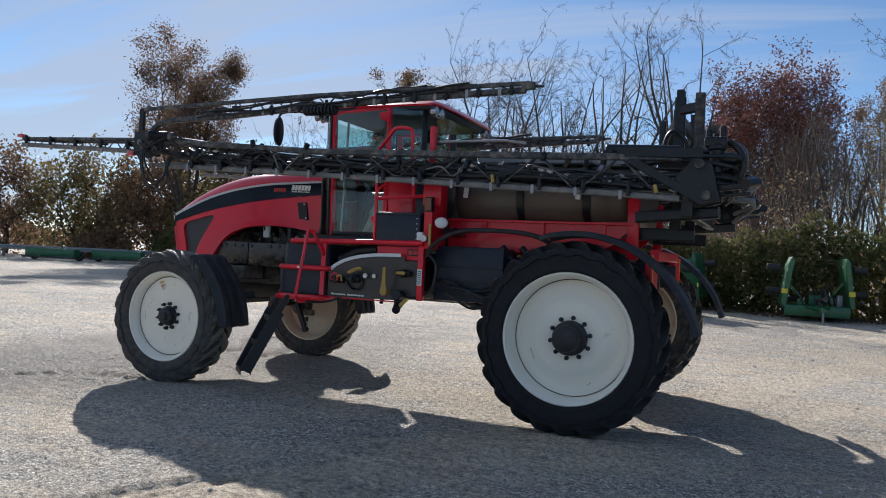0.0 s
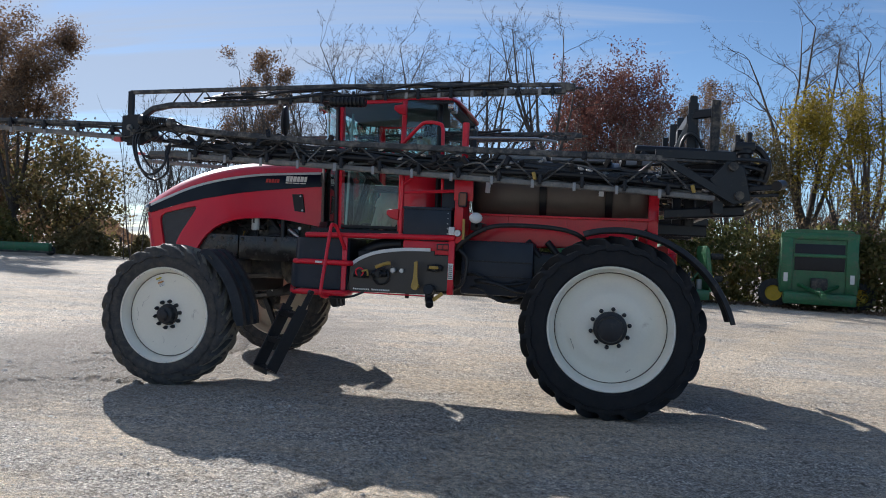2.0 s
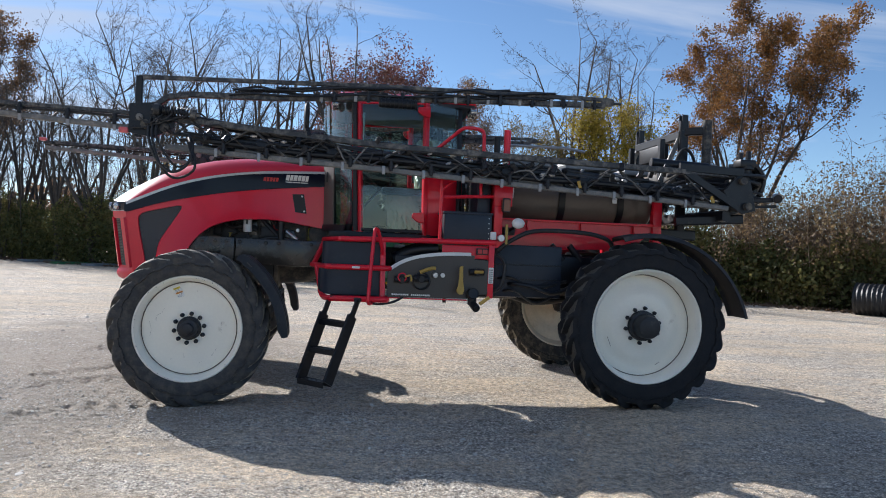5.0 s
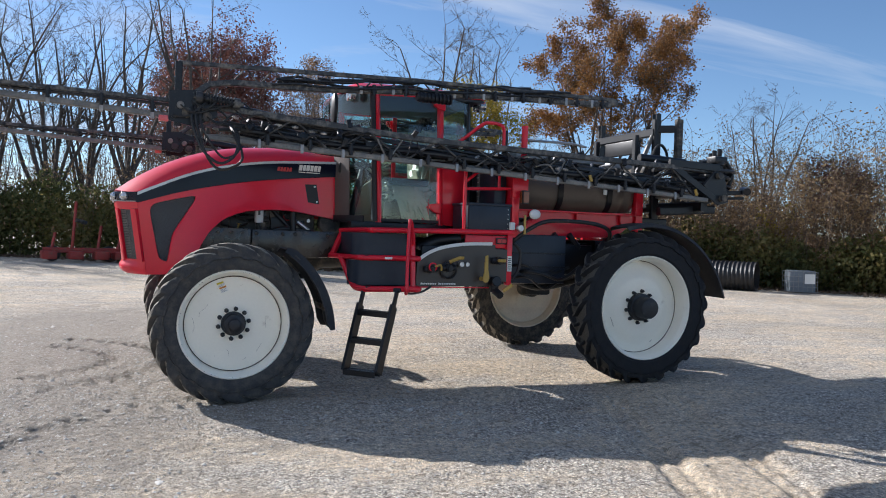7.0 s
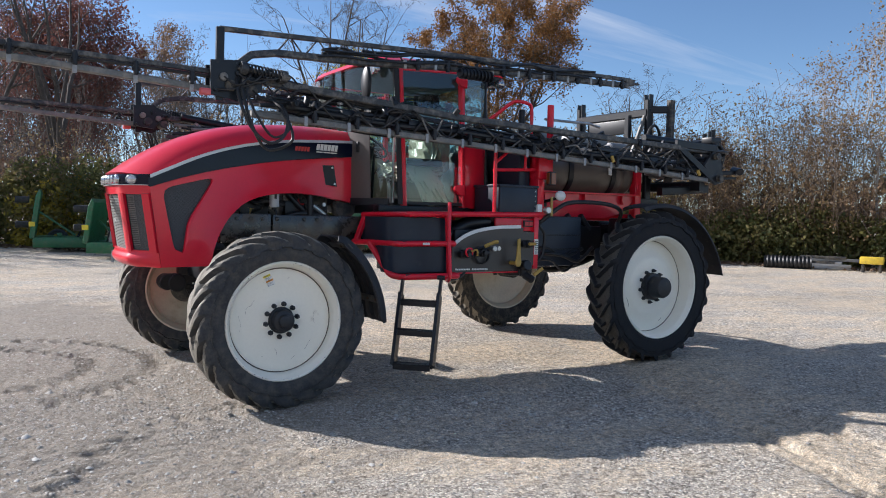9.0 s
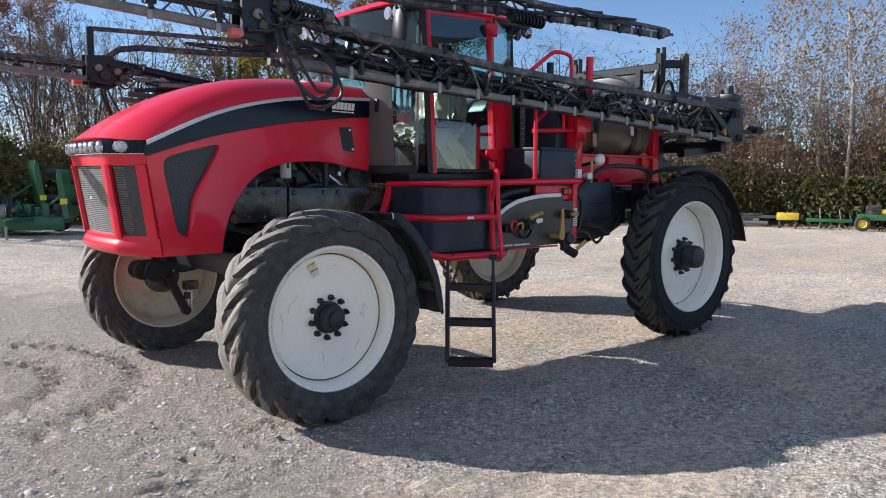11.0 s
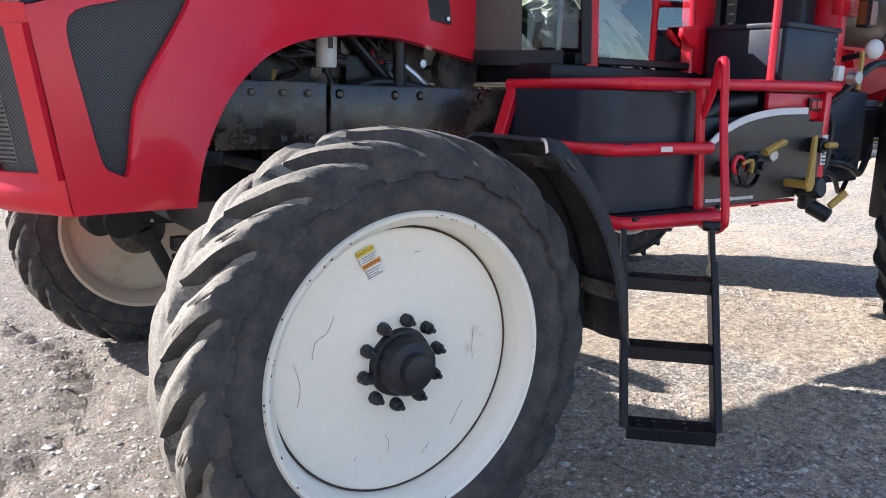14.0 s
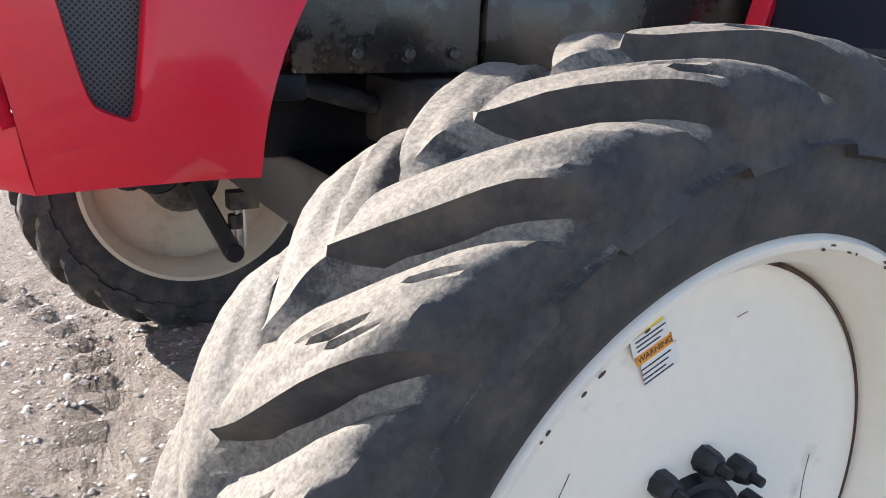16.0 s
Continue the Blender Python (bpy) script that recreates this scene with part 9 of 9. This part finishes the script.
# thin saplings of the wood behind the yard
n_sap = 520
segs = []
for i in range(n_sap):
    a = rng.uniform(1.02, 2.16)
    rad = rng.uniform(40, 62)
    q = np.array((2 + rad * math.cos(a), -4 + rad * math.sin(a), 0.0))
    hh = rng.uniform(4.5, 9.0)
    d = np.array((rng.normal(0, 0.07), rng.normal(0, 0.07), 1.0))
    r = 0.03 + 0.04 * rng.random()
    for k in range(4):
        d = d + rng.normal(0, 0.06, 3); d /= np.linalg.norm(d)
        nq = q + d * hh / 4
        segs.append((q, nq, r, r * 0.7)); q = nq; r *= 0.7
        if k:
            for _ in range(3):
                e = d + rng.normal(0, 0.75, 3); e /= np.linalg.norm(e)
                foot, tip = q - d * hh * rng.uniform(0, 0.2), q + e * hh * rng.uniform(0.10, 0.22)
                segs.append((foot, tip, r * 0.5, 0.010))
                for _ in range(2):
                    g = e + rng.normal(0, 0.6, 3); g /= np.linalg.norm(g)
                    u = foot + (tip - foot) * rng.uniform(0.4, 1.0)
                    segs.append((u, u + g * hh * rng.uniform(0.05, 0.13), 0.010, 0.005))
V, F = tubes_np(segs, lambda r: 3)
tagged(new("saplings", mesh_np("saplings", V, np.array(F), BARK)), "thicket of thin leafless saplings in the wood", "woods", kind="stuff")
# distant wooded rise that closes the horizon
n_far = 26000
a = rng.uniform(-0.6, math.pi + 0.9, n_far)
rad = rng.uniform(95, 150, n_far)
c = np.stack([rad * np.cos(a), rad * np.sin(a) - 5, (4.5 + 2.5 * np.sin(a * 17) + 1.8 * np.sin(a * 41)) * rng.uniform(0, 1, n_far) ** 0.8 + 0.2], 1)
v, f = leaf_quads(rng, c, 0.95, 1.3)
tagged(new("far_woods", mesh_np("far_woods", v, f, L_BROWN)), "hazy brown woods on the horizon", "woods", kind="stuff")

# ---- parked machines and goods along the hedge ----
def small_wheel(parent, at, r, w, hub_mat, turn=0):
    bm = bmesh.new()
    lathe(bm, [(r * 0.55, -w / 2), (r * 0.85, -w / 2 - 0.005), (r, -w / 2 + 0.03), (r, w / 2 - 0.03), (r * 0.85, w / 2 + 0.005), (r * 0.55, w / 2)], 28)
    t = part("tyre", bm, SIDEWALL, parent)
    t.matrix_local = pose(*at, 0, 0, turn)
    bm = bmesh.new()
    lathe(bm, [(0.0, -w * 0.35), (r * 0.18, -w * 0.35), (r * 0.2, -w * 0.2), (r * 0.45, -w * 0.25), (r * 0.56, -w / 2), (r * 0.56, w / 2), (0.0, w * 0.3)], 24)
    part("rim", bm, hub_mat, t)


def batwing_mower(width, wing, at, seed):
    ob = thing("rotary_mower", "green batwing rotary mower parked with wings folded up", "mower", "mowers along the hedge")
    w = width / 2
    bm = new_box(-w, w, -0.7, 0.9, 0.32, 0.50, 0.03)
    deck = part("deck", bm, GREEN, ob)
    part("deck_skirt", new_box(-w, w, -0.74, -0.70, 0.16, 0.48, 0.01), GREEN, deck)
    for s in (-1, 1):
        m = pose(s * (w + 0.05), 0, 0.45, 0, s * -8, 0)
        bm = bmesh.new()
        prism(bm, [(-0.06, 0.0), (0.10, 0.0), (0.10, wing), (0.02, wing + 0.12), (-0.06, wing * 0.9)], -0.75, 0.85)
        bmesh.ops.bevel(bm, geom=bm.edges[:], offset=0.02, segments=1, affect="EDGES")
        wg = part("wing_deck", bm, GREEN, ob, "folded green wing deck")
        wg.matrix_local = m
        for z in (0.45, wing * 0.82):
            small_wheel_at = (s * (w + 0.38), -0.2, z + 0.42)
            bm = bmesh.new(); rod(bm, (0, 0, 0), (s * 0.42, 0, 0), 0.11, 16, 0.02)
            q = part("laminated_tyre", bm, SIDEWALL, ob); q.matrix_local = pose(s * (w + 0.12), -0.1, z + 0.45)
        bm = bmesh.new(); bar(bm, (s * w * 0.3, 0.1, 0.55), (s * (w + 0.02), 0.1, wing * 0.75 + 0.3), 0.07); part("wing_strut", bm, GREEN, ob)
        bm = bmesh.new()
        box(bm, s * w + s * 0.02 - 0.09, s * w + s * 0.02 + 0.09, -0.79, -0.755, 0.85, 1.0); part("decal", bm, STICKER_YELLOW, ob)
        small_wheel(ob, (s * w * 0.6, 1.1, 0.36), 0.36, 0.22, YELLOW_FARM, 0)
    rnd = random.Random(seed)
    part("gearbox", new_box(-0.22, 0.22, -0.25, 0.25, 0.5, 0.82, 0.05), GREEN, ob)
    bm = bmesh.new(); bar(bm, (0, -0.7, 0.45), (0, -2.3, 0.42), 0.14, 0.14); bar(bm, (-0.35, -0.7, 0.45), (0, -1.6, 0.45), 0.08); bar(bm, (0.35, -0.7, 0.45), (0, -1.6, 0.45), 0.08); part("drawbar", bm, GREEN, ob)
    bm = bmesh.new(); rod(bm, (0.02, -2.1, 0.42), (0.02, -2.1, 0.0), 0.035, 10); part("jack", bm, GALV, ob)
    bm = bmesh.new(); rod(bm, (0, -0.3, 0.66), (0.12, -1.7, 0.75), 0.06, 12); part("driveshaft", bm, BLACK_DUSTY, ob)
    for k in range(5):
        bm = bmesh.new(); x = rnd.uniform(-0.6, 0.6); tube(bm, [(x, -0.5, 0.5), (x * 0.5, -0.9, 0.95 + 0.2 * rnd.random()), (x * 0.2, -1.4, 0.6)], 0.018, 6, soft=5); part("hydraulic_hose", bm, HOSE, ob)
    for k in range(6):
        x, y = rnd.uniform(-w, w), rnd.uniform(-0.5, 0.5)
        part("bracket", new_box(x - 0.08, x + 0.08, y - 0.1, y + 0.1, 0.5, 0.62 + 0.25 * rnd.random(), 0.015), rnd.choice((GREEN, GALV, BLACK_DUSTY)), ob)
    ob.matrix_world = at
    return ob


batwing_mower(3.6, 1.55, pose(1.6, 23.0, 0, 0, 0, -6), 1)
batwing_mower(1.9, 1.50, pose(7.1, 21.4, 0, 0, 0, 4), 2)
batwing_mower(2.2, 1.25, pose(2.2, 19.2, 0, 0, 0, -24), 3)

# round baler
bal = thing("round_baler", "green round baler with dark intake opening at the hedge", "baler", at=None)
bm = bmesh.new()
prism(bm, [(-1.2, 0.55), (1.2, 0.55), (1.25, 1.2), (1.15, 2.55), (1.0, 2.75), (-1.0, 2.75), (-1.15, 2.55), (-1.25, 1.2)], 0.0, 2.2)
bmesh.ops.bevel(bm, geom=bm.edges[:], offset=0.05, segments=2, affect="EDGES")
part("body", bm, GREEN, bal)
part("intake", new_box(-0.75, 0.78, -0.03, 0.02, 1.35, 2.25, 0.02), PLASTIC_BLACK, bal, "dark intake opening")
part("intake_bar", new_box(-0.8, 0.82, -0.10, -0.02, 1.80, 1.92, 0.02), GREEN, bal)
part("frame_top", new_box(-1.2, 1.2, -0.08, 0.04, 2.40, 2.62, 0.03), GREEN, bal)
for s in (-1, 1):
    part("side_frame", new_box(*sorted((s * 0.82, s * 1.18)), -0.10, 0.02, 0.6, 2.45, 0.03), GREEN, bal)
    small_wheel(bal, (s * 1.35, 0.9, 0.50), 0.50, 0.34, YELLOW_FARM)
    part("decal", new_box(*sorted((s * 0.95, s * 1.08)), -0.112, -0.104, 0.95, 1.25), STICKER, bal)
part("pickup", new_box(-1.1, 1.1, -0.75, 0.0, 0.22, 0.62, 0.08), GREEN, bal)
bm = bmesh.new(); bar(bm, (0, -0.1, 0.75), (0, -2.2, 0.55), 0.14); bar(bm, (-0.6, 0, 0.85), (0, -1.4, 0.62), 0.1); bar(bm, (0.6, 0, 0.85), (0, -1.4, 0.62), 0.1); part("drawbar", bm, GREEN, bal)
part("gearbox", new_box(-0.25, 0.25, -0.5, 0.0, 0.7, 1.1, 0.05), BLACK_DUSTY, bal)
bal.matrix_world = pose(11.6, 20.9, 0, 0, 0, -10)

# red hay implement behind the mowers
imp = thing("hay_tool", "faded red hay tool with raised arms", "implement")
bm = bmesh.new(); bar(bm, (-1.4, 0, 0.45), (1.4, 0, 0.45), 0.16, 0.2); part("beam", bm, RED_FARM, imp)
for x, h in ((-1.1, 1.1), (-0.4, 2.3), (0.5, 1.4), (1.2, 0.9)):
    bm = bmesh.new(); bar(bm, (x, 0, 0.45), (x + 0.12, 0.1, h), 0.10, 0.08); part("arm", bm, RED_FARM, imp)
for x in (-1.2, -0.3, 0.6, 1.3):
    bm = bmesh.new(); box(bm, x - 0.25, x + 0.25, -0.5, 0.4, 0.12, 0.42, 0.04); part("shoe", bm, RED_FARM, imp)
bm = bmesh.new(); rod(bm, (-0.3, 0, 1.6), (0.1, 0.2, 1.5), 0.08, 10); part("cylinder", bm, BLACK_DUSTY, imp)
for x in (-1.0, 1.0):
    small_wheel(imp, (x, 0.7, 0.3), 0.3, 0.2, RED_FARM)
imp.matrix_world = pose(-3.0, 25.3, 0, 0, 0, 12)

# liquid tote in its cage
tote = thing("liquid_tote", "white plastic liquid tote in a galvanised cage", "tote")
part("bottle", new_box(-0.52, 0.52, -0.45, 0.45, 0.18, 1.08, 0.08), TOTE, tote)
part("pallet", new_box(-0.6, 0.6, -0.5, 0.5, 0.0, 0.14, 0.02), GALV, tote)
for k in range(5):
    bm = bmesh.new(); z = 0.2 + 0.21 * k; tube(bm, [(-0.56, -0.49, z), (0.56, -0.49, z), (0.56, 0.49, z), (-0.56, 0.49, z), (-0.56, -0.49, z)], 0.012, 6); part("cage_hoop", bm, GALV, tote)
for k in range(7):
    x = -0.56 + 1.12 * k / 6
    for y in (-0.49, 0.49):
        bm = bmesh.new(); tube(bm, [(x, y, 0.12), (x, y, 1.06)], 0.010, 6); part("cage_bar", bm, GALV, tote)
part("label_plate", new_box(0.05, 0.45, -0.515, -0.505, 0.55, 0.95), STICKER, tote)
tote.matrix_world = pose(20.3, 13.3, -0.12, 0, 0, -30) @ Matrix.Diagonal((0.82, 0.82, 0.82, 1))

# black drain pipes and a heap of scrap beams
PIPE = mat("black_poly_pipe", (0.015, 0.015, 0.016), 0.5, vary=0.2, bump=0.1)
for k, (x, y, z, r, ln, rz) in enumerate(((18.25, 14.35, 0.50, 0.50, 1.7, 36), (22.1, 10.35, 0.22, 0.22, 1.5, 30))):
    bm = bmesh.new()
    prof = []
    m = 24
    for i in range(m + 1):
        y_ = -ln / 2 + ln * i / m
        prof.append((r + 0.02 * math.cos(i * math.pi), y_))
    prof += [(r - 0.05, ln / 2), (r - 0.05, -ln / 2), prof[0]]
    lathe(bm, prof, 28)
    o = new("drain_pipe", finish("drain_pipe", bm, PIPE)); o.matrix_world = pose(x, y, z, 0, 0, rz)
    tagged(o, "black ribbed plastic drain pipe lying by the hedge", "pipe", "drain pipes by the hedge")
rnd = random.Random(5)
for k in range(9):
    ln = rnd.uniform(1.2, 2.4)
    o = new("scrap_beam", finish("scrap_beam", new_box(-ln / 2, ln / 2, -0.07, 0.07, -0.045, 0.045, 0.01), rnd.choice((GALV, BLACK_DUSTY, GALV))))
    o.matrix_world = pose(23.2 + rnd.uniform(-0.3, 0.3), 9.75 + rnd.uniform(-0.3, 0.3), 0.06 + 0.09 * (k // 2), 0, 0, 120 + rnd.uniform(-8, 8))
    tagged(o, "grey steel beam on a low scrap stack", "beam", "scrap stack by the hedge")

# old yellow-wheeled mower and tools at the far end of the hedge
old = thing("old_mower", "small green mower with yellow wheels among weeds", "mower")
part("frame", new_box(-0.8, 0.8, -0.25, 0.25, 0.35, 0.55, 0.04), GREEN, old)
part("engine", new_box(-0.55, -0.1, -0.22, 0.22, 0.55, 0.85, 0.04), BLACK_DUSTY, old)
small_wheel(old, (0.55, -0.42, 0.34), 0.34, 0.24, YELLOW_FARM)
small_wheel(old, (0.55, 0.42, 0.34), 0.34, 0.24, YELLOW_FARM)
small_wheel(old, (-0.62, -0.38, 0.24), 0.24, 0.18, YELLOW_FARM)
part("hood", new_box(-0.2, 0.5, -0.2, 0.2, 0.55, 0.72, 0.05), YELLOW_FARM, old)
old.matrix_world = pose(24.3, 5.4, 0, 0, 0, -70)
til = thing("garden_tiller", "rusty green garden cultivator with upright tines", "cultivator")
part("bar", new_box(-0.7, 0.7, -0.06, 0.06, 0.25, 0.36, 0.02), GREEN, til)
for k in range(5):
    bm = bmesh.new(); x = -0.6 + 0.3 * k; tube(bm, [(x, 0, 0.0), (x + 0.04, 0.05, 0.3), (x, 0.1, 0.55 + 0.12 * (k % 2))], 0.02, 6, soft=4); part("tine", bm, GALV if k % 2 else GREEN, til)
til.matrix_world = pose(23.7, 6.9, 0, 0, 0, -68)
o = thing("feed_bin", "dull yellow-green crate at the hedge", "crate")
part("crate", new_box(-0.35, 0.35, -0.2, 0.2, 0.28, 0.52, 0.03), YELLOW_FARM, o)
for x in (-0.25, 0.25):
    part("leg", new_box(x - 0.04, x + 0.04, -0.15, 0.15, 0.0, 0.28, 0.01), BLACK_DUSTY, o)
o.matrix_world = pose(23.3, 8.1, 0, 0, 0, -65)

# guard rail and flat green machines across the yard
rail = tagged(new("guard_rail"), "galvanised guard rail along the road", "guard rail")
bm = bmesh.new()
rows = []
R0, R1 = Vector((-58, 20.5, 0)), Vector((-33.5, 37.5, 0))
for i in range(13):
    p = R0.lerp(R1, i / 12)
    d = (R1 - R0).normalized(); nn = Vector((d.y, -d.x, 0))
    rows.append([tuple(p + nn * o_ + Vector((0, 0, z_))) for o_, z_ in ((0, 0.52), (0.05, 0.56), (0.05, 0.62), (0, 0.67), (0.05, 0.72), (0.05, 0.78), (0, 0.82))])
grid_mesh(bm, rows, 0.01)
part("beam", bm, GALV, rail)
for i in range(13):
    p = R0.lerp(R1, i / 12) - Vector(((R1 - R0).normalized().y, -(R1 - R0).normalized().x, 0)) * 0.1
    part("post", new_box(p.x - 0.07, p.x + 0.07, p.y - 0.07, p.y + 0.07, 0, 0.8, 0.01), GALV, rail)
for x, y, rz in ((-36.5, 28.5, 20), (-33.5, 31.0, 24), (-42, 24, 20), (-29.5, 33.0, 25)):
    o = thing("seed_drill", "low green machine parked by the guard rail", "implement", "green machines by the rail")
    part("box", new_box(-1.6, 1.6, -0.4, 0.4, 0.25, 0.75, 0.04), GREEN, o)
    part("frame", new_box(-1.7, 1.7, -0.6, 0.6, 0.15, 0.27, 0.02), BLACK_DUSTY, o)
    for s in (-1, 1):
        small_wheel(o, (s * 1.5, 0.5, 0.28), 0.28, 0.18, GREEN)
    bm = bmesh.new(); bar(bm, (0, -0.5, 0.3), (0.1, -1.6, 0.3), 0.1); part("drawbar", bm, GREEN, o); bm = bmesh.new(); bar(bm, (0.6, 0, 0.7), (0.6, 0, 1.2), 0.06); part("marker_post", bm, GREEN, o)
    o.matrix_world = pose(x, y, 0, 0, 0, rz)
for i, (x, y) in enumerate(((-20.2, 36.5), (-18.3, 36.0), (-13.0, 33.0), (-11.0, 31.6), (-9.4, 30.8))):
    o = new("roof_sheet", finish("roof_sheet", new_box(-0.9, 0.9, -0.45, 0.45, 0.12, 0.22, 0.02), (TOTE, GREEN)[i % 2]))
    o.matrix_world = pose(x, y, -0.12, 0, 0, 20 + i * 9)
    tagged(o, "flat pale panel lying at the edge of the yard", "panel", "panels at the edge of the yard")
# wire fence posts far left
for i in range(9):
    o = new("fence_post", finish("fence_post", new_box(-0.06, 0.06, -0.06, 0.06, 0, 1.3, 0.01), BARK))
    p = Vector((-31, 40.5, 0)).lerp(Vector((-17, 37.8, 0)), i / 8)
    o.location = p
    tagged(o, "weathered wooden fence post at the yard's edge", "fence post", "fence at the yard's edge")
